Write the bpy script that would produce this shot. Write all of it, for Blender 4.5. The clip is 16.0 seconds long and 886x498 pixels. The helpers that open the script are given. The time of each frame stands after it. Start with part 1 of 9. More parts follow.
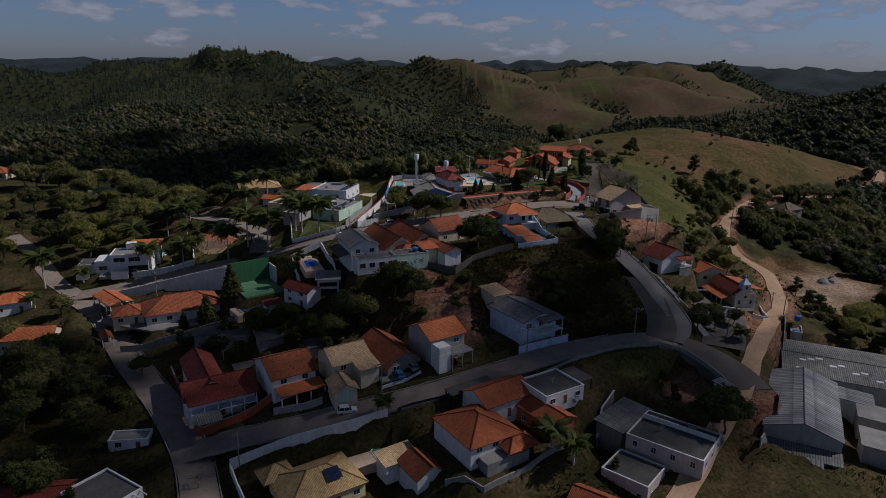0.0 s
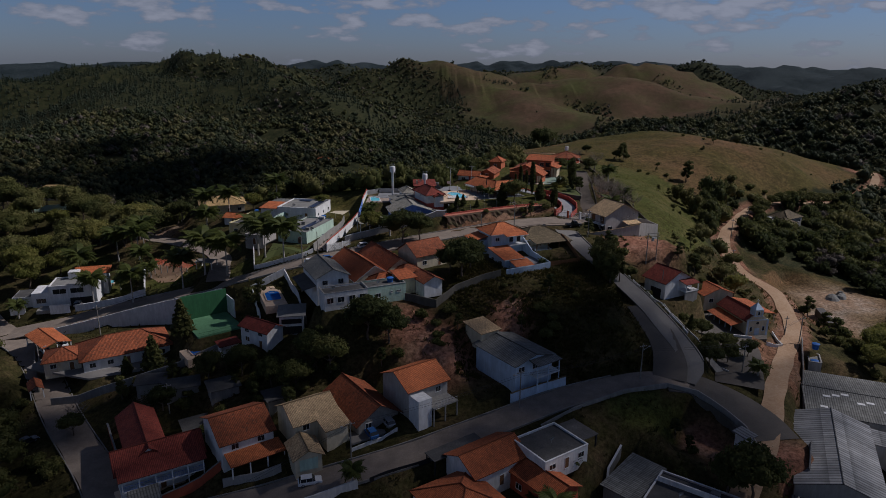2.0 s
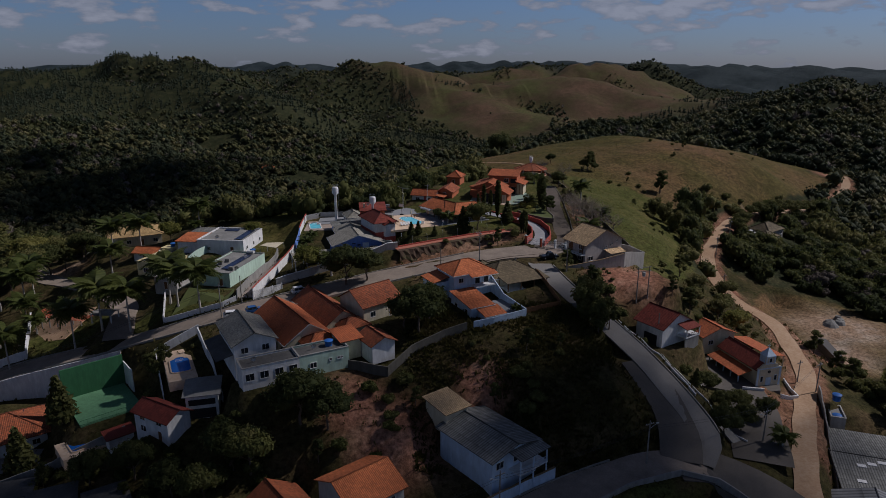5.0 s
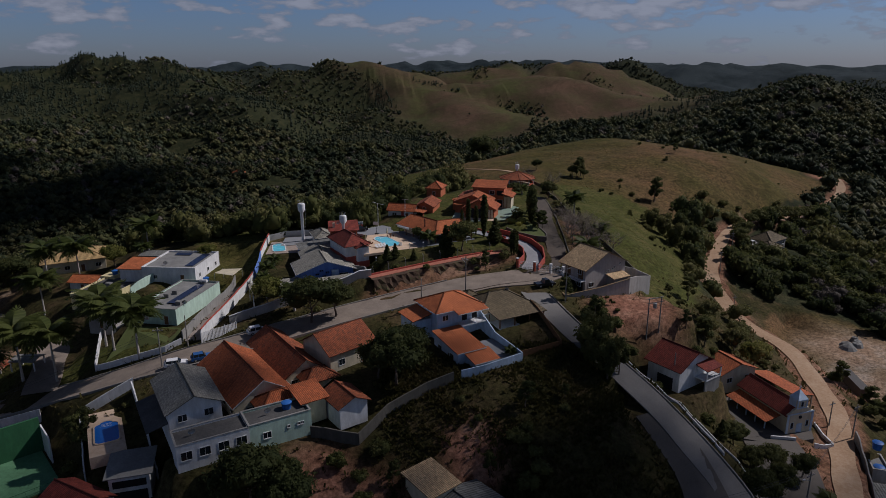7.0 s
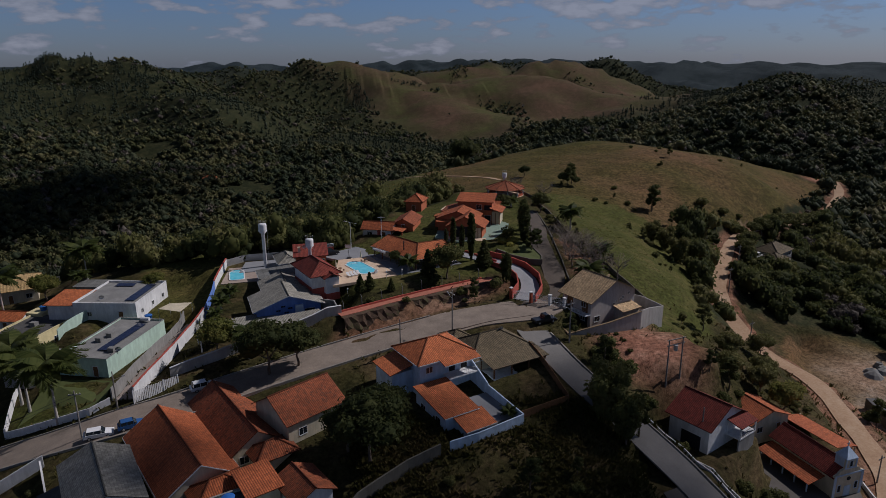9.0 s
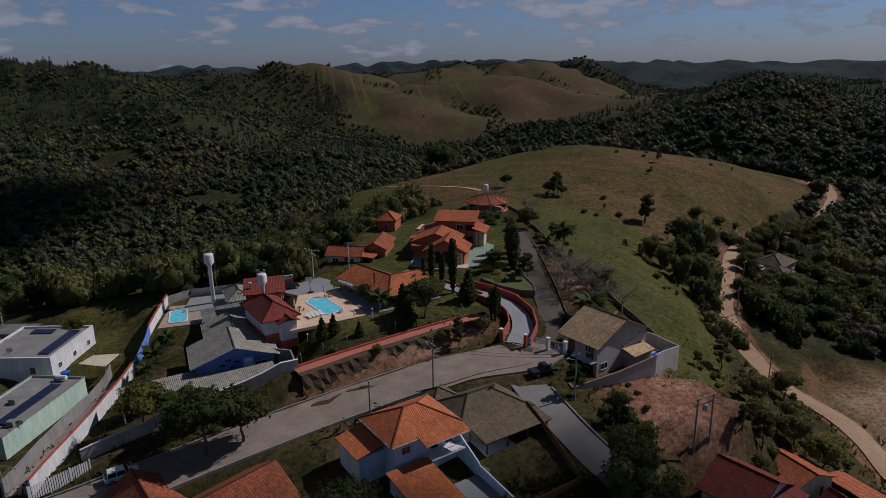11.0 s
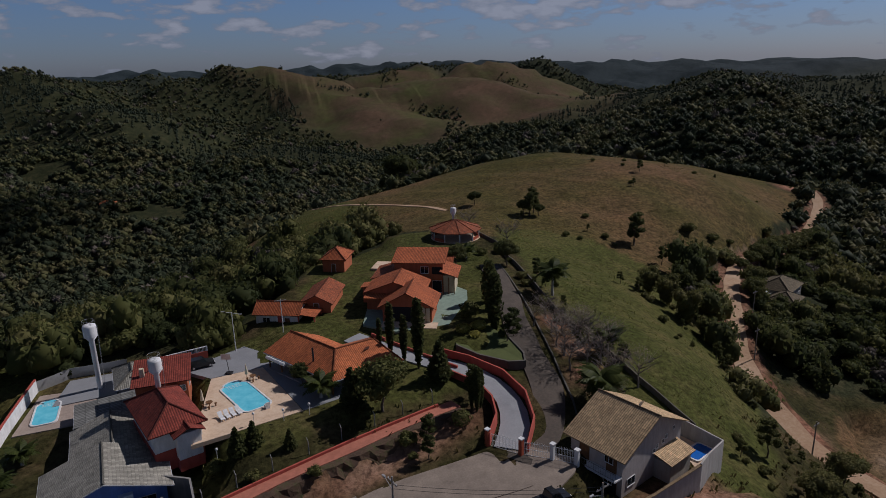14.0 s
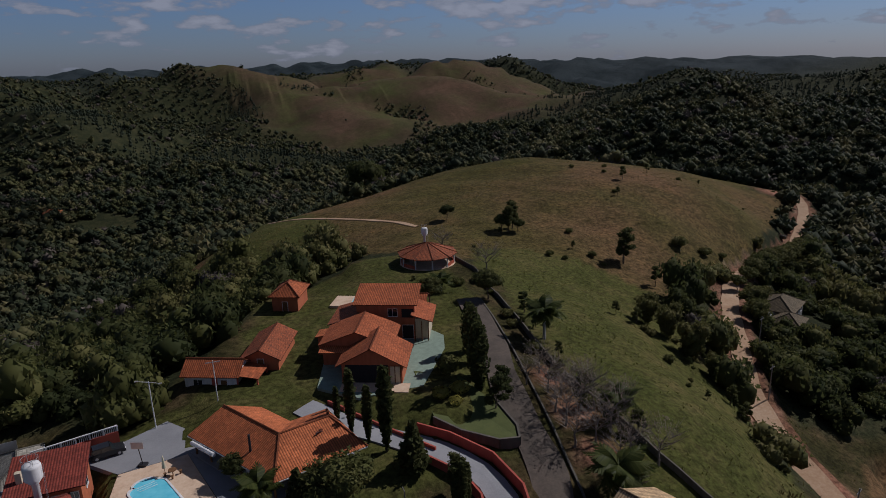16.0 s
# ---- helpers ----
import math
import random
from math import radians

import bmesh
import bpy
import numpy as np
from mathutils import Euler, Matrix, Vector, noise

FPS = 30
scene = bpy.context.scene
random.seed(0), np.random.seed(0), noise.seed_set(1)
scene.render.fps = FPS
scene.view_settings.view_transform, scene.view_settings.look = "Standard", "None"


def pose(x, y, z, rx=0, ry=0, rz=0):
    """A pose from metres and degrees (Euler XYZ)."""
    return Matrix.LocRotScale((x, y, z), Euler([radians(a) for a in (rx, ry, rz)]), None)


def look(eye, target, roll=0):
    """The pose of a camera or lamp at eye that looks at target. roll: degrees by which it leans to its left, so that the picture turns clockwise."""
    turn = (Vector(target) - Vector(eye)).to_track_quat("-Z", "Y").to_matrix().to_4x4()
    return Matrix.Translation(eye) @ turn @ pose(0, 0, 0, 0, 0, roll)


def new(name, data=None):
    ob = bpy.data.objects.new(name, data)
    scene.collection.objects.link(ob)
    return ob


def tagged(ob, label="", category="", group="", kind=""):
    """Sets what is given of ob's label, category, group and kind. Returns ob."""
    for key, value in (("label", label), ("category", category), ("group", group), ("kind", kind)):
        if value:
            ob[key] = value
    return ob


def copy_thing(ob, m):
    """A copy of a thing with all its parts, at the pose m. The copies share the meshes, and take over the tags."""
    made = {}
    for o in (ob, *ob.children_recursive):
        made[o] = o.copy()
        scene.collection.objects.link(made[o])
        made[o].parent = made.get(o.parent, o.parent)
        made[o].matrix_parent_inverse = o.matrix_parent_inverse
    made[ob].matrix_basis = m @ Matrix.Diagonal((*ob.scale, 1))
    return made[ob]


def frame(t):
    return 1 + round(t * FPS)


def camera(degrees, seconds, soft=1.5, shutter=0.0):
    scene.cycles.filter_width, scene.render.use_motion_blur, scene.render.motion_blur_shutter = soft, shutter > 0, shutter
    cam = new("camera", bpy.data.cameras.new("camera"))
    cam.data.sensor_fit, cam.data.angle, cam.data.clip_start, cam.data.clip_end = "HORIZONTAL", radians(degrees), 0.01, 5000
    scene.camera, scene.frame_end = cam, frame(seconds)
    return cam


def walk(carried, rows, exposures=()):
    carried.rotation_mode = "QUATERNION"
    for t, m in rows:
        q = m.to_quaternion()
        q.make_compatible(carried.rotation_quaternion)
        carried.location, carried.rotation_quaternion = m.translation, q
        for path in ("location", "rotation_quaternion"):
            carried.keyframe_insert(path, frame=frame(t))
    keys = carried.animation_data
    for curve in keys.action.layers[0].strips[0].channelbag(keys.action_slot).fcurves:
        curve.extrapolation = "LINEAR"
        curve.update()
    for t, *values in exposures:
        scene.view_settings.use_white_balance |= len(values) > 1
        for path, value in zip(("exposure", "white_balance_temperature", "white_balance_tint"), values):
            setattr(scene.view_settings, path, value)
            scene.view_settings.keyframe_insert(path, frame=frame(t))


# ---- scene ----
cam = camera(68.54, 16.0, soft=0.9)
# seconds, place in metres, yaw, pitch, lean
ROWS = [
    (0.0, -1.090, -1.138, 84.142, -0.290, -16.126, -0.901),
    (0.5, -0.777, 4.326, 84.331, -0.566, -16.087, -0.770),
    (1.0, -0.472, 9.821, 84.522, -0.927, -16.045, -0.657),
    (1.5, -0.168, 15.344, 84.711, -1.404, -16.012, -0.524),
    (2.0, 0.142, 20.890, 84.895, -1.999, -15.976, -0.403),
    (2.5, 0.463, 26.458, 85.072, -2.723, -15.946, -0.327),
    (3.0, 0.802, 32.043, 85.241, -3.495, -15.919, -0.228),
    (3.5, 1.163, 37.643, 85.398, -4.235, -15.900, -0.143),
    (4.0, 1.552, 43.255, 85.544, -4.940, -15.898, -0.065),
    (6.5, 4.051, 71.393, 86.060, -7.601, -15.966, 0.101),
    (7.0, 4.685, 77.019, 86.119, -8.073, -15.981, 0.206),
    (7.5, 5.369, 82.639, 86.164, -8.541, -16.007, 0.251),
    (8.0, 6.105, 88.251, 86.196, -8.987, -16.022, 0.302),
    (8.5, 6.894, 93.853, 86.217, -9.421, -16.030, 0.353),
    (9.0, 7.737, 99.444, 86.228, -9.875, -16.051, 0.440),
    (11.5, 12.762, 127.164, 86.210, -12.837, -15.947, 1.027),
    (12.0, 13.924, 132.652, 86.211, -13.548, -15.917, 1.111),
    (12.5, 15.133, 138.119, 86.223, -14.162, -15.908, 1.220),
    (13.0, 16.388, 143.563, 86.248, -14.644, -15.918, 1.316),
    (13.5, 17.686, 148.984, 86.291, -15.182, -15.913, 1.471),
    (14.0, 19.024, 154.381, 86.356, -15.829, -15.942, 1.492),
    (14.5, 20.398, 159.753, 86.450, -16.510, -15.982, 1.553),
    (15.0, 21.803, 165.101, 86.576, -17.199, -16.021, 1.557),
    (15.5, 23.236, 170.423, 86.741, -17.990, -16.083, 1.632),
    (16.0, 24.692, 175.719, 86.950, -18.721, -16.167, 1.529),
]
# exposure in stops, white balance
STOPS, KELVIN = -0.58, 5750
walk(cam, [(t, pose(x, y, z, 90 + pitch, lean, yaw)) for t, x, y, z, yaw, pitch, lean in ROWS], [(0.0, STOPS, KELVIN, 18), (16.0, STOPS, KELVIN, 18)])

# ---- world, sun, exposure ----
SUN_AZ, SUN_EL = radians(13), radians(43)
world = bpy.data.worlds.new("world")
scene.world = world
world.use_nodes = True
wn, wl = world.node_tree.nodes, world.node_tree.links
wn.clear()


sky = wn.new("ShaderNodeTexSky")
sky.sky_type, sky.sun_disc = "NISHITA", False
sky.sun_elevation, sky.sun_rotation = SUN_EL, radians(90) - SUN_AZ
sky.air_density, sky.dust_density, sky.ozone_density = 1.0, 0.3, 4.0
coord = wn.new("ShaderNodeTexCoord")
split = wn.new("ShaderNodeSeparateXYZ")
wl.new(coord.outputs["Generated"], split.inputs[0])
up = wn.new("ShaderNodeMath")
up.operation = "MAXIMUM"
up.inputs[1].default_value = 0.0
wl.new(split.outputs["Z"], up.inputs[0])
squash = wn.new("ShaderNodeMapping")
squash.inputs["Location"].default_value = (3.1, 0.7, 0.0)
squash.inputs["Scale"].default_value = (15.0, 15.0, 46.0)
wl.new(coord.outputs["Generated"], squash.inputs[0])
puffs = wn.new("ShaderNodeTexNoise")
puffs.inputs["Scale"].default_value = 1.0
puffs.inputs["Detail"].default_value = 8
puffs.inputs["Roughness"].default_value = 0.52
wl.new(squash.outputs[0], puffs.inputs["Vector"])
# cumulus thin out into haze at the horizon
gather = wn.new("ShaderNodeMapRange")
gather.inputs["From Min"].default_value, gather.inputs["From Max"].default_value = 0.012, 0.075
gather.inputs["To Min"].default_value, gather.inputs["To Max"].default_value = -0.08, 0.05
wl.new(up.outputs[0], gather.inputs["Value"])
amount = wn.new("ShaderNodeMath")
wl.new(puffs.outputs["Fac"], amount.inputs[0])
wl.new(gather.outputs[0], amount.inputs[1])
cover = wn.new("ShaderNodeValToRGB")
cover.color_ramp.elements[0].position, cover.color_ramp.elements[1].position = 0.52, 0.60
wl.new(amount.outputs[0], cover.inputs[0])
cloudmix = wn.new("ShaderNodeMixRGB")
thick = wn.new("ShaderNodeValToRGB")
thick.color_ramp.elements[0].position, thick.color_ramp.elements[1].position = 0.52, 0.68
thick.color_ramp.elements[0].color, thick.color_ramp.elements[1].color = (0.43, 0.47, 0.52, 1), (0.78, 0.80, 0.82, 1)
wl.new(amount.outputs[0], thick.inputs[0])
bright = wn.new("ShaderNodeMixRGB")
bright.blend_type = "MULTIPLY"
bright.inputs["Fac"].default_value = 1.0
bright.inputs["Color2"].default_value = (7.6, 7.6, 7.9, 1)
wl.new(thick.outputs["Color"], bright.inputs["Color1"])
# tops lit near the horizon, grey bases overhead
bases = wn.new("ShaderNodeValToRGB")
bases.color_ramp.elements[0].position, bases.color_ramp.elements[1].position = 0.08, 0.5
bases.color_ramp.elements[0].color, bases.color_ramp.elements[1].color = (1, 1, 1, 1), (0.32, 0.33, 0.36, 1)
wl.new(up.outputs[0], bases.inputs[0])
under = wn.new("ShaderNodeMixRGB")
under.blend_type = "MULTIPLY"
under.inputs["Fac"].default_value = 1.0
wl.new(bright.outputs[0], under.inputs["Color1"])
wl.new(bases.outputs["Color"], under.inputs["Color2"])
wl.new(under.outputs[0], cloudmix.inputs["Color2"])
dim = wn.new("ShaderNodeMath")
dim.operation = "MULTIPLY"
dim.inputs[1].default_value = 0.85
wl.new(cover.outputs["Color"], dim.inputs[0])
wl.new(dim.outputs[0], cloudmix.inputs["Fac"])
haze = wn.new("ShaderNodeValToRGB")
haze.color_ramp.elements[0].position, haze.color_ramp.elements[1].position = 0.0, 0.14
haze.color_ramp.elements[0].color, haze.color_ramp.elements[1].color = (0.58, 0.65, 0.88, 1), (0.80, 0.88, 1.05, 1)
zenith = haze.color_ramp.elements.new(0.5)
zenith.color = (0.55, 0.56, 0.62, 1)
wl.new(up.outputs[0], haze.inputs[0])
tone = wn.new("ShaderNodeMixRGB")
tone.blend_type = "MULTIPLY"
tone.inputs["Fac"].default_value = 1.0
wl.new(sky.outputs[0], tone.inputs["Color1"])
wl.new(haze.outputs["Color"], tone.inputs["Color2"])
wl.new(tone.outputs[0], cloudmix.inputs["Color1"])
back = wn.new("ShaderNodeBackground")
back.inputs["Strength"].default_value = 0.062
wl.new(cloudmix.outputs[0], back.inputs["Color"])
wout = wn.new("ShaderNodeOutputWorld")
wl.new(back.outputs[0], wout.inputs["Surface"])

sun = new("sun", bpy.data.lights.new("sun", "SUN"))
sun.data.energy, sun.data.angle, sun.data.color = 4.5, radians(0.6), (1.0, 0.92, 0.80)
sdir = Vector((math.cos(SUN_EL) * math.cos(SUN_AZ), math.cos(SUN_EL) * math.sin(SUN_AZ), math.sin(SUN_EL)))
sun.matrix_world = look(sdir * 300, (0, 0, 0))

# ---- materials ----
MATS = {}


def shader(name, rough=0.9, metal=0.0):
    m = bpy.data.materials.new(name)
    m.use_nodes = True
    nt = m.node_tree
    b = nt.nodes["Principled BSDF"]
    b.inputs["Roughness"].default_value, b.inputs["Metallic"].default_value = rough, metal
    b.inputs["Specular IOR Level"].default_value = 0.25
    return m, nt, b


def ramp_of(nt, fac, stops):
    r = nt.nodes.new("ShaderNodeValToRGB")
    els = r.color_ramp.elements
    while len(els) < len(stops):
        els.new(0.5)
    for e, (p, c) in zip(els, stops):
        e.position, e.color = p, (*c, 1)
    nt.links.new(fac, r.inputs[0])
    return r.outputs["Color"]


def noise_of(nt, scale, detail=5, rough=0.6, vec=None):
    n = nt.nodes.new("ShaderNodeTexNoise")
    n.inputs["Scale"].default_value, n.inputs["Detail"].default_value, n.inputs["Roughness"].default_value = scale, detail, rough
    if vec is None:
        tc = nt.nodes.new("ShaderNodeTexCoord")
        vec = tc.outputs["Object"]
    nt.links.new(vec, n.inputs["Vector"])
    return n.outputs["Fac"]


def mix_of(nt, fac, a, b, mode="MIX"):
    n = nt.nodes.new("ShaderNodeMixRGB")
    n.blend_type = mode
    for sock, v in ((n.inputs["Fac"], fac), (n.inputs["Color1"], a), (n.inputs["Color2"], b)):
        if isinstance(v, (int, float)):
            sock.default_value = v
        elif isinstance(v, tuple):
            sock.default_value = (*v, 1)
        else:
            nt.links.new(v, sock)
    return n.outputs["Color"]


def bump_of(nt, b, height, strength, dist):
    n = nt.nodes.new("ShaderNodeBump")
    n.inputs["Strength"].default_value, n.inputs["Distance"].default_value = strength, dist
    nt.links.new(height, n.inputs["Height"])
    nt.links.new(n.outputs["Normal"], b.inputs["Normal"])


def mul(c, k):
    return tuple(min(1.0, v * k) for v in c)


def plaster(name, col, rough=0.85, stain=0.55):
    """Painted render with rain streaks and patchy dirt."""
    if name in MATS:
        return MATS[name]
    m, nt, b = shader(name, rough)
    n1, n2 = noise_of(nt, 0.35, 6), noise_of(nt, 5.0, 4)
    tc = nt.nodes.new("ShaderNodeTexCoord")
    mp = nt.nodes.new("ShaderNodeMapping")
    mp.inputs["Scale"].default_value = (0.9, 0.9, 0.22)
    nt.links.new(tc.outputs["Object"], mp.inputs[0])
    n3 = noise_of(nt, 1.4, 6, 0.7, mp.outputs[0])
    base = ramp_of(nt, n1, [(0.3, mul(col, 0.82)), (0.7, col)])
    streak = ramp_of(nt, n3, [(0.42, (stain,) * 3), (0.6, (1, 1, 1))])
    c = mix_of(nt, 0.38, base, streak, "MULTIPLY")
    c = mix_of(nt, 0.25, c, ramp_of(nt, n2, [(0.3, (0.75,) * 3), (0.7, (1, 1, 1))]), "MULTIPLY")
    nt.links.new(c, b.inputs["Base Color"])
    bump_of(nt, b, n2, 0.25, 0.02)
    MATS[name] = m
    return m


def tiles(name, col, dark, pitch=0.30, course=0.42, wear=0.5):
    """Curved clay tiles in courses: u runs along the eave, v down the slope, in metres."""
    if name in MATS:
        return MATS[name]
    m, nt, b = shader(name, 0.85)
    uv = nt.nodes.new("ShaderNodeUVMap")
    uv.uv_map = "UVMap"
    sep = nt.nodes.new("ShaderNodeSeparateXYZ")
    nt.links.new(uv.outputs[0], sep.inputs[0])

    def wave(out, step, kind):
        a = nt.nodes.new("ShaderNodeMath")
        a.operation = "MULTIPLY"
        a.inputs[1].default_value = 1 / step
        nt.links.new(out, a.inputs[0])
        f = nt.nodes.new("ShaderNodeMath")
        f.operation = "FRACT" if kind == "saw" else "PINGPONG"
        if kind != "saw":
            f.inputs[1].default_value = 0.5
        nt.links.new(a.outputs[0], f.inputs[0])
        return f.outputs[0]
    cols, rows = wave(sep.outputs["X"], pitch, "tri"), wave(sep.outputs["Y"], course, "saw")
    bt = nt.nodes.new("ShaderNodeTexBrick")
    nt.links.new(uv.outputs[0], bt.inputs["Vector"])
    bt.inputs["Scale"].default_value = 1.0
    bt.inputs["Brick Width"].default_value, bt.inputs["Row Height"].default_value = pitch, course
    bt.inputs["Mortar Size"].default_value = 0.0
    bt.offset = 0.0
    bt.inputs["Color1"].default_value, bt.inputs["Color2"].default_value = (0.62, 0.62, 0.62, 1), (1.12, 1.12, 1.12, 1)
    big, mid = noise_of(nt, 0.28, 6, 0.65), noise_of(nt, 1.7, 6, 0.7)
    c = ramp_of(nt, big, [(0.32, mul(col, 0.72)), (0.55, col), (0.75, mul(col, 1.12))])
    c = mix_of(nt, 0.75, c, bt.outputs["Color"], "MULTIPLY")
    spots = ramp_of(nt, mid, [(0.50, (0, 0, 0)), (0.66, (1, 1, 1))])
    sc = nt.nodes.new("ShaderNodeMath")
    sc.operation = "MULTIPLY"
    sc.inputs[1].default_value = wear
    nt.links.new(spots, sc.inputs[0])
    c = mix_of(nt, sc.outputs[0], c, dark)
    # crease shade put into the colour: dark troughs and course ends, paler crests
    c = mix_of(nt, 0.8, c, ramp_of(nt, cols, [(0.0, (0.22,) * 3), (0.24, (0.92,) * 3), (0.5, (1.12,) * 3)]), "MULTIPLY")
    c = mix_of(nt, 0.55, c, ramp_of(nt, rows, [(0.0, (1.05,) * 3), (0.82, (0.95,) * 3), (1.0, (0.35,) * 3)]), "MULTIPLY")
    nt.links.new(c, b.inputs["Base Color"])
    h = nt.nodes.new("ShaderNodeMath")
    h.operation = "MULTIPLY_ADD"
    h.inputs[1].default_value = 0.5
    nt.links.new(rows, h.inputs[0])
    nt.links.new(cols, h.inputs[2])
    bump_of(nt, b, h.outputs[0], 0.8, 0.07)
    MATS[name] = m
    return m


def rough_stuff(name, stops, s1=0.5, s2=6.0, rough=0.9, bump=0.4, dist=0.03, metal=0.0, coords="Object"):
    """Two scales of noise through one colour ramp: asphalt, earth, concrete, metal, water."""
    if name in MATS:
        return MATS[name]
    m, nt, b = shader(name, rough, metal)
    tc = nt.nodes.new("ShaderNodeTexCoord")
    n1, n2 = noise_of(nt, s1, 7, 0.65, tc.outputs[coords]), noise_of(nt, s2, 5, 0.7, tc.outputs[coords])
    a = nt.nodes.new("ShaderNodeMath")
    a.operation = "MULTIPLY_ADD"
    a.inputs[1].default_value = 0.4
    nt.links.new(n2, a.inputs[0])
    s = nt.nodes.new("ShaderNodeMath")
    s.operation = "MULTIPLY"
    s.inputs[1].default_value = 0.6
    nt.links.new(n1, s.inputs[0])
    nt.links.new(s.outputs[0], a.inputs[2])
    nt.links.new(ramp_of(nt, a.outputs[0], stops), b.inputs["Base Color"])
    bump_of(nt, b, n2, bump, dist)
    MATS[name] = m
    return m


def leafy(name, stops, rough=0.75, see=0.5):
    """Foliage: every clump, crown and stand takes its own shade, and light passes through the leaves."""
    if name in MATS:
        return MATS[name]
    m, nt, b = shader(name, rough)
    g = nt.nodes.new("ShaderNodeNewGeometry")
    oi = nt.nodes.new("ShaderNodeObjectInfo")
    total = None
    for out, k, o in ((g.outputs["Random Per Island"], 0.34, 0.0), (oi.outputs["Random"], 0.14, 0.0), (noise_of(nt, 0.13, 3, 0.5, g.outputs["Position"]), 1.1, -0.33), (noise_of(nt, 0.014, 4, 0.55, g.outputs["Position"]), 1.3, -0.42)):
        a = nt.nodes.new("ShaderNodeMath")
        a.operation = "MULTIPLY_ADD"
        a.inputs[1].default_value, a.inputs[2].default_value = k, o
        nt.links.new(out, a.inputs[0])
        if total is not None:
            s = nt.nodes.new("ShaderNodeMath")
            s.operation = "ADD"
            nt.links.new(total, s.inputs[0])
            nt.links.new(a.outputs[0], s.inputs[1])
            total = s.outputs[0]
        else:
            total = a.outputs[0]
    c = ramp_of(nt, total, stops)
    nt.links.new(c, b.inputs["Base Color"])
    b.inputs["Specular IOR Level"].default_value = 0.10
    tr = nt.nodes.new("ShaderNodeBsdfTranslucent")
    nt.links.new(c, tr.inputs["Color"])
    ms = nt.nodes.new("ShaderNodeMixShader")
    ms.inputs[0].default_value = see
    nt.links.new(b.outputs[0], ms.inputs[1])
    nt.links.new(tr.outputs[0], ms.inputs[2])
    nt.links.new(ms.outputs[0], nt.nodes["Material Output"].inputs["Surface"])
    MATS[name] = m
    return m


def plain(name, col, rough=0.6, metal=0.0, spec=0.3):
    if name in MATS:
        return MATS[name]
    m, nt, b = shader(name, rough, metal)
    n = noise_of(nt, 3.0, 4)
    nt.links.new(ramp_of(nt, n, [(0.3, mul(col, 0.85)), (0.7, col)]), b.inputs["Base Color"])
    b.inputs["Specular IOR Level"].default_value = spec
    MATS[name] = m
    return m


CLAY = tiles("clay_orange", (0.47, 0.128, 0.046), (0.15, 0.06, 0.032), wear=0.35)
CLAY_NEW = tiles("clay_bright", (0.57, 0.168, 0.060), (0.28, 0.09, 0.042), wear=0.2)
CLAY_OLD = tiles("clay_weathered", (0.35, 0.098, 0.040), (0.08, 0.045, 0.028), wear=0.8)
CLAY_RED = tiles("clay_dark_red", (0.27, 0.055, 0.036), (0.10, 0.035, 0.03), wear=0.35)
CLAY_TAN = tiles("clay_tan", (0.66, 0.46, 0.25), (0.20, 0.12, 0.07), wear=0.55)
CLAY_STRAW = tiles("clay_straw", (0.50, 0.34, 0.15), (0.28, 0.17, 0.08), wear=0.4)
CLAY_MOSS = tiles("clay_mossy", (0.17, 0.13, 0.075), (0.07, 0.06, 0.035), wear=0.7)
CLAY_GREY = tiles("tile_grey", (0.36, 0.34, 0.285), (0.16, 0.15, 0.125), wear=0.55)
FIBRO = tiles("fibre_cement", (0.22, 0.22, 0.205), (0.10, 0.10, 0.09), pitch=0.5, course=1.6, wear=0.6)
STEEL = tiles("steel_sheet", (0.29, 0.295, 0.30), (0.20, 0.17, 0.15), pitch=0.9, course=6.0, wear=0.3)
FLATROOF = rough_stuff("roof_slab_dark", [(0.3, (0.035, 0.035, 0.035)), (0.55, (0.085, 0.082, 0.078)), (0.75, (0.16, 0.155, 0.145))], 0.3, 3)
SLAB = rough_stuff("roof_slab_pale", [(0.3, (0.12, 0.12, 0.115)), (0.6, (0.24, 0.235, 0.22)), (0.8, (0.36, 0.35, 0.33))], 0.3, 3)
WHITE = plaster("white_paint", (0.78, 0.78, 0.77))
CREAM = plaster("cream_paint", (0.66, 0.58, 0.42))
YELLOW = plaster("yellow_paint", (0.72, 0.62, 0.34))
PALEBLUE = plaster("pale_blue_paint", (0.56, 0.68, 0.82))
BLUE = plaster("blue_paint", (0.16, 0.28, 0.68))
MINT = plaster("mint_paint", (0.52, 0.68, 0.56))
GREYWALL = plaster("grey_render", (0.42, 0.40, 0.37))
BARE = plaster("bare_concrete", (0.30, 0.29, 0.27), 0.95, 0.45)
BRICKRED = plaster("brick_red_paint", (0.42, 0.10, 0.05))
TERRA = plaster("terracotta_paint", (0.48, 0.15, 0.07))
REDWALL = plaster("red_wall_paint", (0.46, 0.10, 0.07))
PINKWALL = plaster("pale_pink_paint", (0.62, 0.52, 0.48))
GREENWALL = plaster("court_green_paint", (0.036, 0.135, 0.058))
# near-black panels on closed walls, painted shade in place of real openings
DARK = plain("opening_shade", (0.02, 0.02, 0.022), 0.9)
WOOD = rough_stuff("brown_wood", [(0.3, (0.09, 0.045, 0.02)), (0.7, (0.22, 0.11, 0.05))], 2, 14)
GREYWOOD = rough_stuff("weathered_pole", [(0.3, (0.14, 0.125, 0.11)), (0.7, (0.3, 0.28, 0.25))], 2, 14)
METAL = plain("galvanised_steel", (0.5, 0.5, 0.5), 0.45, 0.6)
IRON = plain("dark_iron", (0.035, 0.035, 0.04), 0.5, 0.3)
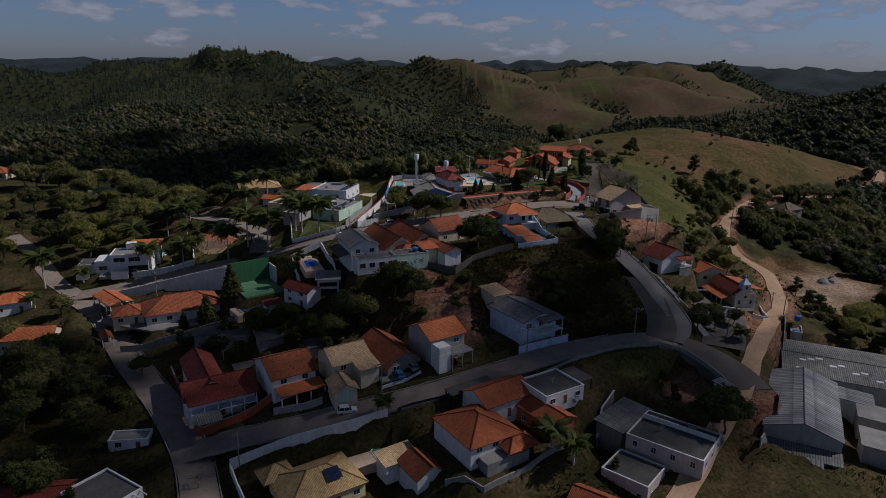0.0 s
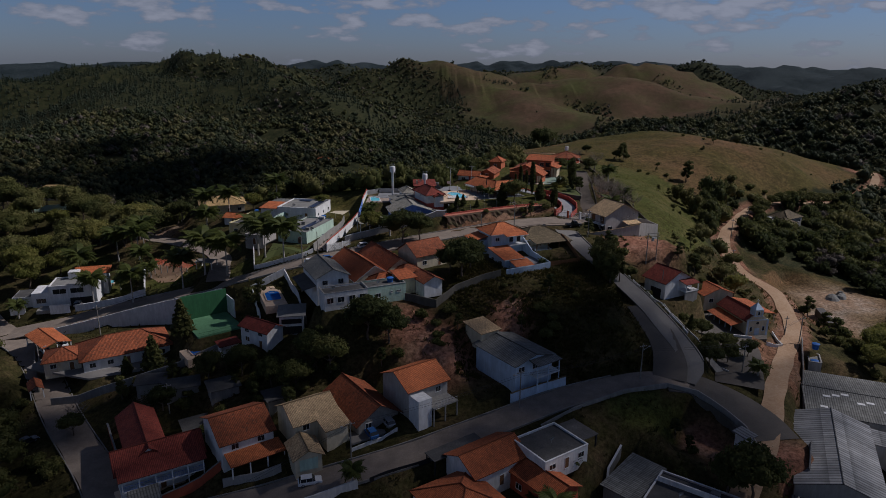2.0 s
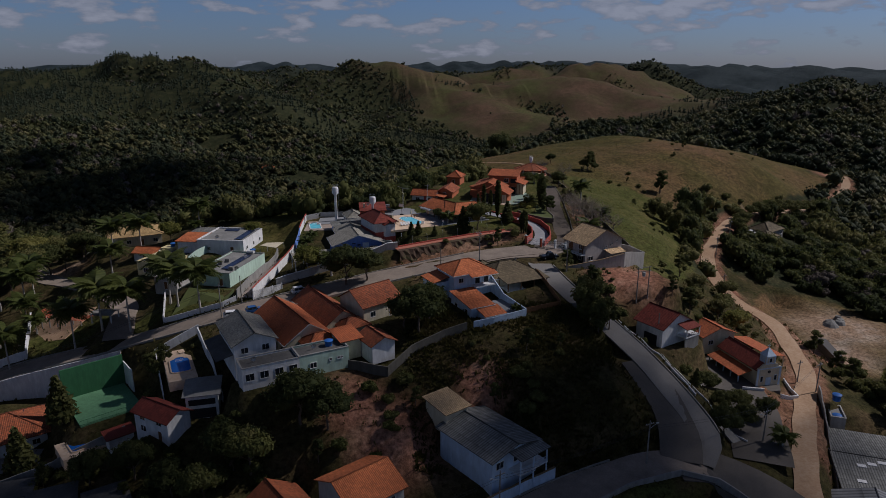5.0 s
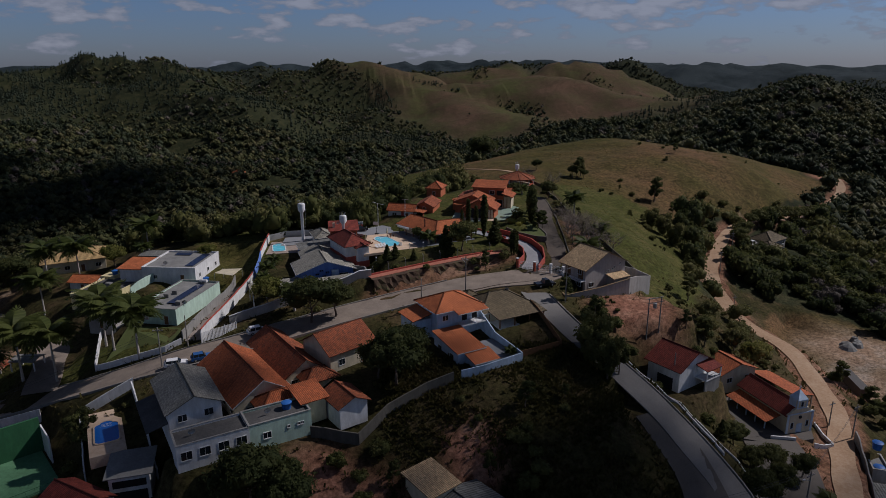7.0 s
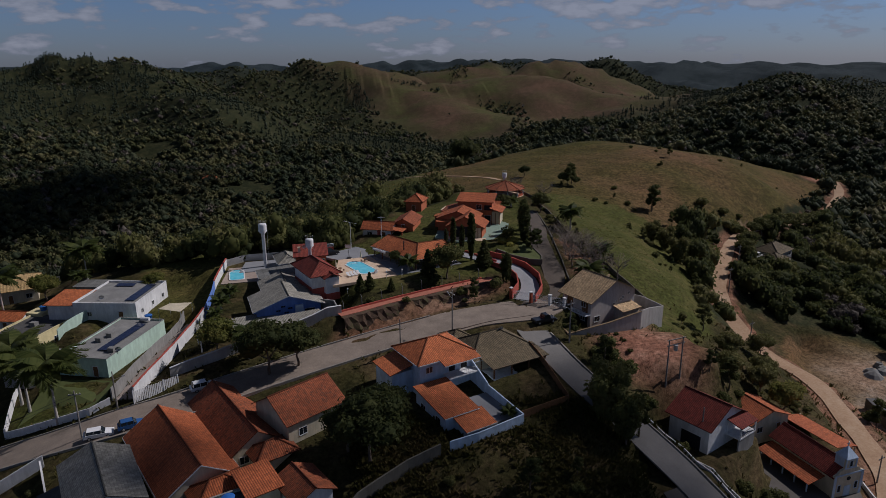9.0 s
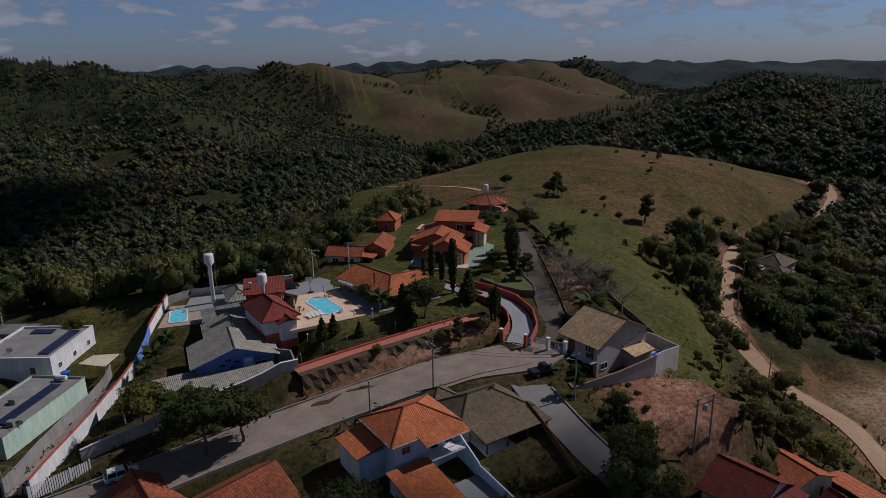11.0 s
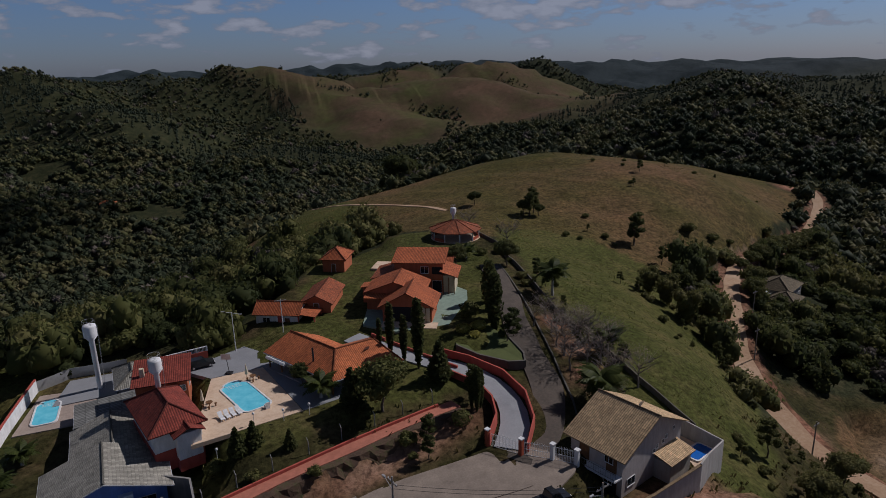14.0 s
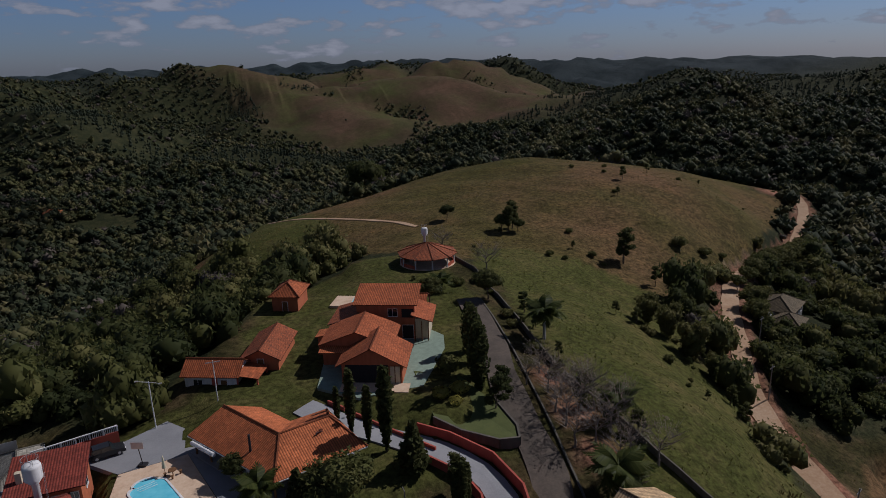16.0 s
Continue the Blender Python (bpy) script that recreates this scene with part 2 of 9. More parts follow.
ASPHALT = rough_stuff("street_paving", [(0.25, (0.055, 0.05, 0.045)), (0.5, (0.095, 0.084, 0.073)), (0.8, (0.15, 0.13, 0.11))], 0.12, 4.0, dist=0.02)
TANSTREET = rough_stuff("dusty_street_paving", [(0.28, (0.12, 0.098, 0.079)), (0.42, (0.185, 0.15, 0.12)), (0.55, (0.24, 0.195, 0.155)), (0.72, (0.33, 0.27, 0.21))], 0.3, 4.0, dist=0.02)
LANE = rough_stuff("cracked_lane", [(0.25, (0.045, 0.038, 0.032)), (0.5, (0.088, 0.072, 0.058)), (0.8, (0.16, 0.125, 0.095))], 0.35, 3.0)
PAVER = rough_stuff("block_paving", [(0.25, (0.11, 0.105, 0.098)), (0.5, (0.175, 0.165, 0.152)), (0.8, (0.26, 0.245, 0.22))], 0.15, 5.0, dist=0.02)
DRIVE = rough_stuff("pale_drive_blocks", [(0.25, (0.19, 0.195, 0.205)), (0.5, (0.27, 0.275, 0.285)), (0.8, (0.35, 0.35, 0.35))], 0.25, 5.0, dist=0.02)
COURT = rough_stuff("grey_court_slab", [(0.3, (0.17, 0.175, 0.185)), (0.7, (0.27, 0.275, 0.285))], 0.2, 6.0)
STONE = rough_stuff("sandstone_deck", [(0.25, (0.40, 0.27, 0.18)), (0.5, (0.58, 0.43, 0.30)), (0.8, (0.68, 0.56, 0.42))], 0.8, 3.0)
DUST_VERGE = rough_stuff("dusty_grass_verge", [(0.3, (0.07, 0.068, 0.026)), (0.5, (0.14, 0.115, 0.06)), (0.75, (0.24, 0.19, 0.125))], 0.4, 5)
DIRT = rough_stuff("dirt_road", [(0.25, (0.22, 0.13, 0.072)), (0.5, (0.36, 0.235, 0.14)), (0.8, (0.52, 0.40, 0.28))], 0.10, 1.6, dist=0.08)
POOLBLUE = plain("pool_liner", (0.12, 0.55, 0.75), 0.3)
TREAD = rough_stuff("tree_bark", [(0.3, (0.06, 0.045, 0.03)), (0.7, (0.17, 0.13, 0.10))], 1.5, 9)
PALMBARK = rough_stuff("palm_bark", [(0.3, (0.28, 0.26, 0.23)), (0.7, (0.48, 0.45, 0.40))], 1.5, 9)
LEAF = leafy("leaf_green", [(0.10, (0.028, 0.036, 0.011)), (0.40, (0.060, 0.070, 0.020)), (0.70, (0.105, 0.108, 0.034)), (1.0, (0.16, 0.145, 0.055))], see=0.35)
LEAF_DARK = leafy("leaf_dark", [(0.10, (0.026, 0.036, 0.015)), (0.55, (0.054, 0.066, 0.023)), (1.0, (0.105, 0.108, 0.038))])
LEAF_LIGHT = leafy("leaf_light", [(0.10, (0.052, 0.062, 0.014)), (0.55, (0.125, 0.135, 0.032)), (1.0, (0.23, 0.21, 0.066))])
LEAF_DRY = leafy("dry_twigs", [(0.10, (0.09, 0.07, 0.055)), (0.55, (0.18, 0.14, 0.11)), (1.0, (0.27, 0.22, 0.17))])
PALMLEAF = leafy("palm_leaf", [(0.10, (0.018, 0.027, 0.008)), (0.55, (0.052, 0.07, 0.018)), (1.0, (0.10, 0.115, 0.032))], 0.5)
GRASS = leafy("tall_grass", [(0.10, (0.022, 0.026, 0.007)), (0.5, (0.050, 0.050, 0.013)), (0.8, (0.080, 0.068, 0.022)), (1.0, (0.12, 0.092, 0.038))], 0.85, 0.35)
MEADOW = leafy("green_meadow_grass", [(0.10, (0.048, 0.060, 0.012)), (0.5, (0.085, 0.095, 0.021)), (1.0, (0.13, 0.125, 0.035))], 0.85, 0.35)
HAY = leafy("dry_pasture_grass", [(0.10, (0.07, 0.066, 0.018)), (0.5, (0.12, 0.10, 0.030)), (1.0, (0.19, 0.14, 0.052))], 0.9, 0.35)
PINE = leafy("pine_needles", [(0.10, (0.018, 0.027, 0.017)), (0.55, (0.033, 0.046, 0.029)), (1.0, (0.056, 0.065, 0.040))], see=0.15)
WOODLAND = leafy("woodland_leaf", [(0.10, (0.020, 0.027, 0.012)), (0.40, (0.043, 0.052, 0.021)), (0.70, (0.080, 0.082, 0.032)), (1.0, (0.13, 0.115, 0.055))], see=0.2)
WOODLAND_DARK = leafy("woodland_dark_leaf", [(0.10, (0.015, 0.022, 0.013)), (0.55, (0.031, 0.042, 0.022)), (1.0, (0.058, 0.064, 0.034))], see=0.2)
WOODLAND_DRY = leafy("woodland_bare_twigs", [(0.10, (0.050, 0.043, 0.035)), (0.55, (0.090, 0.076, 0.062)), (1.0, (0.14, 0.12, 0.10))], see=0.2)
OLDWALL = plaster("dark_mossy_wall", (0.13, 0.12, 0.10), 0.95, 0.4)
GLASS, gnt, gb = shader("window_glass", 0.08)
gb.inputs["Base Color"].default_value = (0.015, 0.02, 0.025, 1)
gb.inputs["Specular IOR Level"].default_value = 0.6
WATER, wnt, wb = shader("pool_water", 0.04)
wb.inputs["Transmission Weight"].default_value, wb.inputs["IOR"].default_value = 0.0, 1.33
wnt.links.new(ramp_of(wnt, noise_of(wnt, 0.6, 3), [(0.3, (0.10, 0.48, 0.62)), (0.7, (0.20, 0.62, 0.74))]), wb.inputs["Base Color"])
bump_of(wnt, wb, noise_of(wnt, 2.5, 3), 0.08, 0.05)
WATER_DEEP = plain("deep_blue_water", (0.02, 0.13, 0.48), 0.08, 0.0, 0.5)
WATER_GREEN = plain("green_water", (0.05, 0.24, 0.17), 0.08, 0.0, 0.5)
SOLAR = plain("solar_cells", (0.012, 0.018, 0.05), 0.15, 0.0, 0.6)
TANK = plain("blue_tank", (0.03, 0.13, 0.42), 0.5)

# ---- mesh helpers ----
class Shape:
    """Collects faces of one mesh; uv in metres where given."""

    def __init__(self):
        self.v, self.f, self.uv = [], [], []

    def face(self, pts, uv=None):
        k = len(self.v)
        self.v += [tuple(p) for p in pts]
        self.f.append(tuple(range(k, k + len(pts))))
        self.uv.append(uv)

    def box(self, x0, y0, z0, x1, y1, z1):
        k = len(self.v)
        self.v += [(x0, y0, z0), (x1, y0, z0), (x1, y1, z0), (x0, y1, z0), (x0, y0, z1), (x1, y0, z1), (x1, y1, z1), (x0, y1, z1)]
        for q in ((0, 3, 2, 1), (4, 5, 6, 7), (0, 1, 5, 4), (1, 2, 6, 5), (2, 3, 7, 6), (3, 0, 4, 7)):
            self.f.append(tuple(k + i for i in q))
            self.uv.append(None)

    def slab(self, top, thick):
        """A flat polygon given a thickness downwards."""
        low = [(p[0], p[1], p[2] - thick) for p in top]
        e = Vector(top[1]) - Vector(top[0])
        e.normalize()
        nrm = Vector((0, 0, 0))
        for a, b in zip(top, top[1:] + top[:1]):
            nrm += Vector(a).cross(Vector(b))
        nrm.normalize()
        s = nrm.cross(e)
        o = Vector(top[0])
        self.face(top, [((Vector(p) - o).dot(e), (Vector(p) - o).dot(s)) for p in top])
        self.face(low[::-1])
        for i in range(len(top)):
            j = (i + 1) % len(top)
            self.face([low[i], low[j], top[j], top[i]])

    def tube(self, a, b, r0, r1, n=8, cap=True):
        a, b = Vector(a), Vector(b)
        d = (b - a).normalized()
        s = d.orthogonal().normalized()
        t = d.cross(s)
        k = len(self.v)
        for p, r in ((a, r0), (b, r1)):
            for i in range(n):
                w = 2 * math.pi * i / n
                self.v.append(tuple(p + (s * math.cos(w) + t * math.sin(w)) * r))
        for i in range(n):
            j = (i + 1) % n
            self.f.append((k + i, k + j, k + n + j, k + n + i))
            self.uv.append(None)
        if cap:
            self.f += [tuple(k + n + i for i in range(n)), tuple(k + n - 1 - i for i in range(n))]
            self.uv += [None, None]

    def pipe(self, pts, r, n=5):
        """One unbroken round bar through the points."""
        k0 = len(self.v)
        for i, p in enumerate(pts):
            d = (pts[min(i + 1, len(pts) - 1)] - pts[max(i - 1, 0)]).normalized()
            s = d.cross(Vector((0, 0, 1))).normalized()
            t = d.cross(s)
            for j in range(n):
                w = 2 * math.pi * j / n
                self.v.append(tuple(p + (s * math.cos(w) + t * math.sin(w)) * r))
        for i in range(len(pts) - 1):
            for j in range(n):
                a, b = k0 + i * n + j, k0 + i * n + (j + 1) % n
                self.f.append((a, b, b + n, a + n))
                self.uv.append(None)

    def lathe(self, prof, c=(0, 0, 0), n=16):
        k = len(self.v)
        for r, z in prof:
            for i in range(n):
                w = 2 * math.pi * i / n
                self.v.append((c[0] + r * math.cos(w), c[1] + r * math.sin(w), c[2] + z))
        for a in range(len(prof) - 1):
            for i in range(n):
                j = (i + 1) % n
                self.f.append((k + a * n + i, k + a * n + j, k + a * n + n + j, k + a * n + n + i))
                self.uv.append(None)
        self.f.append(tuple(k + (len(prof) - 1) * n + i for i in range(n)))
        self.uv.append(None)

    def mesh(self, name, material, smooth=False):
        me = bpy.data.meshes.new(name)
        me.from_pydata(self.v, [], self.f)
        if any(u is not None for u in self.uv):
            layer = me.uv_layers.new(name="UVMap")
            flatuv = []
            for f, u in zip(self.f, self.uv):
                flatuv += [c for p in (u if u is not None else [(0, 0)] * len(f)) for c in p]
            layer.data.foreach_set("uv", flatuv)
        me.materials.append(material)
        if smooth:
            me.polygons.foreach_set("use_smooth", [True] * len(me.polygons))
        me.update()
        return me


def part(name, shape, material, parent=None, label="", smooth=False):
    ob = new(name, shape.mesh(name, material, smooth))
    if parent is not None:
        ob.parent = parent
    return tagged(ob, label)


def thing(name, x, y, z, yaw, label, category, group="", kind=""):
    ob = new(name)
    ob.empty_display_size = 0.5
    ob.matrix_basis = pose(x, y, z, 0, 0, yaw)
    return tagged(ob, label, category, group, kind)


def raw_mesh(name, verts, faces, material):
    """A mesh from arrays of vertices and equal-sided faces."""
    verts, faces = np.asarray(verts, np.float32), np.asarray(faces, np.int32)
    me = bpy.data.meshes.new(name)
    me.vertices.add(len(verts))
    me.vertices.foreach_set("co", verts.ravel())
    n = faces.shape[1]
    me.loops.add(faces.size)
    me.loops.foreach_set("vertex_index", faces.ravel())
    me.polygons.add(len(faces))
    me.polygons.foreach_set("loop_start", np.arange(0, faces.size, n, dtype=np.int32))
    me.polygons.foreach_set("loop_total", np.full(len(faces), n, np.int32))
    me.materials.append(material)
    me.update(calc_edges=True)
    me.validate()
    return me


# ---- the lie of the land ----
# roads: centre line with heights, half width
ROADS = {
    "street_uphill": ([(59, 151, 16.6), (63, 157, 18.6), (61.5, 167, 22), (57, 178, 26.8), (52, 187, 30.7), (47, 198, 34.2), (45, 207, 35.7), (43.5, 216, 36.8)], 2.8),
    "street_lower": ([(-53, 118, 4.5), (-43, 120, 6.8), (-31, 121.5, 9), (-19, 123.5, 11.5), (-2, 128, 14), (16, 136, 16), (30, 143.5, 16.8), (46, 149.5, 17.3), (56, 151.5, 17.0), (61, 150.5, 16.2)], 3.6),
    "street_mouth": ([(56, 151.2, 17.0), (58.4, 158, 18.9), (58.6, 166, 21.8), (56.2, 175, 25.6)], 3.6),
    "street_junction": ([(54, 151, 17.1), (61, 150.5, 16.2), (67, 147, 14.6), (71, 141, 12.9), (72, 134, 12.1)], 5.2),
    "red_path": ([(7.7, 220.6, 38.5), (15.5, 224.2, 38.7), (26.5, 228.8, 39.0), (35.5, 232.4, 39.1), (42.6, 235.2, 39.0)], 0.8),
    "street_upper": ([(-118, 198, 9), (-99, 203, 12), (-81, 206, 16), (-62, 204.5, 20.8), (-46, 201, 26), (-33, 199.4, 30), (-22, 201.4, 31.6), (-10, 205.8, 32.8), (3, 210.2, 34.2), (17, 214.8, 35.4), (33, 219, 36.8), (46, 221, 37.2)], 4.3),
    "street_left": ([(-118, 197, 9), (-103, 184, 8), (-81, 155, 7), (-64, 135, 5.5), (-52, 118, 4.5), (-46, 106, 3), (-40, 92, 1.5)], 3.6),
    "street_far_left": ([(-118, 198, 9), (-132, 211, 9.3), (-145, 226, 10.4), (-159, 241, 12), (-175, 255, 14)], 3.0),
    "park_road": ([(-60, 206, 22.0), (-62, 216, 23.4), (-66, 227, 24.2), (-83, 244, 23.4), (-98, 256, 22), (-112, 276, 19.6), (-126, 298, 17.5)], 3.2),
    "gate_forecourt": ([(27, 217.4, 36.05), (35, 218.8, 36.7), (42, 219, 36.95), (47.5, 219.5, 37.15), (51, 222.5, 37.4)], 4.6),
    "churchyard": ([(73.5, 153.5, 13.9), (77.5, 162, 14.2), (81.5, 171, 14.4), (84, 180, 14.4)], 5.2),
    "lane_estate": ([(47, 221.5, 37.2), (53.5, 227.5, 37.6), (57.3, 236, 38.6), (58.6, 245, 39.8), (60, 255, 41), (63, 267, 41.7), (65.3, 279, 42), (66.5, 288, 42)], 2.3),
    "drive_estate": ([(46.5, 224.5, 37.4), (49.3, 229, 38.0), (50.3, 234, 38.7), (49.3, 239, 39.4), (46, 243.5, 40), (41, 248, 40.4), (35.5, 253, 40.9), (31, 258.5, 41.4)], 1.9),
    "farm_track": ([(38, 432, 27.5), (48, 417, 31.5), (60, 396, 35), (73, 373.5, 37.7), (78, 362, 38.2)], 1.0),
    "dirt_road": ([(40, 96, 5), (57, 118, 9), (70, 134, 12), (83, 155, 12.5), (98, 177, 11.8), (107, 190, 12), (113, 205, 12), (118, 222, 12.3), (115, 237, 13.5), (116, 249, 15.2), (119, 262, 17.5), (125, 274, 19), (136, 289, 20), (152, 310, 20), (172, 330, 19), (200, 346, 16), (228, 362, 13), (247, 377, 12.5), (271, 397, 15), (282, 410, 18), (286, 420, 20)], 2.5),
}


def smooth_line(pts, step=2.0):
    """Catmull-Rom through the points, about step metres apart."""
    p = np.array(pts, float)
    p = np.vstack([2 * p[0] - p[1], p, 2 * p[-1] - p[-2]])
    out = []
    for i in range(1, len(p) - 2):
        n = max(2, int(np.linalg.norm(p[i + 1] - p[i]) / step))
        for k in range(n):
            t = k / n
            out.append(0.5 * (2 * p[i] + (p[i + 1] - p[i - 1]) * t + (2 * p[i - 1] - 5 * p[i] + 4 * p[i + 1] - p[i + 2]) * t * t + (3 * p[i] - p[i - 1] - 3 * p[i + 1] + p[i + 2]) * t ** 3))
    out.append(p[-2])
    return np.array(out)


LINES = {k: (smooth_line(p), w) for k, (p, w) in ROADS.items()}
# level plots: x, y, z, yaw, half width, half depth
PLOTS = [
    (-52, 134, 7.5, 30, 10, 14), (-35, 135, 11, 33, 6, 10), (-21, 134, 12.8, 33, 6, 10), (-11, 141, 14, 33, 6, 11), (-1, 143, 16, 34, 7, 7), (21, 152, 17.6, 33, 6, 8),
    (24, 125, 15, 32, 6, 6), (7, 113, 10, 32, 8, 9), (21, 119, 11, 36, 6, 9), (-22, 108, 3.5, 33, 15, 8), (46, 116, 5, -38, 13, 9), (84, 134, 3, -28, 9, 17), (110, 155, 3, -25, 17, 14),
    (-80, 180, 11, 20, 27, 13), (-54, 181, 18.8, 35, 7, 8), (78.5, 187, 15.0, 10, 5, 8), (-34, 169.5, 20.4, 10, 6, 5), (-107, 218, 12.5, 12, 14, 10), (-14, 178, 29, 25, 14, 12), (-8, 195, 29.5, 27, 10, 12), (-32, 178, 26.5, 24, 5, 8), (-31.6, 171.5, 20.8, 8, 3, 3),
    (3, 191, 31.5, 40, 6, 6), (24, 198, 33, 22, 8, 8), (37, 204, 33.6, 20, 9, 9), (69, 189, 23.5, 27, 8, 5), (90, 188, 13.8, 10, 8, 9), (29.3, 189.3, 32.6, 22, 4, 5), (62, 221, 34, 24, 8, 6),
    (17, 249, 40.2, 22, 17, 12), (30, 247, 40.2, 22, 8, 9), (-6, 238, 34.8, 14, 12, 14), (-13, 259, 36.4, 10, 8, 10), (-44, 250, 32.5, -12, 14, 14), (-36.5, 229.5, 30, -18, 7, 12), (-60, 243, 28, -19, 8, 11), (-78, 276, 28, 20, 11, 10),
    (42, 272, 42, -23, 16, 20), (62, 312, 42, 0, 11, 10), (48, 297, 42, -23, 6, 4), (-168, 318, 23, 10, 14, 10), (-232, 330, 22, 5, 14, 10), (30, 285, 41.6, -20, 8, 18), (147, 231, 4, -35, 18, 16), (135, 218, 3, -16, 6, 12), (70, 205, 33.5, 20, 6, 5), (58.5, 137.5, 9.2, -30, 4.5, 4),
]
# spot heights between them
SPOTS = [(-24, 300, 33), (-200, 290, 18), (-140, 300, 21), (-260, 300, 18), (-180, 360, 5), (-250, 380, 0), (-210, 230, 12), (-45, 290, 32), (-60, 340, 8), (-20, 355, 8), (-110, 330, 2), (5, 300, 34), (-5, 330, 20), (-60, 420, -16), (30, 400, 29), (55, 370, 35), (72, 345, 39),
         (90, 400, 38), (130, 420, 41), (152, 440, 43.5), (110, 450, 37), (80, 440, 33), (180, 480, 36), (265, 430, 23), (300, 450, 21), (245, 450, 29), (218, 400, 31), (195, 432, 37.5), (235, 425, 31), (205, 370, 30.5), (162, 350, 33), (128, 328, 31)]
SPOTS += [(95, 284, 35.5), (75, 258, 39), (84, 245, 36), (82, 300, 38.5), (110, 300, 30), (100, 252, 28), (92, 232, 27), (150, 505, 29), (92, 501, 19), (210, 530, 22), (35, 480, 4), (120, 570, 8), (160, 272, 8), (190, 290, 8), (205, 250, 2), (260, 320, 4)]
SPOTS += [(48, 141, 16.2), (43, 138, 15.5), (61, 129, 9.8), (-137, 192, 6), (-112, 164, 6), (66, 176, 21.5), (185, 180, 0), (130, 185, 5), (100, 110, 2), (0, 92, 4), (-80, 100, 2), (-125, 150, 3), (-165, 205, 7), (-140, 265, 15), (-110, 250, 19), (-100, 300, 14), (32, 163, 26), (42, 166, 25.5), (14, 172, 29), (4, 161, 25), (-12, 156, 21), (26, 174, 31), (60, 200, 31), (76, 210, 29)]
# far ridges: width, then crest points with their heights
RIDGES = [
    (210, [(-1500, 1000, 44), (-1000, 1140, 56), (-672, 1245, 54), (-571, 1298, 66), (-525, 1319, 70), (-473, 1340, 79), (-433, 1354, 66), (-389, 1368, 74), (-354, 1378, 82), (-311, 1390, 77), (-278, 1397, 65), (-226, 1407, 42), (-170, 1420, 14)]),
    (150, [(-354, 1378, 80), (-260, 1190, 55), (-204, 1055, 44), (-145, 1020, 38), (-90, 1010, 34), (-43, 1000, 18), (-11, 990, -5)]),
    (170, [(-473, 1340, 70), (-450, 1150, 48), (-414, 920, 20), (-336, 860, 10), (-268, 800, -4)]),
    (240, [(-700, 1850, 60), (-354, 1860, 62), (-259, 1868, 69), (-162, 1874, 64), (-76, 1880, 60), (80, 1890, 50)]),
    (120, [(-83, 1534, 62), (-36, 1530, 76), (18, 1527, 82), (59, 1526, 80), (110, 1490, 62), (160, 1420, 42), (215, 1320, 22), (260, 1230, 0)]),
    (120, [(150, 1830, 30), (244, 1811, 44), (346, 1793, 56), (417, 1778, 44)]),
    (130, [(150, 1420, 38), (201, 1413, 43), (274, 1400, 50), (378, 1375, 44), (483, 1339, 28), (602, 1288, 4)]),
    (140, [(382, 1632, 48), (489, 1602, 76), (581, 1570, 68), (664, 1535, 37), (744, 1496, -3)]),
    (90, [(489, 1602, 70), (440, 1500, 40), (410, 1440, 20)]),
    (90, [(581, 1570, 62), (580, 1460, 30), (600, 1380, 6)]),
    (170, [(250, 1920, 66), (335, 1897, 71), (484, 1864, 77), (670, 1803, 69), (723, 1782, 80), (790, 1752, 60), (868, 1713, 22)]),
    (300, [(950, 2500, 40), (1126, 2423, 62), (1212, 2380, 78), (1345, 2305, 66), (1700, 2150, 58), (2300, 1900, 60)]),
    (150, [(330, 830, 8), (364, 792, 22), (405, 770, 35), (429, 755, 42), (456, 737, 47), (491, 713, 47), (536, 675, 43), (640, 610, 40), (800, 500, 36)]),
    (230, [(640, 1220, 24), (758, 1137, 38), (811, 1097, 44), (864, 1053, 46), (933, 987, 46), (1300, 700, 44)]),
    (110, [(758, 1137, 34), (640, 1010, 20), (520, 930, -5)]),
    (420, [(-2600, 2900, 58), (-1711, 3242, 65), (-763, 3594, 66), (-549, 3634, 84), (-439, 3650, 88), (-328, 3662, 69), (259, 3668, 78), (510, 3641, 88), (1079, 3513, 94), (1881, 3149, 69), (2700, 2700, 63)]),
]


def seg_dist(x, y, a, b):
    dx, dy = b[0] - a[0], b[1] - a[1]
    t = np.clip(((x - a[0]) * dx + (y - a[1]) * dy) / (dx * dx + dy * dy + 1e-9), 0, 1)
    return np.hypot(x - a[0] - t * dx, y - a[1] - t * dy), t


def sstep(a, b, x):
    t = np.clip((x - a) / (b - a), 0, 1)
    return t * t * (3 - 2 * t)


def wavy(x, y, s, k=0):
    """Cheap rolling relief from sines."""
    u, w = x / s + k * 1.7, y / s - k * 2.3
    return (np.sin(u * 1.3 + 1.7 * np.sin(w * 0.9)) + np.sin(w * 1.7 + 1.3 * np.sin(u * 1.1 + 2)) + 0.5 * np.sin(2.9 * u + 2.3 * w + 1.1 * np.sin(w * 2.1))) / 2.5


ctrl = [(x, y, z) for x, y, z, *_ in PLOTS] + SPOTS
for line, hw in LINES.values():
    ctrl += [tuple(p) for p in line[::6]]
ctrl = np.array(ctrl)
cx, cy, cs = 50.0, 250.0, 150.0
cp = np.stack([(ctrl[:, 0] - cx) / cs, (ctrl[:, 1] - cy) / cs], 1)


def tps(r2):
    return r2 * np.log(r2 + 1e-9)


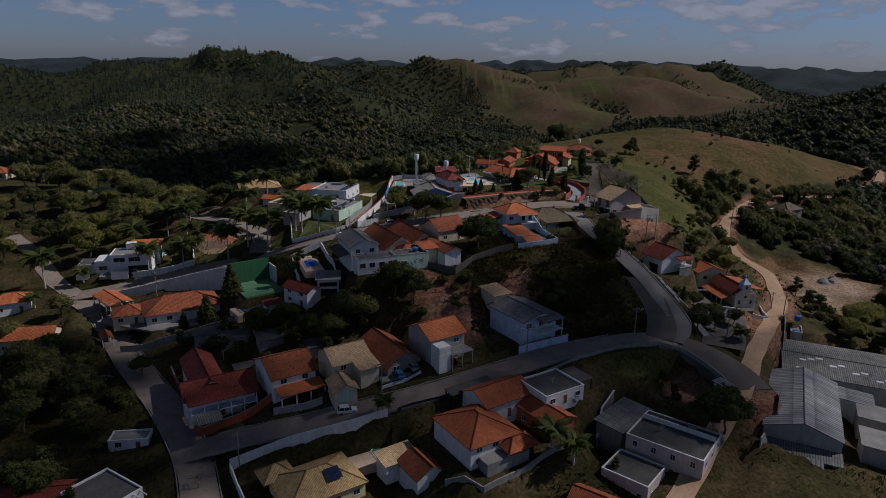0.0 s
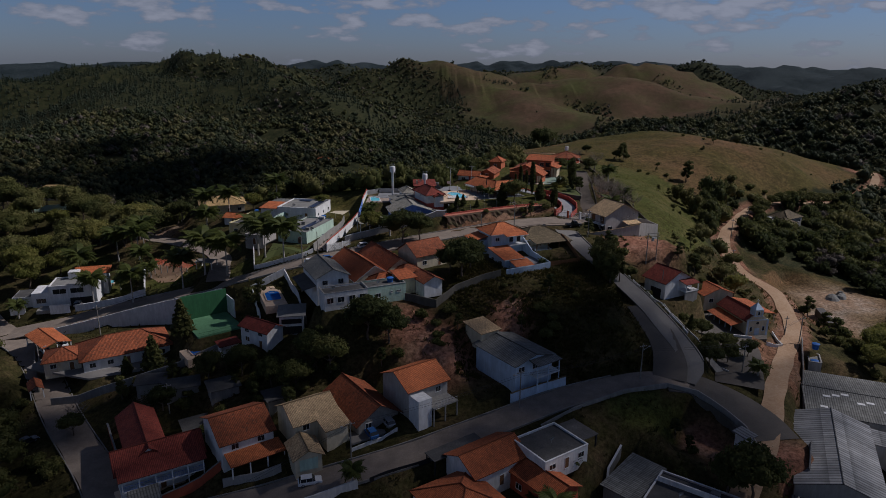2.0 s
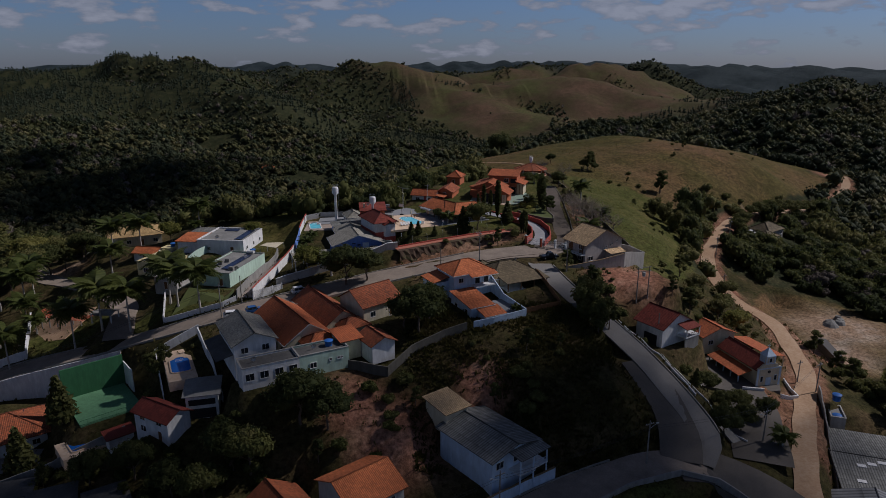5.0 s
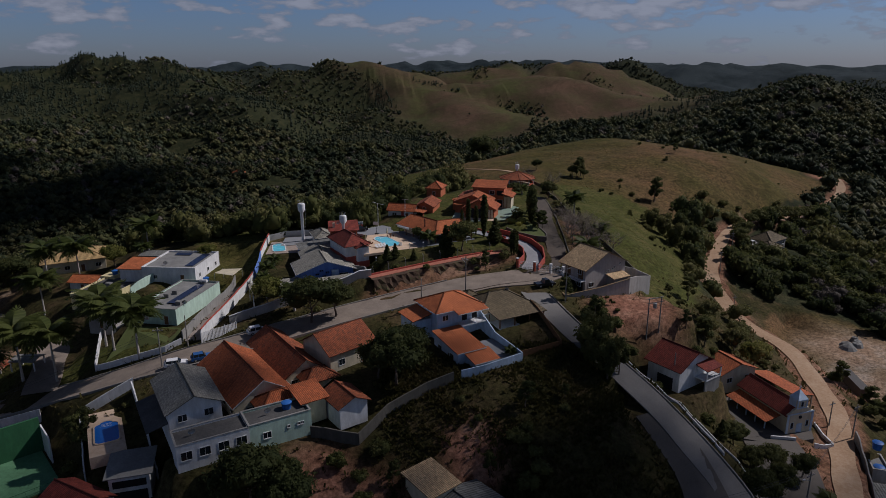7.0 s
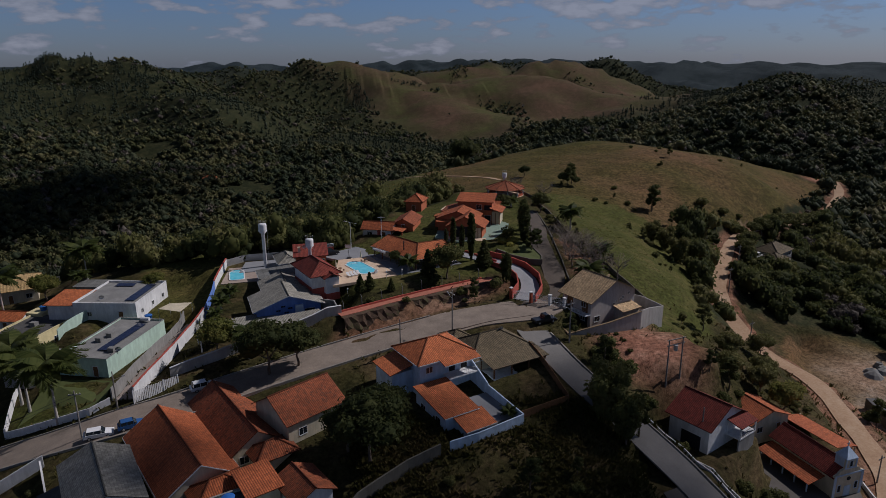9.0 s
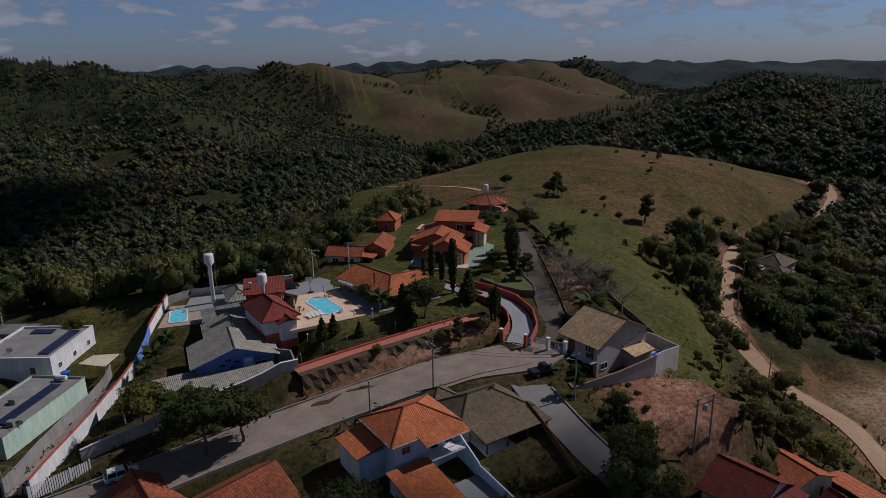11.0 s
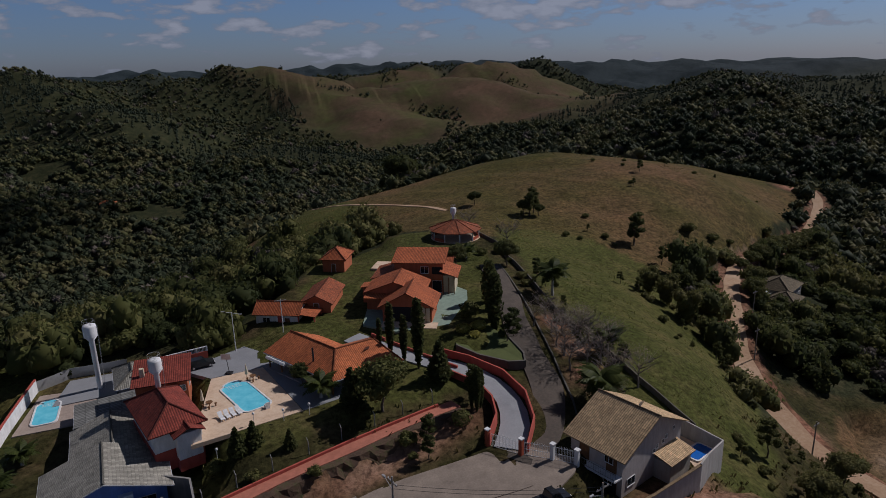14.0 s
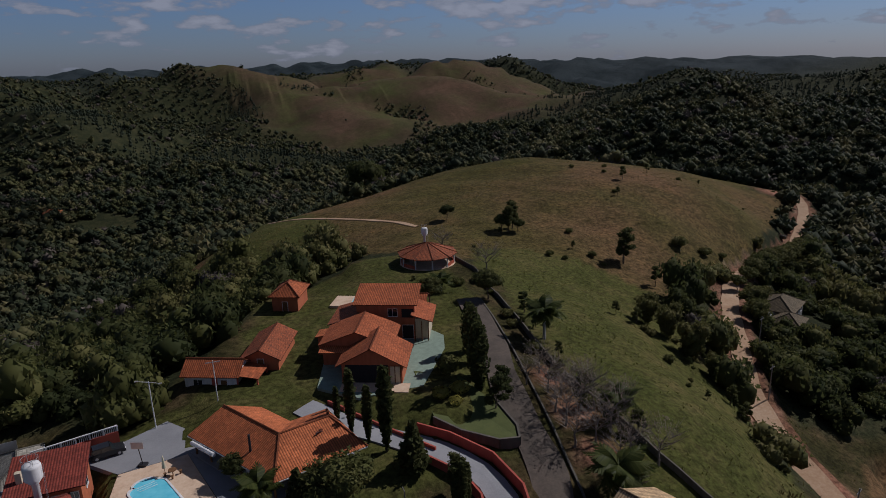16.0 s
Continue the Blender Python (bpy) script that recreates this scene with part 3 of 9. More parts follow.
kk = tps(((cp[:, None] - cp[None]) ** 2).sum(-1)) + np.eye(len(cp)) * 0.004
pp = np.hstack([np.ones((len(cp), 1)), cp])
sol = np.linalg.solve(np.block([[kk, pp], [pp.T, np.zeros((3, 3))]]), np.concatenate([ctrl[:, 2], np.zeros(3)]))


def far_height(x, y):
    tot = np.zeros_like(x)
    wx, wy = x + 34 * wavy(x, y, 150, 1), y + 34 * wavy(x, y, 140, 2)
    for wid, crest in RIDGES:
        d, top = np.full_like(x, 1e9), np.zeros_like(x)
        for a, b in zip(crest[:-1], crest[1:]):
            dd, t = seg_dist(wx, wy, a, b)
            m = dd < d
            d, top = np.where(m, dd, d), np.where(m, a[2] + t * (b[2] - a[2]), top)
        q = (top + 34) * np.exp(-(d / wid * (1 + 0.30 * wavy(x, y, 75, wid))) ** 2)
        tot = np.maximum(tot, q) + 0.12 * np.minimum(tot, q) * (d > 60)
    out = sstep(300, 700, np.hypot(x - 50, y - 250))
    return -34 + tot + (6 * wavy(x, y, 85, 4) + 3 * wavy(x, y, 37, 8) + 0.17 * tot * wavy(x + 40 * wavy(x, y, 120, 6), y, 58, 13)) * out


def height(x, y):
    x, y = np.atleast_1d(np.asarray(x, float)), np.atleast_1d(np.asarray(y, float))
    q = np.stack([(x - cx) / cs, (y - cy) / cs], 1)
    h = sol[-3] + q @ sol[-2:]
    for i in range(len(cp)):
        h = h + sol[i] * tps(((q - cp[i]) ** 2).sum(1))
    e = np.hypot((x - 20) / np.where(x > 20, 345, 275), (y - 280) / 300)
    w = sstep(0.85, 1.5, e)
    h = np.where(w > 0, (1 - w) * np.clip(h, -45, 60) + w * far_height(x, y), h)
    h = h + 0.35 * wavy(x, y, 9, 5) + 0.15 * wavy(x, y, 3.7, 6)
    for px, py, pz, yaw, hw, hd in PLOTS:
        c, s = math.cos(radians(yaw)), math.sin(radians(yaw))
        u, v = (x - px) * c + (y - py) * s, -(x - px) * s + (y - py) * c
        d = np.hypot(np.maximum(abs(u) - hw, 0), np.maximum(abs(v) - hd, 0))
        k = 1 - sstep(0.0, 4.0, d)
        h = h * (1 - k) + pz * k
    for line, hw in LINES.values():
        best, z = np.full_like(x, 1e9), np.zeros_like(x)
        near = (x > line[:, 0].min() - 12) & (x < line[:, 0].max() + 12) & (y > line[:, 1].min() - 12) & (y < line[:, 1].max() + 12)
        if not near.any():
            continue
        for a, b in zip(line[:-1], line[1:]):
            d, t = seg_dist(x, y, a, b)
            m = d < best
            best, z = np.where(m, d, best), np.where(m, a[2] + t * (b[2] - a[2]), z)
        k = 1 - sstep(hw + 0.6, hw + 4.5, best)
        h = h * (1 - k) + (z - 0.12) * k
    # the cut bank: level verge from the street to the foot of the red path
    path, street = LINES["red_path"][0], LINES["street_upper"][0]
    drop = 0.93 * (np.interp(x, path[:, 0], path[:, 1]) - y)
    cut = sstep(2.0, 2.6, drop) * (1 - sstep(7.0, 9.0, drop)) * sstep(6, 9, x) * (1 - sstep(37, 42, x))
    h = h * (1 - cut) + (np.interp(x, street[:, 0], street[:, 2]) + 0.15) * cut
    # the sunken yard at the foot of the tall white wall
    drop = 0.98 * (np.interp(x, street[:, 0], street[:, 1]) - y)
    cut = sstep(4.6, 5.4, drop) * (1 - sstep(10.0, 15.0, drop)) * sstep(-106, -101, x) * (1 - sstep(-61, -58, x))
    return h * (1 - cut) + np.interp(x, [-105, -86, -60], [9.0, 10.6, 11.6]) * cut


def graded(lo, hi, step, out_lo, out_hi, grow=1.10):
    v = list(np.arange(lo, hi + 0.1, step))
    s = step
    while v[-1] < out_hi:
        s *= grow
        v.append(v[-1] + s)
    s = step
    while v[0] > out_lo:
        s *= grow
        v.insert(0, v[0] - s)
    return np.array(v)


gx, gy = graded(-200, 320, 2.5, -3600, 4200, 1.055), graded(70, 540, 2.5, -700, 4700, 1.03)
GX, GY = np.meshgrid(gx, gy)
GZ = height(GX.ravel(), GY.ravel()).reshape(GX.shape)


def ground_z(x, y):
    """Height of the ground sheet itself."""
    i = int(np.clip(np.searchsorted(gx, x) - 1, 0, len(gx) - 2))
    j = int(np.clip(np.searchsorted(gy, y) - 1, 0, len(gy) - 2))
    u, v = (x - gx[i]) / (gx[i + 1] - gx[i]), (y - gy[j]) / (gy[j + 1] - gy[j])
    return float((GZ[j, i] * (1 - u) + GZ[j, i + 1] * u) * (1 - v) + (GZ[j + 1, i] * (1 - u) + GZ[j + 1, i + 1] * u) * v)


def ground_zs(x, y):
    i = np.clip(np.searchsorted(gx, x) - 1, 0, len(gx) - 2)
    j = np.clip(np.searchsorted(gy, y) - 1, 0, len(gy) - 2)
    u, v = (x - gx[i]) / (gx[i + 1] - gx[i]), (y - gy[j]) / (gy[j + 1] - gy[j])
    return (GZ[j, i] * (1 - u) + GZ[j, i + 1] * u) * (1 - v) + (GZ[j + 1, i] * (1 - u) + GZ[j + 1, i + 1] * u) * v


def inside(x, y, poly):
    p = np.array(poly, float)
    res = np.zeros(np.shape(x), bool)
    for a, b in zip(p, np.roll(p, -1, 0)):
        cross = ((a[1] > y) != (b[1] > y)) & (x < (b[0] - a[0]) * (y - a[1]) / (b[1] - a[1] + 1e-12) + a[0])
        res ^= cross
    return res


# village and pasture, free of closed wood
VILLAGE = [(-290, 0), (-290, 338), (-150, 330), (-118, 300), (-94, 298), (-66, 294), (-52, 276), (-40, 271), (-20, 270), (-4, 272), (5, 264), (12, 268), (14, 277), (21, 288), (27, 298), (29, 307), (38, 316), (56, 330), (82, 318), (84, 290), (88, 255), (96, 236), (112, 240), (121, 268), (135, 262), (158, 259), (176, 234), (150, 205), (135, 180), (130, 0)]
PASTURE = [(-5, 402), (30, 374), (48, 352), (60, 335), (80, 320), (84, 262), (96, 236), (112, 268), (124, 300), (150, 322), (200, 352), (240, 382), (292, 428), (240, 470), (180, 500), (120, 505), (104, 470), (60, 458), (26, 448)]
BARE_HILLS = [(0, 1545), (60, 1545), (180, 1700), (250, 1830), (420, 1800), (560, 1640), (790, 1520), (740, 1330), (620, 1170), (480, 1130), (330, 1180), (290, 1140), (235, 1080), (165, 1085), (115, 1215), (80, 1335), (55, 1440), (20, 1500)]


def bare_far(x, y):
    return inside(x + 26 * wavy(x, y, 120, 7), y + 30 * wavy(x, y, 140, 11), BARE_HILLS)


WX, WY = GX.ravel(), GY.ravel()
in_village, in_pasture = inside(WX, WY, VILLAGE), inside(WX, WY, PASTURE)
open_far = bare_far(WX, WY) & (WY > 900)
# the edge of the bare hills fades into the wood floor
fade = sum(bare_far(WX + 34 * math.cos(k * 1.05), WY + 46 * math.sin(k * 1.05)).astype(float) for k in range(6)) / 6 * (WY > 900)
near_road = np.full_like(WX, 1e9)
for line, hw in LINES.values():
    for p in line[::2]:
        near_road = np.minimum(near_road, np.hypot(WX - p[0], WY - p[1]) - hw)
cover_rgb = np.zeros((len(WX), 4), np.float32)
cover_rgb[:, 0] = in_pasture | open_far | (fade > 0) | (np.hypot((WX - 147) / 25, (WY - 229) / 27) < 1) | (np.hypot(WX + 99, WY - 262) < 12)
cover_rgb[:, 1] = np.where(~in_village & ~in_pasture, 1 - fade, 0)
earth = np.zeros_like(WX)
for ex, ey, er in ((66, 206, 13), (5, 156, 11), (-2, 163, 8), (150, 234, 20), (137, 217, 15), (-99, 262, 11), (126, 210, 12), (66, 238, 4.5), (67.5, 247, 4.5), (68, 256, 4), (72, 128, 8), (58.5, 137.5, 6), (62, 130, 7), (116, 245, 8), (22, 166, 7), (281, 423, 12)):
    earth = np.maximum(earth, 1 - np.hypot(WX - ex, WY - ey) / er)
for px, py, pz in LINES["red_path"][0]:
    earth = np.maximum(earth, 0.5 * (1 - np.hypot(WX - px - 1.3, WY - py + 3.4) / 3.2))
cover_rgb[:, 2] = np.clip(earth * 1.6, 0, 1)
cover_rgb[np.hypot(WX - 281, WY - 423) < 14, 0] = 0
cover_rgb[:, 2] = np.maximum(cover_rgb[:, 2], np.where((WX > 85) & (WY > 150) & (near_road < 2.5), 0.6, 0))
SLOPE = [(64, 228), (72, 262), (77, 300), (84, 334), (112, 330), (128, 306), (114, 270), (106, 246), (90, 222), (78, 214)]
GARDEN = [(4, 228), (44, 238), (60, 244), (70, 290), (66, 325), (30, 318), (22, 270), (0, 262)]
cover_rgb[:, 3] = inside(WX + 3 * wavy(WX, WY, 9, 2), WY + 4 * wavy(WX, WY, 11, 3), SLOPE) * 0.9 + inside(WX, WY, GARDEN) * 0.75
for lx, ly, rx, ry in ((34, 394, 22, 52), (-118, 238, 12, 9), (-28, 256, 9, 26), (-96, 226, 9, 6), (-30, 275, 12, 18), (-43, 213, 7, 5), (48, 141, 9, 4.5), (-76, 217, 12, 6), (-54, 213, 6, 4), (-118, 222, 12, 8)):
    cover_rgb[:, 3] = np.maximum(cover_rgb[:, 3], 0.9 * (np.hypot((WX - lx) / rx, (WY - ly) / ry) < 1))
mown = inside(WX, WY, [(-43, 238), (-20.5, 234), (-19.5, 266), (-42, 272)])
cover_rgb[mown, 0], cover_rgb[mown, 1], cover_rgb[mown, 3] = 1, 0, 0.45

GROUND, nt, b = shader("earth_and_grass", 0.95)
att = nt.nodes.new("ShaderNodeVertexColor")
att.layer_name = "cover"
sp = nt.nodes.new("ShaderNodeSeparateColor")
nt.links.new(att.outputs[0], sp.inputs[0])
n_big, n_mid, n_fine = noise_of(nt, 0.012, 6, 0.6), noise_of(nt, 0.10, 7, 0.7), noise_of(nt, 1.1, 6, 0.7)
n_tuft = noise_of(nt, 0.45, 8, 0.75)
lawn = ramp_of(nt, n_mid, [(0.30, (0.023, 0.023, 0.009)), (0.48, (0.048, 0.043, 0.016)), (0.62, (0.082, 0.060, 0.029)), (0.8, (0.13, 0.085, 0.048))])
past = ramp_of(nt, n_big, [(0.34, (0.072, 0.071, 0.018)), (0.48, (0.105, 0.083, 0.030)), (0.64, (0.16, 0.098, 0.049))])
past = mix_of(nt, 0.75, past, ramp_of(nt, n_mid, [(0.3, (0.45, 0.5, 0.4)), (0.5, (0.95, 0.95, 0.95)), (0.7, (1.25, 1.12, 1.1))]), "MULTIPLY")
past = mix_of(nt, 0.7, past, ramp_of(nt, n_tuft, [(0.36, (0.38, 0.42, 0.34)), (0.52, (0.95, 0.95, 0.95)), (0.66, (1.35, 1.25, 1.15))]), "MULTIPLY")
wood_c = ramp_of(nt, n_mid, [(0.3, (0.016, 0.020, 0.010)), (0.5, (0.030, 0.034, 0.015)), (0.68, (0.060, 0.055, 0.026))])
soil = ramp_of(nt, n_mid, [(0.3, (0.20, 0.088, 0.055)), (0.5, (0.33, 0.16, 0.105)), (0.75, (0.48, 0.30, 0.21))])
soil = mix_of(nt, 0.6, soil, ramp_of(nt, n_tuft, [(0.36, (0.4, 0.42, 0.36)), (0.55, (1.0, 1.0, 1.0))]), "MULTIPLY")
hilly = ramp_of(nt, n_big, [(0.34, (0.082, 0.082, 0.030)), (0.46, (0.088, 0.070, 0.034)), (0.58, (0.100, 0.066, 0.040)), (0.68, (0.125, 0.076, 0.048))])
hilly = mix_of(nt, 0.6, hilly, ramp_of(nt, n_mid, [(0.3, (0.6, 0.66, 0.55)), (0.6, (1.1, 1.1, 1.1))]), "MULTIPLY")
green = ramp_of(nt, n_mid, [(0.3, (0.048, 0.058, 0.013)), (0.5, (0.075, 0.080, 0.021)), (0.72, (0.115, 0.098, 0.036))])
geo = nt.nodes.new("ShaderNodeNewGeometry")
gsep = nt.nodes.new("ShaderNodeSeparateXYZ")
nt.links.new(geo.outputs["Position"], gsep.inputs[0])
reach = nt.nodes.new("ShaderNodeMapRange")
reach.inputs["From Min"].default_value, reach.inputs["From Max"].default_value = 700, 1000
nt.links.new(gsep.outputs["Y"], reach.inputs["Value"])
past = mix_of(nt, reach.outputs[0], past, hilly)
c = mix_of(nt, sp.outputs[0], lawn, past)
# distance haze painted into the ground: wood floor turns bluish beyond y 1700
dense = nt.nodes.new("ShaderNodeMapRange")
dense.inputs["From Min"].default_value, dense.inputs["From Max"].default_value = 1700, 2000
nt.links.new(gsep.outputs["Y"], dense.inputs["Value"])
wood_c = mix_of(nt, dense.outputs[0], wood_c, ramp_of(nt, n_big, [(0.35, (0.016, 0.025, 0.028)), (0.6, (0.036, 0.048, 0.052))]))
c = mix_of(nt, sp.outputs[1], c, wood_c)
tan = ramp_of(nt, n_mid, [(0.3, (0.22, 0.135, 0.085)), (0.5, (0.33, 0.23, 0.155)), (0.72, (0.42, 0.36, 0.30))])
soil = mix_of(nt, sp.outputs[0], soil, tan)
c = mix_of(nt, att.outputs["Alpha"], c, green)
c = mix_of(nt, sp.outputs[2], c, soil)
c = mix_of(nt, 0.8, c, ramp_of(nt, n_fine, [(0.36, (0.3,) * 3), (0.62, (1.3,) * 3)]), "MULTIPLY")
nt.links.new(c, b.inputs["Base Color"])
b.inputs["Specular IOR Level"].default_value = 0.05
bump_of(nt, b, n_tuft, 0.7, 0.5)

nx, ny = len(gx), len(gy)
idx = np.arange(nx * ny).reshape(ny, nx)
quads = np.stack([idx[:-1, :-1].ravel(), idx[:-1, 1:].ravel(), idx[1:, 1:].ravel(), idx[1:, :-1].ravel()], 1)
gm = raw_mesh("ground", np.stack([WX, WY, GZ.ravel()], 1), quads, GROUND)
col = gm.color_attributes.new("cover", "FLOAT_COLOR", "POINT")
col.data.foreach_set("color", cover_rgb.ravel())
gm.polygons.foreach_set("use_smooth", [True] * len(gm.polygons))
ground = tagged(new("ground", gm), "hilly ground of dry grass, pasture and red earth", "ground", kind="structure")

# ---- drifting clouds, whose shade lies on the lower village and the western woods ----
VAPOUR, vnt, vb = shader("cloud_vapour", 1.0)
vb.inputs["Base Color"].default_value = (0.9, 0.9, 0.92, 1)
clear = vnt.nodes.new("ShaderNodeBsdfTransparent")
veil = vnt.nodes.new("ShaderNodeMixShader")
vnt.links.new(ramp_of(vnt, noise_of(vnt, 0.02, 5, 0.6), [(0.3, (0.05,) * 3), (0.7, (0.32,) * 3)]), veil.inputs[0])
vnt.links.new(clear.outputs[0], veil.inputs[1])
vnt.links.new(vb.outputs[0], veil.inputs[2])
vnt.links.new(veil.outputs[0], vnt.nodes["Material Output"].inputs["Surface"])


def cumulus(label, x, y, z, yaw, half_x, half_y, puffs, seed):
    """A thin ragged cloud: overlapping puffs, smaller and sparser towards its rim."""
    rng = np.random.default_rng(seed)
    s = Shape()
    for k in range(puffs):
        a, q = rng.random() * 2 * math.pi, rng.random() ** 0.5
        r = (0.34 - 0.20 * q) * half_y * (0.7 + 0.6 * rng.random())
        px, py = half_x * q * math.cos(a), half_y * q * math.sin(a)
        ring = [(r * math.cos(e), 0.45 * r * math.sin(e) + 0.2 * r * (math.sin(e) > 0.3)) for e in np.linspace(-1.45, 1.45, 6)]
        s.lathe(ring, (px, py, rng.random() * 0.12 * half_y), 12)
    c = thing("cloud", x, y, z, yaw, label, "cloud", "cumulus clouds", "structure")
    part("puffs", s, VAPOUR, c, smooth=True)
    return c


def over(x, y, up):
    """The place at that height from which the sun throws a shadow on x, y."""
    k = up / math.tan(SUN_EL)
    return x + k * math.cos(SUN_AZ), y + k * math.sin(SUN_AZ), up


cumulus("thin white cumulus cloud drifting over the village", *over(-30, 136, 440), 9, 140, 52, 135, 3)
cumulus("white cumulus cloud drifting over the woods", *over(-290, 640, 520), 20, 230, 125, 130, 5)


def ribbon(name, line, hw, material, label, lift=0.0, shift=0.0, thick=0.25):
    d = np.gradient(line[:, :2], axis=0)
    d /= np.linalg.norm(d, axis=1, keepdims=True)
    nrm = np.stack([-d[:, 1], d[:, 0]], 1)
    s = Shape()
    rows = []
    for k, p in enumerate(line):
        wob = 0.15 * math.sin(k * 0.9) if thick == 0.25 else 0
        rows.append([(p[0] + nrm[k, 0] * (shift + o), p[1] + nrm[k, 1] * (shift + o), p[2] + lift - q) for o, q in ((hw + wob, thick), (hw + wob, 0), (0, -0.04), (-hw - wob, 0), (-hw - wob, thick))])
    for a, bb in zip(rows[:-1], rows[1:]):
        for i in range(4):
            s.face([a[i], a[i + 1], bb[i + 1], bb[i]])
    return tagged(part(name, s, material), label, name.split("_")[0] if "road" not in name else "road", kind="structure")


ROADLABEL = {"park_road": "dusty tan side road behind the palms", "dirt_road": "rutted orange dirt road between verges", "farm_track": "pale dirt track across the pasture", "street_uphill": "pale block-paved street climbing the hill", "street_mouth": "dark paved mouth of the climbing street", "drive_estate": "pale paved drive behind the gate", "gate_forecourt": "dusty forecourt before the estate gate", "churchyard": "dark paved churchyard sloping to the road", "street_junction": "wide dusty junction of grey paving", "lane_estate": "dark cracked lane under bare trees"}
for rank, (key, (line, hw)) in enumerate(LINES.items()):
    dirt = key == "dirt_road"
    if key == "red_path":
        continue
    ribbon("road", line, hw if not dirt else hw * 0.9, {"dirt_road": DIRT, "farm_track": DIRT, "street_uphill": PAVER, "drive_estate": DRIVE, "lane_estate": LANE, "street_upper": TANSTREET, "gate_forecourt": TANSTREET, "street_left": TANSTREET, "street_far_left": TANSTREET, "park_road": TANSTREET, "street_lower": TANSTREET}.get(key, ASPHALT), ROADLABEL.get(key, "grey paved village street with worn edges"), 0.03 + 0.006 * rank)


def kerb(key, side, material, label, start=0, stop=None):
    """A raised kerb along one edge of a street."""
    line, hw = LINES[key]
    line = line[start:stop]
    d = np.gradient(line[:, :2], axis=0)
    d /= np.linalg.norm(d, axis=1, keepdims=True)
    s = Shape()
    rows = []
    for p, q in zip(line, d):
        o, i = side * (hw + 0.32), side * (hw + 0.10)
        rows.append([(p[0] - q[1] * e, p[1] + q[0] * e, p[2] + z) for e, z in ((i, -0.2), (i, 0.24), (o, 0.24), (o, -0.3))])
    for a, b in zip(rows[:-1], rows[1:]):
        for k in range(3):
            s.face([a[k], a[k + 1], b[k + 1], b[k]] if side < 0 else [b[k], b[k + 1], a[k + 1], a[k]])
    return tagged(part("kerb", s, material), label, "kerb", kind="structure")


KERB = rough_stuff("pale_kerb_concrete", [(0.3, (0.14, 0.13, 0.115)), (0.7, (0.32, 0.30, 0.27))], 0.6, 5.0)
for key, side in (("street_upper", 1), ("street_upper", -1), ("street_lower", 1), ("street_lower", -1), ("street_uphill", -1), ("street_left", 1), ("street_left", -1)):
    kerb(key, side, KERB, "worn pale concrete kerb along the street", 3 if "upper" not in key else 8, {"street_lower": -8, "street_upper": -9, "street_uphill": -3}.get(key, -3))

# ---- houses ----
def window_on(parent, side, u, z, w, h, W, D, material=None, frame_mat=None, name="window"):
    """A window on one side of a box house of W by D: side s, n, e or w; u along the wall from its middle; z of the sill."""
    s, f = Shape(), Shape()
    t = 0.07

    def put(shape, u0, u1, z0, z1, d0, d1):
        if side == "s":
            shape.box(u0, -D / 2 - d1, z0, u1, -D / 2 - d0, z1)
        elif side == "n":
            shape.box(u0, D / 2 + d0, z0, u1, D / 2 + d1, z1)
        elif side == "e":
            shape.box(W / 2 + d0, u0, z0, W / 2 + d1, u1, z1)
        else:
            shape.box(-W / 2 - d1, u0, z0, -W / 2 - d0, u1, z1)
    put(f, u - w / 2 - t, u - w / 2, z - t, z + h + t, -0.02, 0.06)
    put(f, u + w / 2, u + w / 2 + t, z - t, z + h + t, -0.02, 0.06)
    put(f, u - w / 2, u + w / 2, z + h, z + h + t, -0.02, 0.06)
    put(f, u - w / 2 - 0.05, u + w / 2 + 0.05, z - t * 1.5, z, -0.02, 0.10)
    if name == "window":
        put(f, u - 0.025, u + 0.025, z, z + h, -0.02, 0.045)
    ob = part(name, f, frame_mat or WHITE, parent)
    put(s, u - w / 2, u + w / 2, z, z + h, -0.02, 0.025)
    part("pane" if name == "window" else "leaf", s, material or GLASS, ob)
    return ob


def walls(shape, W, D, H, t=0.2, gable=None, rise=0.0, z0=0.0):
    """Four walls of thickness t, with gables on the two ends of the ridge."""
    shape.box(-W / 2, -D / 2, z0, W / 2, -D / 2 + t, H)
    shape.box(-W / 2, D / 2 - t, z0, W / 2, D / 2, H)
    shape.box(-W / 2, -D / 2 + t, z0, -W / 2 + t, D / 2 - t, H)
    shape.box(W / 2 - t, -D / 2 + t, z0, W / 2, D / 2 - t, H)
    if gable == "y":
        for y in (-D / 2, D / 2 - t):
            a, b2, c2 = (-W / 2, y, H), (W / 2, y, H), (0, y, H + rise)
            a2, b3, c3 = (-W / 2, y + t, H), (W / 2, y + t, H), (0, y + t, H + rise)
            for q in ([a, b2, c2], [c3, b3, a2], [a, c2, c3, a2], [b2, b3, c3, c2]):
                shape.face(q)
    if gable == "x":
        for x in (-W / 2, W / 2 - t):
            a, b2, c2 = (x, -D / 2, H), (x, D / 2, H), (x, 0, H + rise)
            a2, b3, c3 = (x + t, -D / 2, H), (x + t, D / 2, H), (x + t, 0, H + rise)
            for q in ([c2, b2, a], [a2, b3, c3], [a2, c3, c2, a], [c2, c3, b3, b2]):
                shape.face(q)


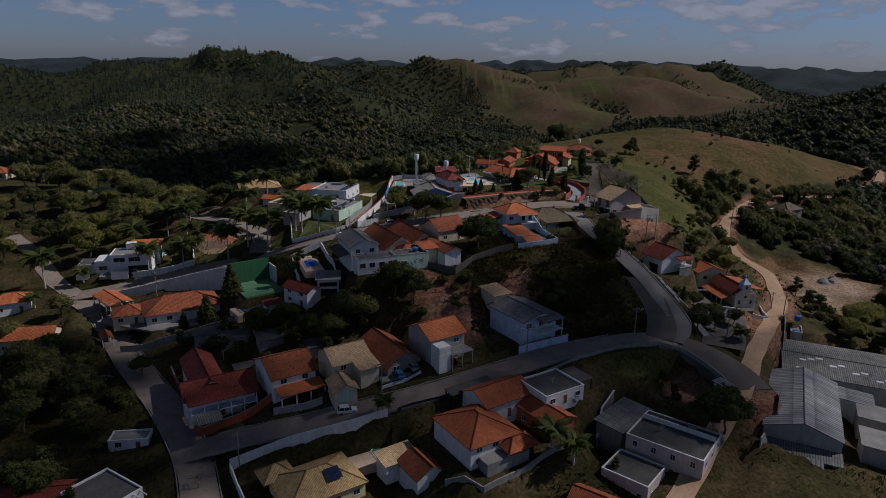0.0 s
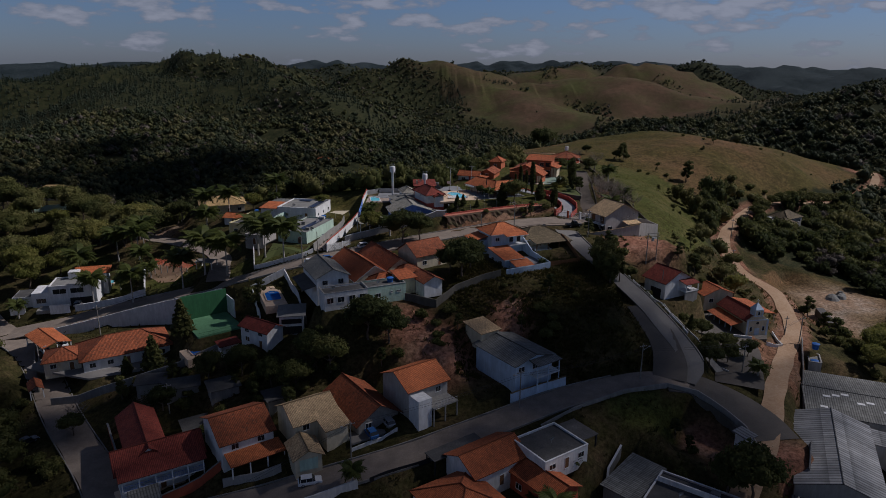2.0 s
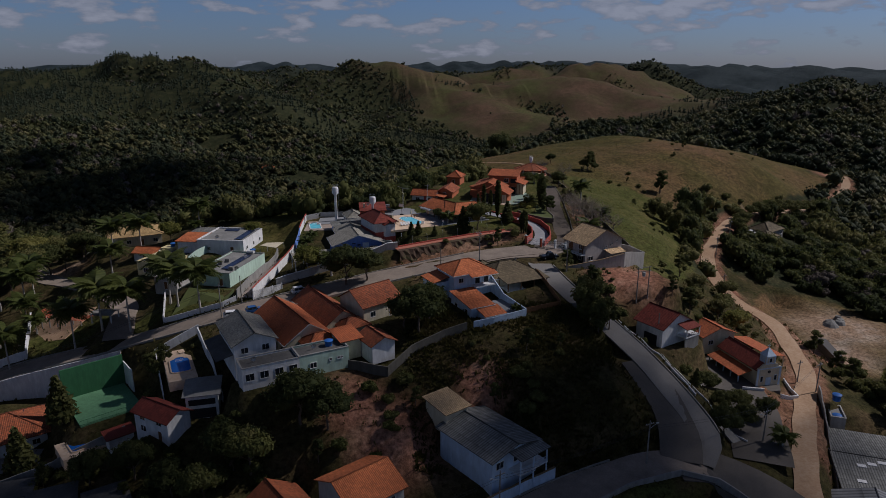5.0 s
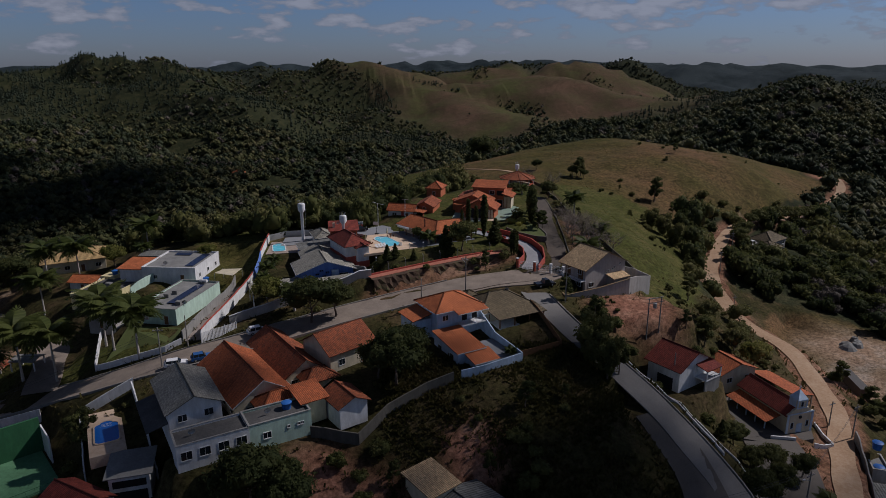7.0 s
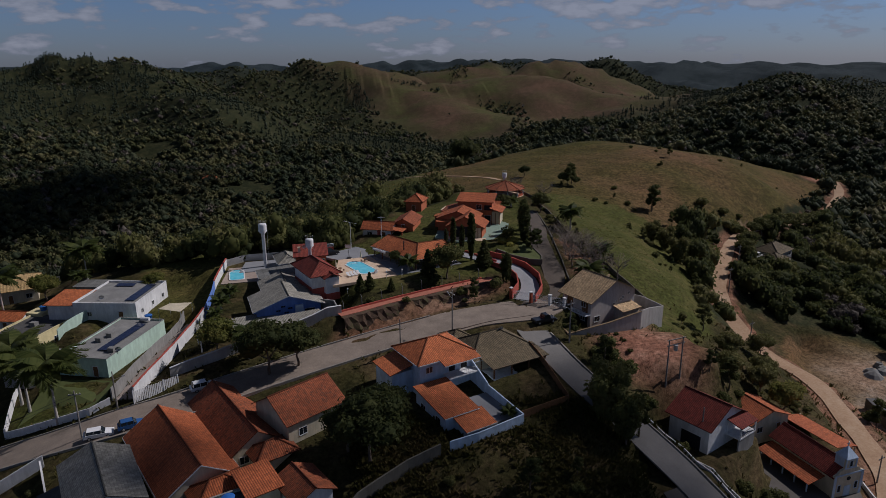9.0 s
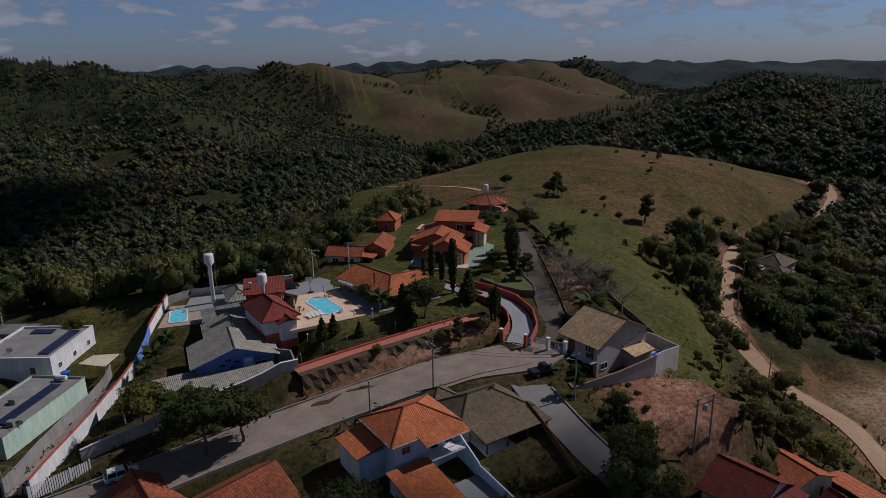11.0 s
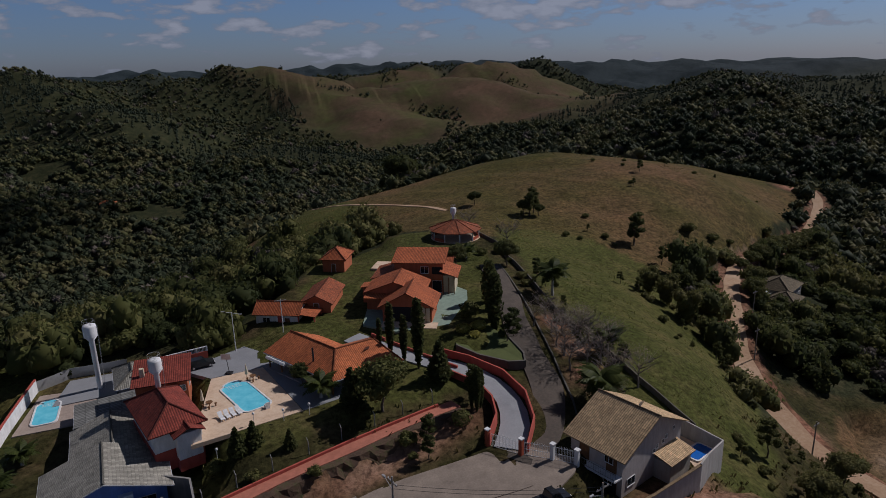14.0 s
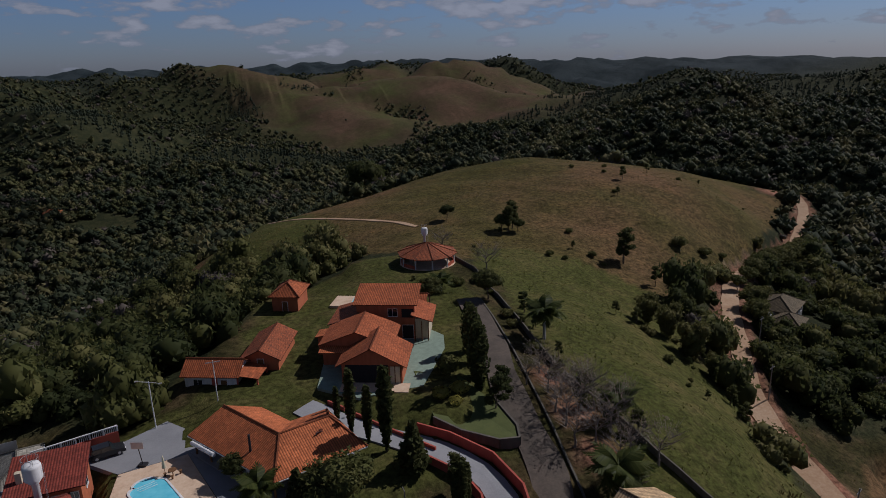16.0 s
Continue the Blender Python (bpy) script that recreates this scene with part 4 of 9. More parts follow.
def roof_planes(W, D, H, rise, kind, over=0.55):
    """Sloping planes of a roof and its ridge and hip lines."""
    w, d = W / 2 + over, D / 2 + over
    if kind == "gable_y":
        e = H - rise * over / (W / 2)
        return [[(-w, d, e), (-w, -d, e), (0, -d, H + rise), (0, d, H + rise)], [(w, -d, e), (w, d, e), (0, d, H + rise), (0, -d, H + rise)]], [((0, -d, H + rise), (0, d, H + rise))]
    if kind == "gable_x":
        e = H - rise * over / (D / 2)
        return [[(-w, -d, e), (w, -d, e), (w, 0, H + rise), (-w, 0, H + rise)], [(w, d, e), (-w, d, e), (-w, 0, H + rise), (w, 0, H + rise)]], [((-w, 0, H + rise), (w, 0, H + rise))]
    if kind == "hip":
        m = min(w, d)
        e = H - rise * over / m
        rx, ry = max(w - m, 0.05), max(d - m, 0.05)
        if w >= d:
            r0, r1 = (-rx, 0, H + rise), (rx, 0, H + rise)
            pl = [[(-w, -d, e), (w, -d, e), r1, r0], [(w, d, e), (-w, d, e), r0, r1], [(w, -d, e), (w, d, e), r1], [(-w, d, e), (-w, -d, e), r0]]
            hips = [((-w, -d, e), r0), ((-w, d, e), r0), ((w, -d, e), r1), ((w, d, e), r1)]
        else:
            r0, r1 = (0, -ry, H + rise), (0, ry, H + rise)
            pl = [[(-w, -d, e), (w, -d, e), r0], [(w, d, e), (-w, d, e), r1], [(w, -d, e), (w, d, e), r1, r0], [(-w, d, e), (-w, -d, e), r0, r1]]
            hips = [((-w, -d, e), r0), ((w, -d, e), r0), ((-w, d, e), r1), ((w, d, e), r1)]
        return pl, [(r0, r1)] + hips
    if kind == "mono_s":
        return [[(-w, -d, H), (w, -d, H), (w, d, H + rise), (-w, d, H + rise)]], []
    if kind == "mono_e":
        return [[(w, -d, H), (w, d, H), (-w, d, H + rise), (-w, -d, H + rise)]], []
    if kind == "mono_w":
        return [[(-w, d, H), (-w, -d, H), (w, -d, H + rise), (w, d, H + rise)]], []
    return [[(-w, -d, H), (w, -d, H), (w, d, H), (-w, d, H)]], []


def add_roof(parent, W, D, H, rise, kind, material, over=0.55, thick=0.14, at=(0, 0), caps=True, trim=None):
    planes, lines = roof_planes(W, D, H, rise, kind, over)
    sh = lambda p: (p[0] + at[0], p[1] + at[1], p[2] + thick)
    roof = None
    for pl in planes:
        s = Shape()
        s.slab([sh(p) for p in pl], thick)
        ob = part("roof_slope", s, material, parent)
        roof = roof or ob
    if caps:
        for a, b2 in lines:
            if (Vector(a) - Vector(b2)).length < 0.3:
                continue
            s = Shape()
            n = max(3, int((Vector(a) - Vector(b2)).length / 0.42))
            a2, b3 = Vector(sh(a)), Vector(sh(b2))
            for k in range(n):
                s.tube(a2.lerp(b3, k / n), a2.lerp(b3, (k + 1.12) / n), 0.15, 0.12, 6, False)
            part("ridge_tiles", s, material, parent)
    if trim is not None:
        s = Shape()
        for pl in planes:
            pts = [Vector(sh(p)) for p in pl]
            for a, b2 in zip(pts, pts[1:] + pts[:1]):
                if max(a.z, b2.z) < H + thick + 0.1 or kind.startswith("gable"):
                    if abs(a.z - H - rise - thick) < 0.01 and abs(b2.z - H - rise - thick) < 0.01:
                        continue
                    s.tube(a - Vector((0, 0, 0.1)), b2 - Vector((0, 0, 0.1)), 0.09, 0.09, 4, False)
        part("fascia", s, trim, parent)
    return roof


def auto_windows(parent, W, D, H, sides, level=0.0, size=(1.3, 1.1), gap=3.4, sill=1.0, door=None):
    for side in sides:
        L = W if side in "sn" else D
        n = max(1, int((L - 1.2) / gap))
        for k in range(n):
            u = (k - (n - 1) / 2) * L / n
            if door == side and k == n // 2:
                window_on(parent, side, u, level + 0.06, 0.95, 2.05, W, D, WOOD, WHITE, "door")
            else:
                window_on(parent, side, u, level + sill, size[0], size[1], W, D)


def house(label, x, y, z, yaw, W, D, H, roof, rise, wall, tile, sides="se", floors=1, over=0.55, category="house", name="house", door="s", trim=None, foot=1.5, win=(1.3, 1.1), gap=3.4):
    h = thing(name, x, y, z, yaw, label, category)
    s = Shape()
    walls(s, W, D, H, 0.2, {"gable_y": "y", "gable_x": "x"}.get(roof), rise, -foot)
    if roof.startswith("mono"):
        lift = {"mono_s": lambda px, py: (py + D / 2) / D, "mono_e": lambda px, py: (W / 2 - px) / W, "mono_w": lambda px, py: (px + W / 2) / W}[roof]
        s.v = [(a, b2, c2 + rise * lift(a, b2) if c2 > H - 0.01 else c2) for a, b2, c2 in s.v]
    part("wall", s, wall, h)
    s = Shape()
    s.box(-W / 2 + 0.2, -D / 2 + 0.2, -0.05, W / 2 - 0.2, D / 2 - 0.2, 0.05)
    for k in range(1, floors):
        s.box(-W / 2 + 0.2, -D / 2 + 0.2, k * H / floors - 0.08, W / 2 - 0.2, D / 2 - 0.2, k * H / floors + 0.08)
    part("floor_slab", s, BARE, h)
    if roof == "flat":
        s = Shape()
        s.box(-W / 2 + 0.2, -D / 2 + 0.2, H - 0.45, W / 2 - 0.2, D / 2 - 0.2, H - 0.3)
        part("roof_deck", s, tile, h)
        s = Shape()
        for q in ((-W / 2 - 0.06, -D / 2 - 0.06, W / 2 + 0.06, -D / 2 + 0.24), (-W / 2 - 0.06, D / 2 - 0.24, W / 2 + 0.06, D / 2 + 0.06), (-W / 2 - 0.06, -D / 2 + 0.24, -W / 2 + 0.24, D / 2 - 0.24), (W / 2 - 0.24, -D / 2 + 0.24, W / 2 + 0.06, D / 2 - 0.24)):
            s.box(q[0], q[1], H, q[2], q[3], H + 0.08)
        part("parapet_cap", s, trim or wall, h)
    else:
        add_roof(h, W, D, H, rise, roof, tile, over, trim=trim)
    for k in range(floors):
        auto_windows(h, W, D, H / floors, sides, k * H / floors, win, gap, door=door if k == 0 else None)
    return h


def canopy(parent, x, y, z, W, D, H, roof, rise, tile, post=WOOD, over=0.3, step=3.0):
    """An open roof on posts, as a part of a house."""
    add_roof(parent, W, D, z + H, rise, roof, tile, over, at=(x, y))
    for px in np.linspace(-W / 2, W / 2, max(2, int(W / step) + 1)):
        for py in (-D / 2, D / 2):
            s = Shape()
            s.box(x + px - 0.11, y + py - 0.11, z, x + px + 0.11, y + py + 0.11, z + H + 0.05 + (rise * 0.4 if roof.startswith("mono") and py > 0 else 0))
            part("post", s, post, parent)

# ---- walls, paving, pools, poles, cars ----
def wall_line(label, pts, h, material, thick=0.22, cap=None, top=None, name="garden_wall", category="wall"):
    """A free-standing wall over the ground; top: height of its upper edge at each point, where level."""
    s, c = Shape(), Shape()
    for k in range(len(pts) - 1):
        (x0, y0), (x1, y1) = pts[k][:2], pts[k + 1][:2]
        L = math.hypot(x1 - x0, y1 - y0)
        n = max(1, int(L / 2.5))
        ux, uy = (x1 - x0) / L, (y1 - y0) / L
        nx2, ny2 = -uy * thick / 2, ux * thick / 2
        for i in range(n):
            a, b2 = i / n, (i + 1) / n
            ax, ay, bx, by = x0 + (x1 - x0) * a, y0 + (y1 - y0) * a, x0 + (x1 - x0) * b2, y0 + (y1 - y0) * b2
            ga, gb2 = ground_z(ax, ay), ground_z(bx, by)
            za, zb = (ga + h, gb2 + h) if top is None else (min(ga + h + 1.6, top[k] + (top[k + 1] - top[k]) * a), min(gb2 + h + 1.6, top[k] + (top[k + 1] - top[k]) * b2))
            for sh, g, lo, hi in ((s, 1.0, None, 0.0),) + (((c, 1.7, -0.002, 0.09),) if cap else ()):
                q = [(ax - nx2 * g, ay - ny2 * g), (bx - nx2 * g, by - ny2 * g), (bx + nx2 * g, by + ny2 * g), (ax + nx2 * g, ay + ny2 * g)]
                zl = [min(ga, za) - 0.8, min(gb2, zb) - 0.8] if lo is None else [za + lo, zb + lo]
                lowq = [(*q[0], zl[0]), (*q[1], zl[1]), (*q[2], zl[1]), (*q[3], zl[0])]
                hiq = [(*q[0], za + hi), (*q[1], zb + hi), (*q[2], zb + hi), (*q[3], za + hi)]
                sh.face(hiq)
                sh.face([lowq[0], lowq[1], hiq[1], hiq[0]])
                sh.face([lowq[2], lowq[3], hiq[3], hiq[2]])
                if i == 0:
                    sh.face([lowq[3], lowq[0], hiq[0], hiq[3]])
                if i == n - 1:
                    sh.face([lowq[1], lowq[2], hiq[2], hiq[1]])
    w = tagged(part(name, s, material), label, category)
    if cap:
        part("coping", c, cap, w)
    return w


def paving(label, poly, z, material, thick=0.4, name="pavement"):
    s = Shape()
    zs = z if isinstance(z, (list, tuple)) else [z] * len(poly)
    s.slab([(x, y, zz) for (x, y), zz in zip(poly, zs)], thick)
    return tagged(part(name, s, material), label, name, kind="structure")


def rounded(L, W, r, bay=0.0, n=5):
    """Outline of a pool L by W with rounded corners and a stepped bay at its far end."""
    pts = []
    for cx2, cy2, a0 in ((W / 2 - r, -L / 2 + r, -90), (W / 2 - r, L / 2 - r, 0)):
        for k in range(n + 1):
            a = radians(a0 + 90 * k / n)
            pts.append((cx2 + r * math.cos(a), cy2 + r * math.sin(a)))
    if bay:
        for k in range(n + 3):
            a = radians(180 * k / (n + 2))
            pts.append((bay * math.cos(a), L / 2 + bay * 0.75 * math.sin(a)))
    for cx2, cy2, a0 in ((-W / 2 + r, L / 2 - r, 90), (-W / 2 + r, -L / 2 + r, 180)):
        for k in range(n + 1):
            a = radians(a0 + 90 * k / n)
            pts.append((cx2 + r * math.cos(a), cy2 + r * math.sin(a)))
    return pts


def swimming_pool(label, x, y, z, yaw, L, W, r, water, bay=0.0, rim=WHITE):
    t = thing("swimming_pool", x, y, z, yaw, label, "pool")
    out = rounded(L, W, r, bay)
    s = Shape()
    k = len(out)
    big = [(px * (1 + 0.5 / max(W, 1)), py * (1 + 0.45 / L)) for px, py in out]
    for i in range(k):
        j = (i + 1) % k
        s.face([(*out[i], 0.12), (*out[j], 0.12), (*big[j], 0.12), (*big[i], 0.12)][::-1])
        s.face([(*big[i], 0.12), (*big[j], 0.12), (*big[j], -0.3), (*big[i], -0.3)][::-1])
        s.face([(*out[i], 0.12), (*out[j], 0.12), (*out[j], -0.1), (*out[i], -0.1)])
    part("rim", s, rim, t)
    s = Shape()
    s.face([(px, py, 0.06) for px, py in out])
    part("water", s, water, t)
    if bay:
        s = Shape()
        for q in range(3):
            y0 = L / 2 - 0.2 - q * 0.4
            s.box(-bay * 0.8, y0, 0.062, bay * 0.8, y0 + 0.07, 0.07)
        part("steps", s, WHITE, t)
    return t


def car(label, x, y, yaw, paint, L=4.2, W=1.75, H=1.55, z=None, pickup=False):
    t = thing("car", x, y, ground_z(x, y) + 0.05 if z is None else z, yaw, label, "car")
    s = Shape()
    prof = [(-L / 2, 0.35), (-L / 2, 0.85), (-L / 2 + 0.15, 0.95), (L * 0.22, 0.95), (L / 2 - 0.1, 0.78), (L / 2, 0.6), (L / 2, 0.35)]
    w = W / 2
    n = len(prof)
    s.face([(px, -w, pz) for px, pz in prof][::-1])
    s.face([(px, w, pz) for px, pz in prof])
    for (a, za), (b2, zb) in zip(prof, prof[1:] + prof[:1]):
        s.face([(a, -w, za), (b2, -w, zb), (b2, w, zb), (a, w, za)][::-1])
    body = part("body", s, paint, t)
    c0, c1 = (-L / 2 + 0.2, L * 0.22) if not pickup else (-L * 0.12, L * 0.24)
    s = Shape()
    s.box(c0 + 0.35, -w + 0.17, H - 0.06, c1 - 0.55, w - 0.17, H)
    part("roof", s, paint, t)
    s = Shape()
    lo, hi = [(c0, -w + 0.05), (c1, -w + 0.05), (c1, w - 0.05), (c0, w - 0.05)], [(c0 + 0.3, -w + 0.16), (c1 - 0.5, -w + 0.16), (c1 - 0.5, w - 0.16), (c0 + 0.3, w - 0.16)]
    for i in range(4):
        j = (i + 1) % 4
        s.face([(*lo[i], 0.94), (*lo[j], 0.94), (*hi[j], H - 0.05), (*hi[i], H - 0.05)])
    part("glasshouse", s, GLASS, t)
    s = Shape()
    for px in (c0 + 0.25, (c0 + c1) / 2 - 0.1, c1 - 0.45):
        for sg in (-1, 1):
            s.tube((px - 0.05, sg * (w - 0.05), 0.94), (px + 0.02, sg * (w - 0.15), H - 0.04), 0.045, 0.045, 4, False)
    part("pillars", s, paint, t)
    for px in (-L * 0.3, L * 0.31):
        for sg in (-1, 1):
            s = Shape()
            s.tube((px, sg * (w - 0.2), 0.31), (px, sg * (w + 0.01), 0.31), 0.31, 0.31, 12)
            wheel = part("tyre", s, IRON, t)
            s = Shape()
            s.tube((px, sg * (w + 0.01), 0.31), (px, sg * (w + 0.025), 0.31), 0.19, 0.17, 10)
            part("rim", s, METAL, wheel)
    for sg in (-1, 1):
        s = Shape()
        s.box(L / 2 - 0.06, sg * w * 0.72 - 0.17, 0.58, L / 2 + 0.02, sg * w * 0.72 + 0.17, 0.72)
        part("headlight", s, WHITE, t)
    return t


def pole(x, y, h=8.5, yaw=0, arm=True, lamp=False, label="weathered utility pole with crossarm beside the street", lampdir=1):
    t = thing("utility_pole", x, y, ground_z(x, y) - 0.1, yaw, label, "pole", "utility poles")
    s = Shape()
    s.tube((0, 0, -0.5), (0, 0, h), 0.16, 0.10, 8)
    part("shaft", s, GREYWOOD, t)
    if arm:
        s = Shape()
        s.box(-0.95, -0.06, h - 0.75, 0.95, 0.06, h - 0.62)
        part("crossarm", s, GREYWOOD, t)
        for px in (-0.8, -0.3, 0.3, 0.8):
            s = Shape()
            s.tube((px, 0, h - 0.62), (px, 0, h - 0.45), 0.05, 0.035, 6)
            part("insulator", s, WHITE, t)
    if lamp:
        s = Shape()
        s.tube((0, 0, h - 1.6), (lampdir * 1.7, 0, h - 0.9), 0.04, 0.035, 6)
        part("lamp_arm", s, METAL, t)
        s = Shape()
        s.box(lampdir * 1.7 - 0.25, -0.12, h - 0.98, lampdir * 1.7 + 0.3, 0.12, h - 0.82)
        part("lamp_head", s, METAL, t)
    return t


def water_tower(label, x, y, z, h, r, taper=0.32, drum=2.3):
    t = thing("water_tower", x, y, z, 0, label, "water tower")
    s = Shape()
    s.lathe([(taper, -1), (taper, h - drum - 1.0), (r * 0.98, h - drum - 0.28)], (0, 0, 0), 14)
    part("stem", s, WHITE, t, smooth=True)
    s = Shape()
    s.lathe([(r, h - drum - 0.3), (r, h - 0.3), (r * 0.92, h - 0.05), (0.2, h)], (0, 0, 0), 18)
    part("tank", s, WHITE, t, smooth=True)
    s = Shape()
    for k in range(12):
        a, b2 = radians(30 * k), radians(30 * k + 30)
        p, q = Vector((r * 0.9 * math.cos(a), r * 0.9 * math.sin(a), h)), Vector((r * 0.9 * math.cos(b2), r * 0.9 * math.sin(b2), h))
        s.tube(p + Vector((0, 0, 0.7)), q + Vector((0, 0, 0.7)), 0.025, 0.025, 4, False)
        if k % 2 == 0:
            s.tube(p, p + Vector((0, 0, 0.7)), 0.022, 0.022, 4, False)
    part("guard_rail", s, METAL, t)
    s = Shape()
    for sg in (-0.2, 0.2):
        s.tube((taper + 0.35, sg, 0), (r + 0.12, sg, h - 0.2), 0.02, 0.02, 4, False)
    for k in range(int(h / 0.5)):
        f = k * 0.5 / h
        px = (taper + 0.35) * (1 - f) + (r + 0.12) * f
        s.tube((px, -0.2, k * 0.5), (px, 0.2, k * 0.5), 0.014, 0.014, 4, False)
    part("ladder", s, METAL, t)
    return t


def solar_array(parent, x, y, z, nx, ny, pw=1.0, ph=1.7, tilt=0.12, yaw=0.0):
    c, si = math.cos(radians(yaw)), math.sin(radians(yaw))
    for i in range(nx):
        for j in range(ny):
            u, v = (i - (nx - 1) / 2) * pw, (j - (ny - 1) / 2) * ph
            s = Shape()
            q = []
            for du, dv in ((-1, -1), (1, -1), (1, 1), (-1, 1)):
                a, b2 = u + du * (pw / 2 - 0.03), v + dv * (ph / 2 - 0.03)
                q.append((x + a * c - b2 * si, y + a * si + b2 * c, z + tilt * (b2 + ny * ph / 2)))
            s.slab(q, 0.05)
            part("solar_panel", s, SOLAR, parent)


def tank_on(label, x, y, z, r=0.7, h=1.0):
    t = thing("water_tank", x, y, z, 0, label, "water tank")
    s = Shape()
    s.lathe([(r * 0.82, 0), (r, h * 0.9), (r * 1.05, h * 0.92), (r * 1.05, h)], (0, 0, 0), 16)
    part("body", s, TANK, t, smooth=True)
    s = Shape()
    s.lathe([(r * 1.08, h), (r * 0.7, h + 0.14), (0.1, h + 0.2)], (0, 0, 0), 16)
    part("lid", s, TANK, t, smooth=True)
    return t


def rail(parent, a, b2, z, h=1.0, material=WHITE, step=0.35, name="railing"):
    s = Shape()
    A, B = Vector((*a, z)), Vector((*b2, z))
    n = max(2, int((B - A).length / step))
    up2 = Vector((0, 0, h))
    s.tube(A + up2, B + up2, 0.035, 0.035, 4, False)
    s.tube(A + up2 * 0.12, B + up2 * 0.12, 0.03, 0.03, 4, False)
    for k in range(n + 1):
        p = A.lerp(B, k / n)
        s.tube(p, p + up2, 0.018, 0.018, 4, False)
    return part(name, s, material, parent)


def slab_part(parent, name, x0, y0, z0, x1, y1, z1, material):
    s = Shape()
    s.box(x0, y0, z0, x1, y1, z1)
    return part(name, s, material, parent)


# ---- houses along the lower street ----
h = house("two-storey house with dark red tile roof and blue veranda", -50.1, 131.5, 7.5, 30, 14.5, 7.5, 5.8, "gable_x", 2.2, WHITE, CLAY_RED, "s", 2, trim=CLAY_RED, over=0.8)
slab_part(h, "veranda_floor", -7.2, -6.2, 2.75, 7.2, -3.75, 2.95, WHITE)
rail(h, (-7.2, -6.1), (7.2, -6.1), 2.95, 0.95, BLUE)
for k in range(6):
    slab_part(h, "post", -7.1 + k * 2.8, -6.2, 0, -6.9 + k * 2.8, -6.0, 5.5, WHITE)
add_roof(h, 14.6, 2.6, 5.25, 0.9, "mono_s", CLAY_RED, 0.35, at=(0, -5.1))
add_roof(h, 5, 4, 2.5, 0.4, "mono_s", FIBRO, 0.1, at=(-3.8, -8.4))
house("long wing under dark red tiles beside the veranda house", -55.5, 137.5, 7.5, 30, 6.6, 19, 5.8, "gable_y", 2.2, WHITE, CLAY_RED, "w", 2)
paving("red-brown tiled courtyard behind the wall", [(-55, 124), (-39, 133), (-41, 136), (-57, 127)], 7.56, STONE)
wall_line("brick-red boundary wall with concrete coping", [(-68, 149), (-61, 138), (-56.5, 129), (-54.5, 125.6), (-51.5, 124.2), (-47, 125), (-41, 127.6), (-37.5, 129)], 1.9, BRICKRED, cap=BARE)
h = house("two-storey house with weathered orange tile roof", -35.9, 136, 11, 33, 10, 12, 5.4, "gable_x", 2.6, WHITE, CLAY_OLD, "s", 2)
canopy(h, 0.6, -8, 0, 10, 3.6, 2.5, "mono_s", 0.7, CLAY_NEW, WHITE)
wall_line("low grey wall with white gate along the street", [(-36.5, 126.2), (-30, 127), (-26, 128)], 1.6, GREYWALL)
h = house("two-storey cream house with stained tan tile roof", -22.5, 138, 12.8, 33, 9, 9, 5.4, "gable_x", 2.3, CREAM, CLAY_TAN, "s", 2)
add_roof(h, 5, 5, 4.6, 1.0, "mono_s", CLAY_TAN, 0.3, at=(2.5, -6.2))
slab_part(h, "wing", 0.2, -8.4, 0, 4.8, -4.5, 4.6, CREAM)
h = house("cream garage with green shutter under tan tiles", -21.6, 128.5, 12.6, 24, 5, 6, 2.8, "gable_y", 1.3, CREAM, CLAY_TAN, "")
slab_part(h, "shutter", -1.7, -3.06, 0, 1.7, -2.98, 2.3, MINT)
h = house("low house with dark orange tiles and deep eaves", -12.3, 143, 14.2, 33, 9, 15, 2.8, "gable_y", 2.8, BARE, CLAY_OLD, "s", over=0.9)
paving("concrete car yard beside the street", [(-13, 131.5), (-4.5, 135.5), (-6, 139), (-14.5, 135)], [14.25, 14.9, 14.9, 14.3], PAVER)
wall_line("low white forecourt wall with brick piers", [(-13, 130.8), (-4.4, 134.4)], 0.7, WHITE)
h = house("unfinished two-storey house with orange tile roof", -1, 144, 16, 34, 9.5, 10, 6.2, "gable_x", 2.3, GREYWALL, CLAY_NEW, "se", 2)
slab_part(h, "terrace", -1.5, -9, 2.9, 4.6, -4.8, 3.1, BARE)
for px, py in ((-1.3, -8.8), (4.4, -8.8), (1.5, -8.8)):
    slab_part(h, "post", px - 0.12, py - 0.12, -1, px + 0.12, py + 0.12, 2.9, BARE)
rail(h, (-1.4, -8.9), (4.5, -8.9), 3.1, 0.95, METAL)
slab_part(h, "side_wing", -4.75, -8.5, -1, -1.6, -5, 5.4, WHITE)
h = house("tall pale blue house with low grey roof above the street", 21, 153.5, 17.6, 33, 10.5, 13.5, 6.2, "gable_y", 1.3, PALEBLUE, FIBRO, "e", 2, over=0.7)
slab_part(h, "balcony_floor", -1.5, -9.4, 3.1, 5.2, -6.75, 3.3, WHITE)
rail(h, (-1.4, -9.3), (5.2, -9.3), 3.3, 1.0, PALEBLUE, 0.25)
add_roof(h, 6.6, 2.8, 6.0, 0.3, "mono_s", FIBRO, 0.2, at=(1.9, -8.2))
for px in (-1.3, 1.8, 5.0):
    slab_part(h, "post", px - 0.1, -9.35, -0.5, px + 0.1, -9.15, 6.0, PALEBLUE)
for px in (-3.6, 0.4, 3.4):
    window_on(h, "s", px, 4.1, 1.6, 1.2, 10.5, 13.5)
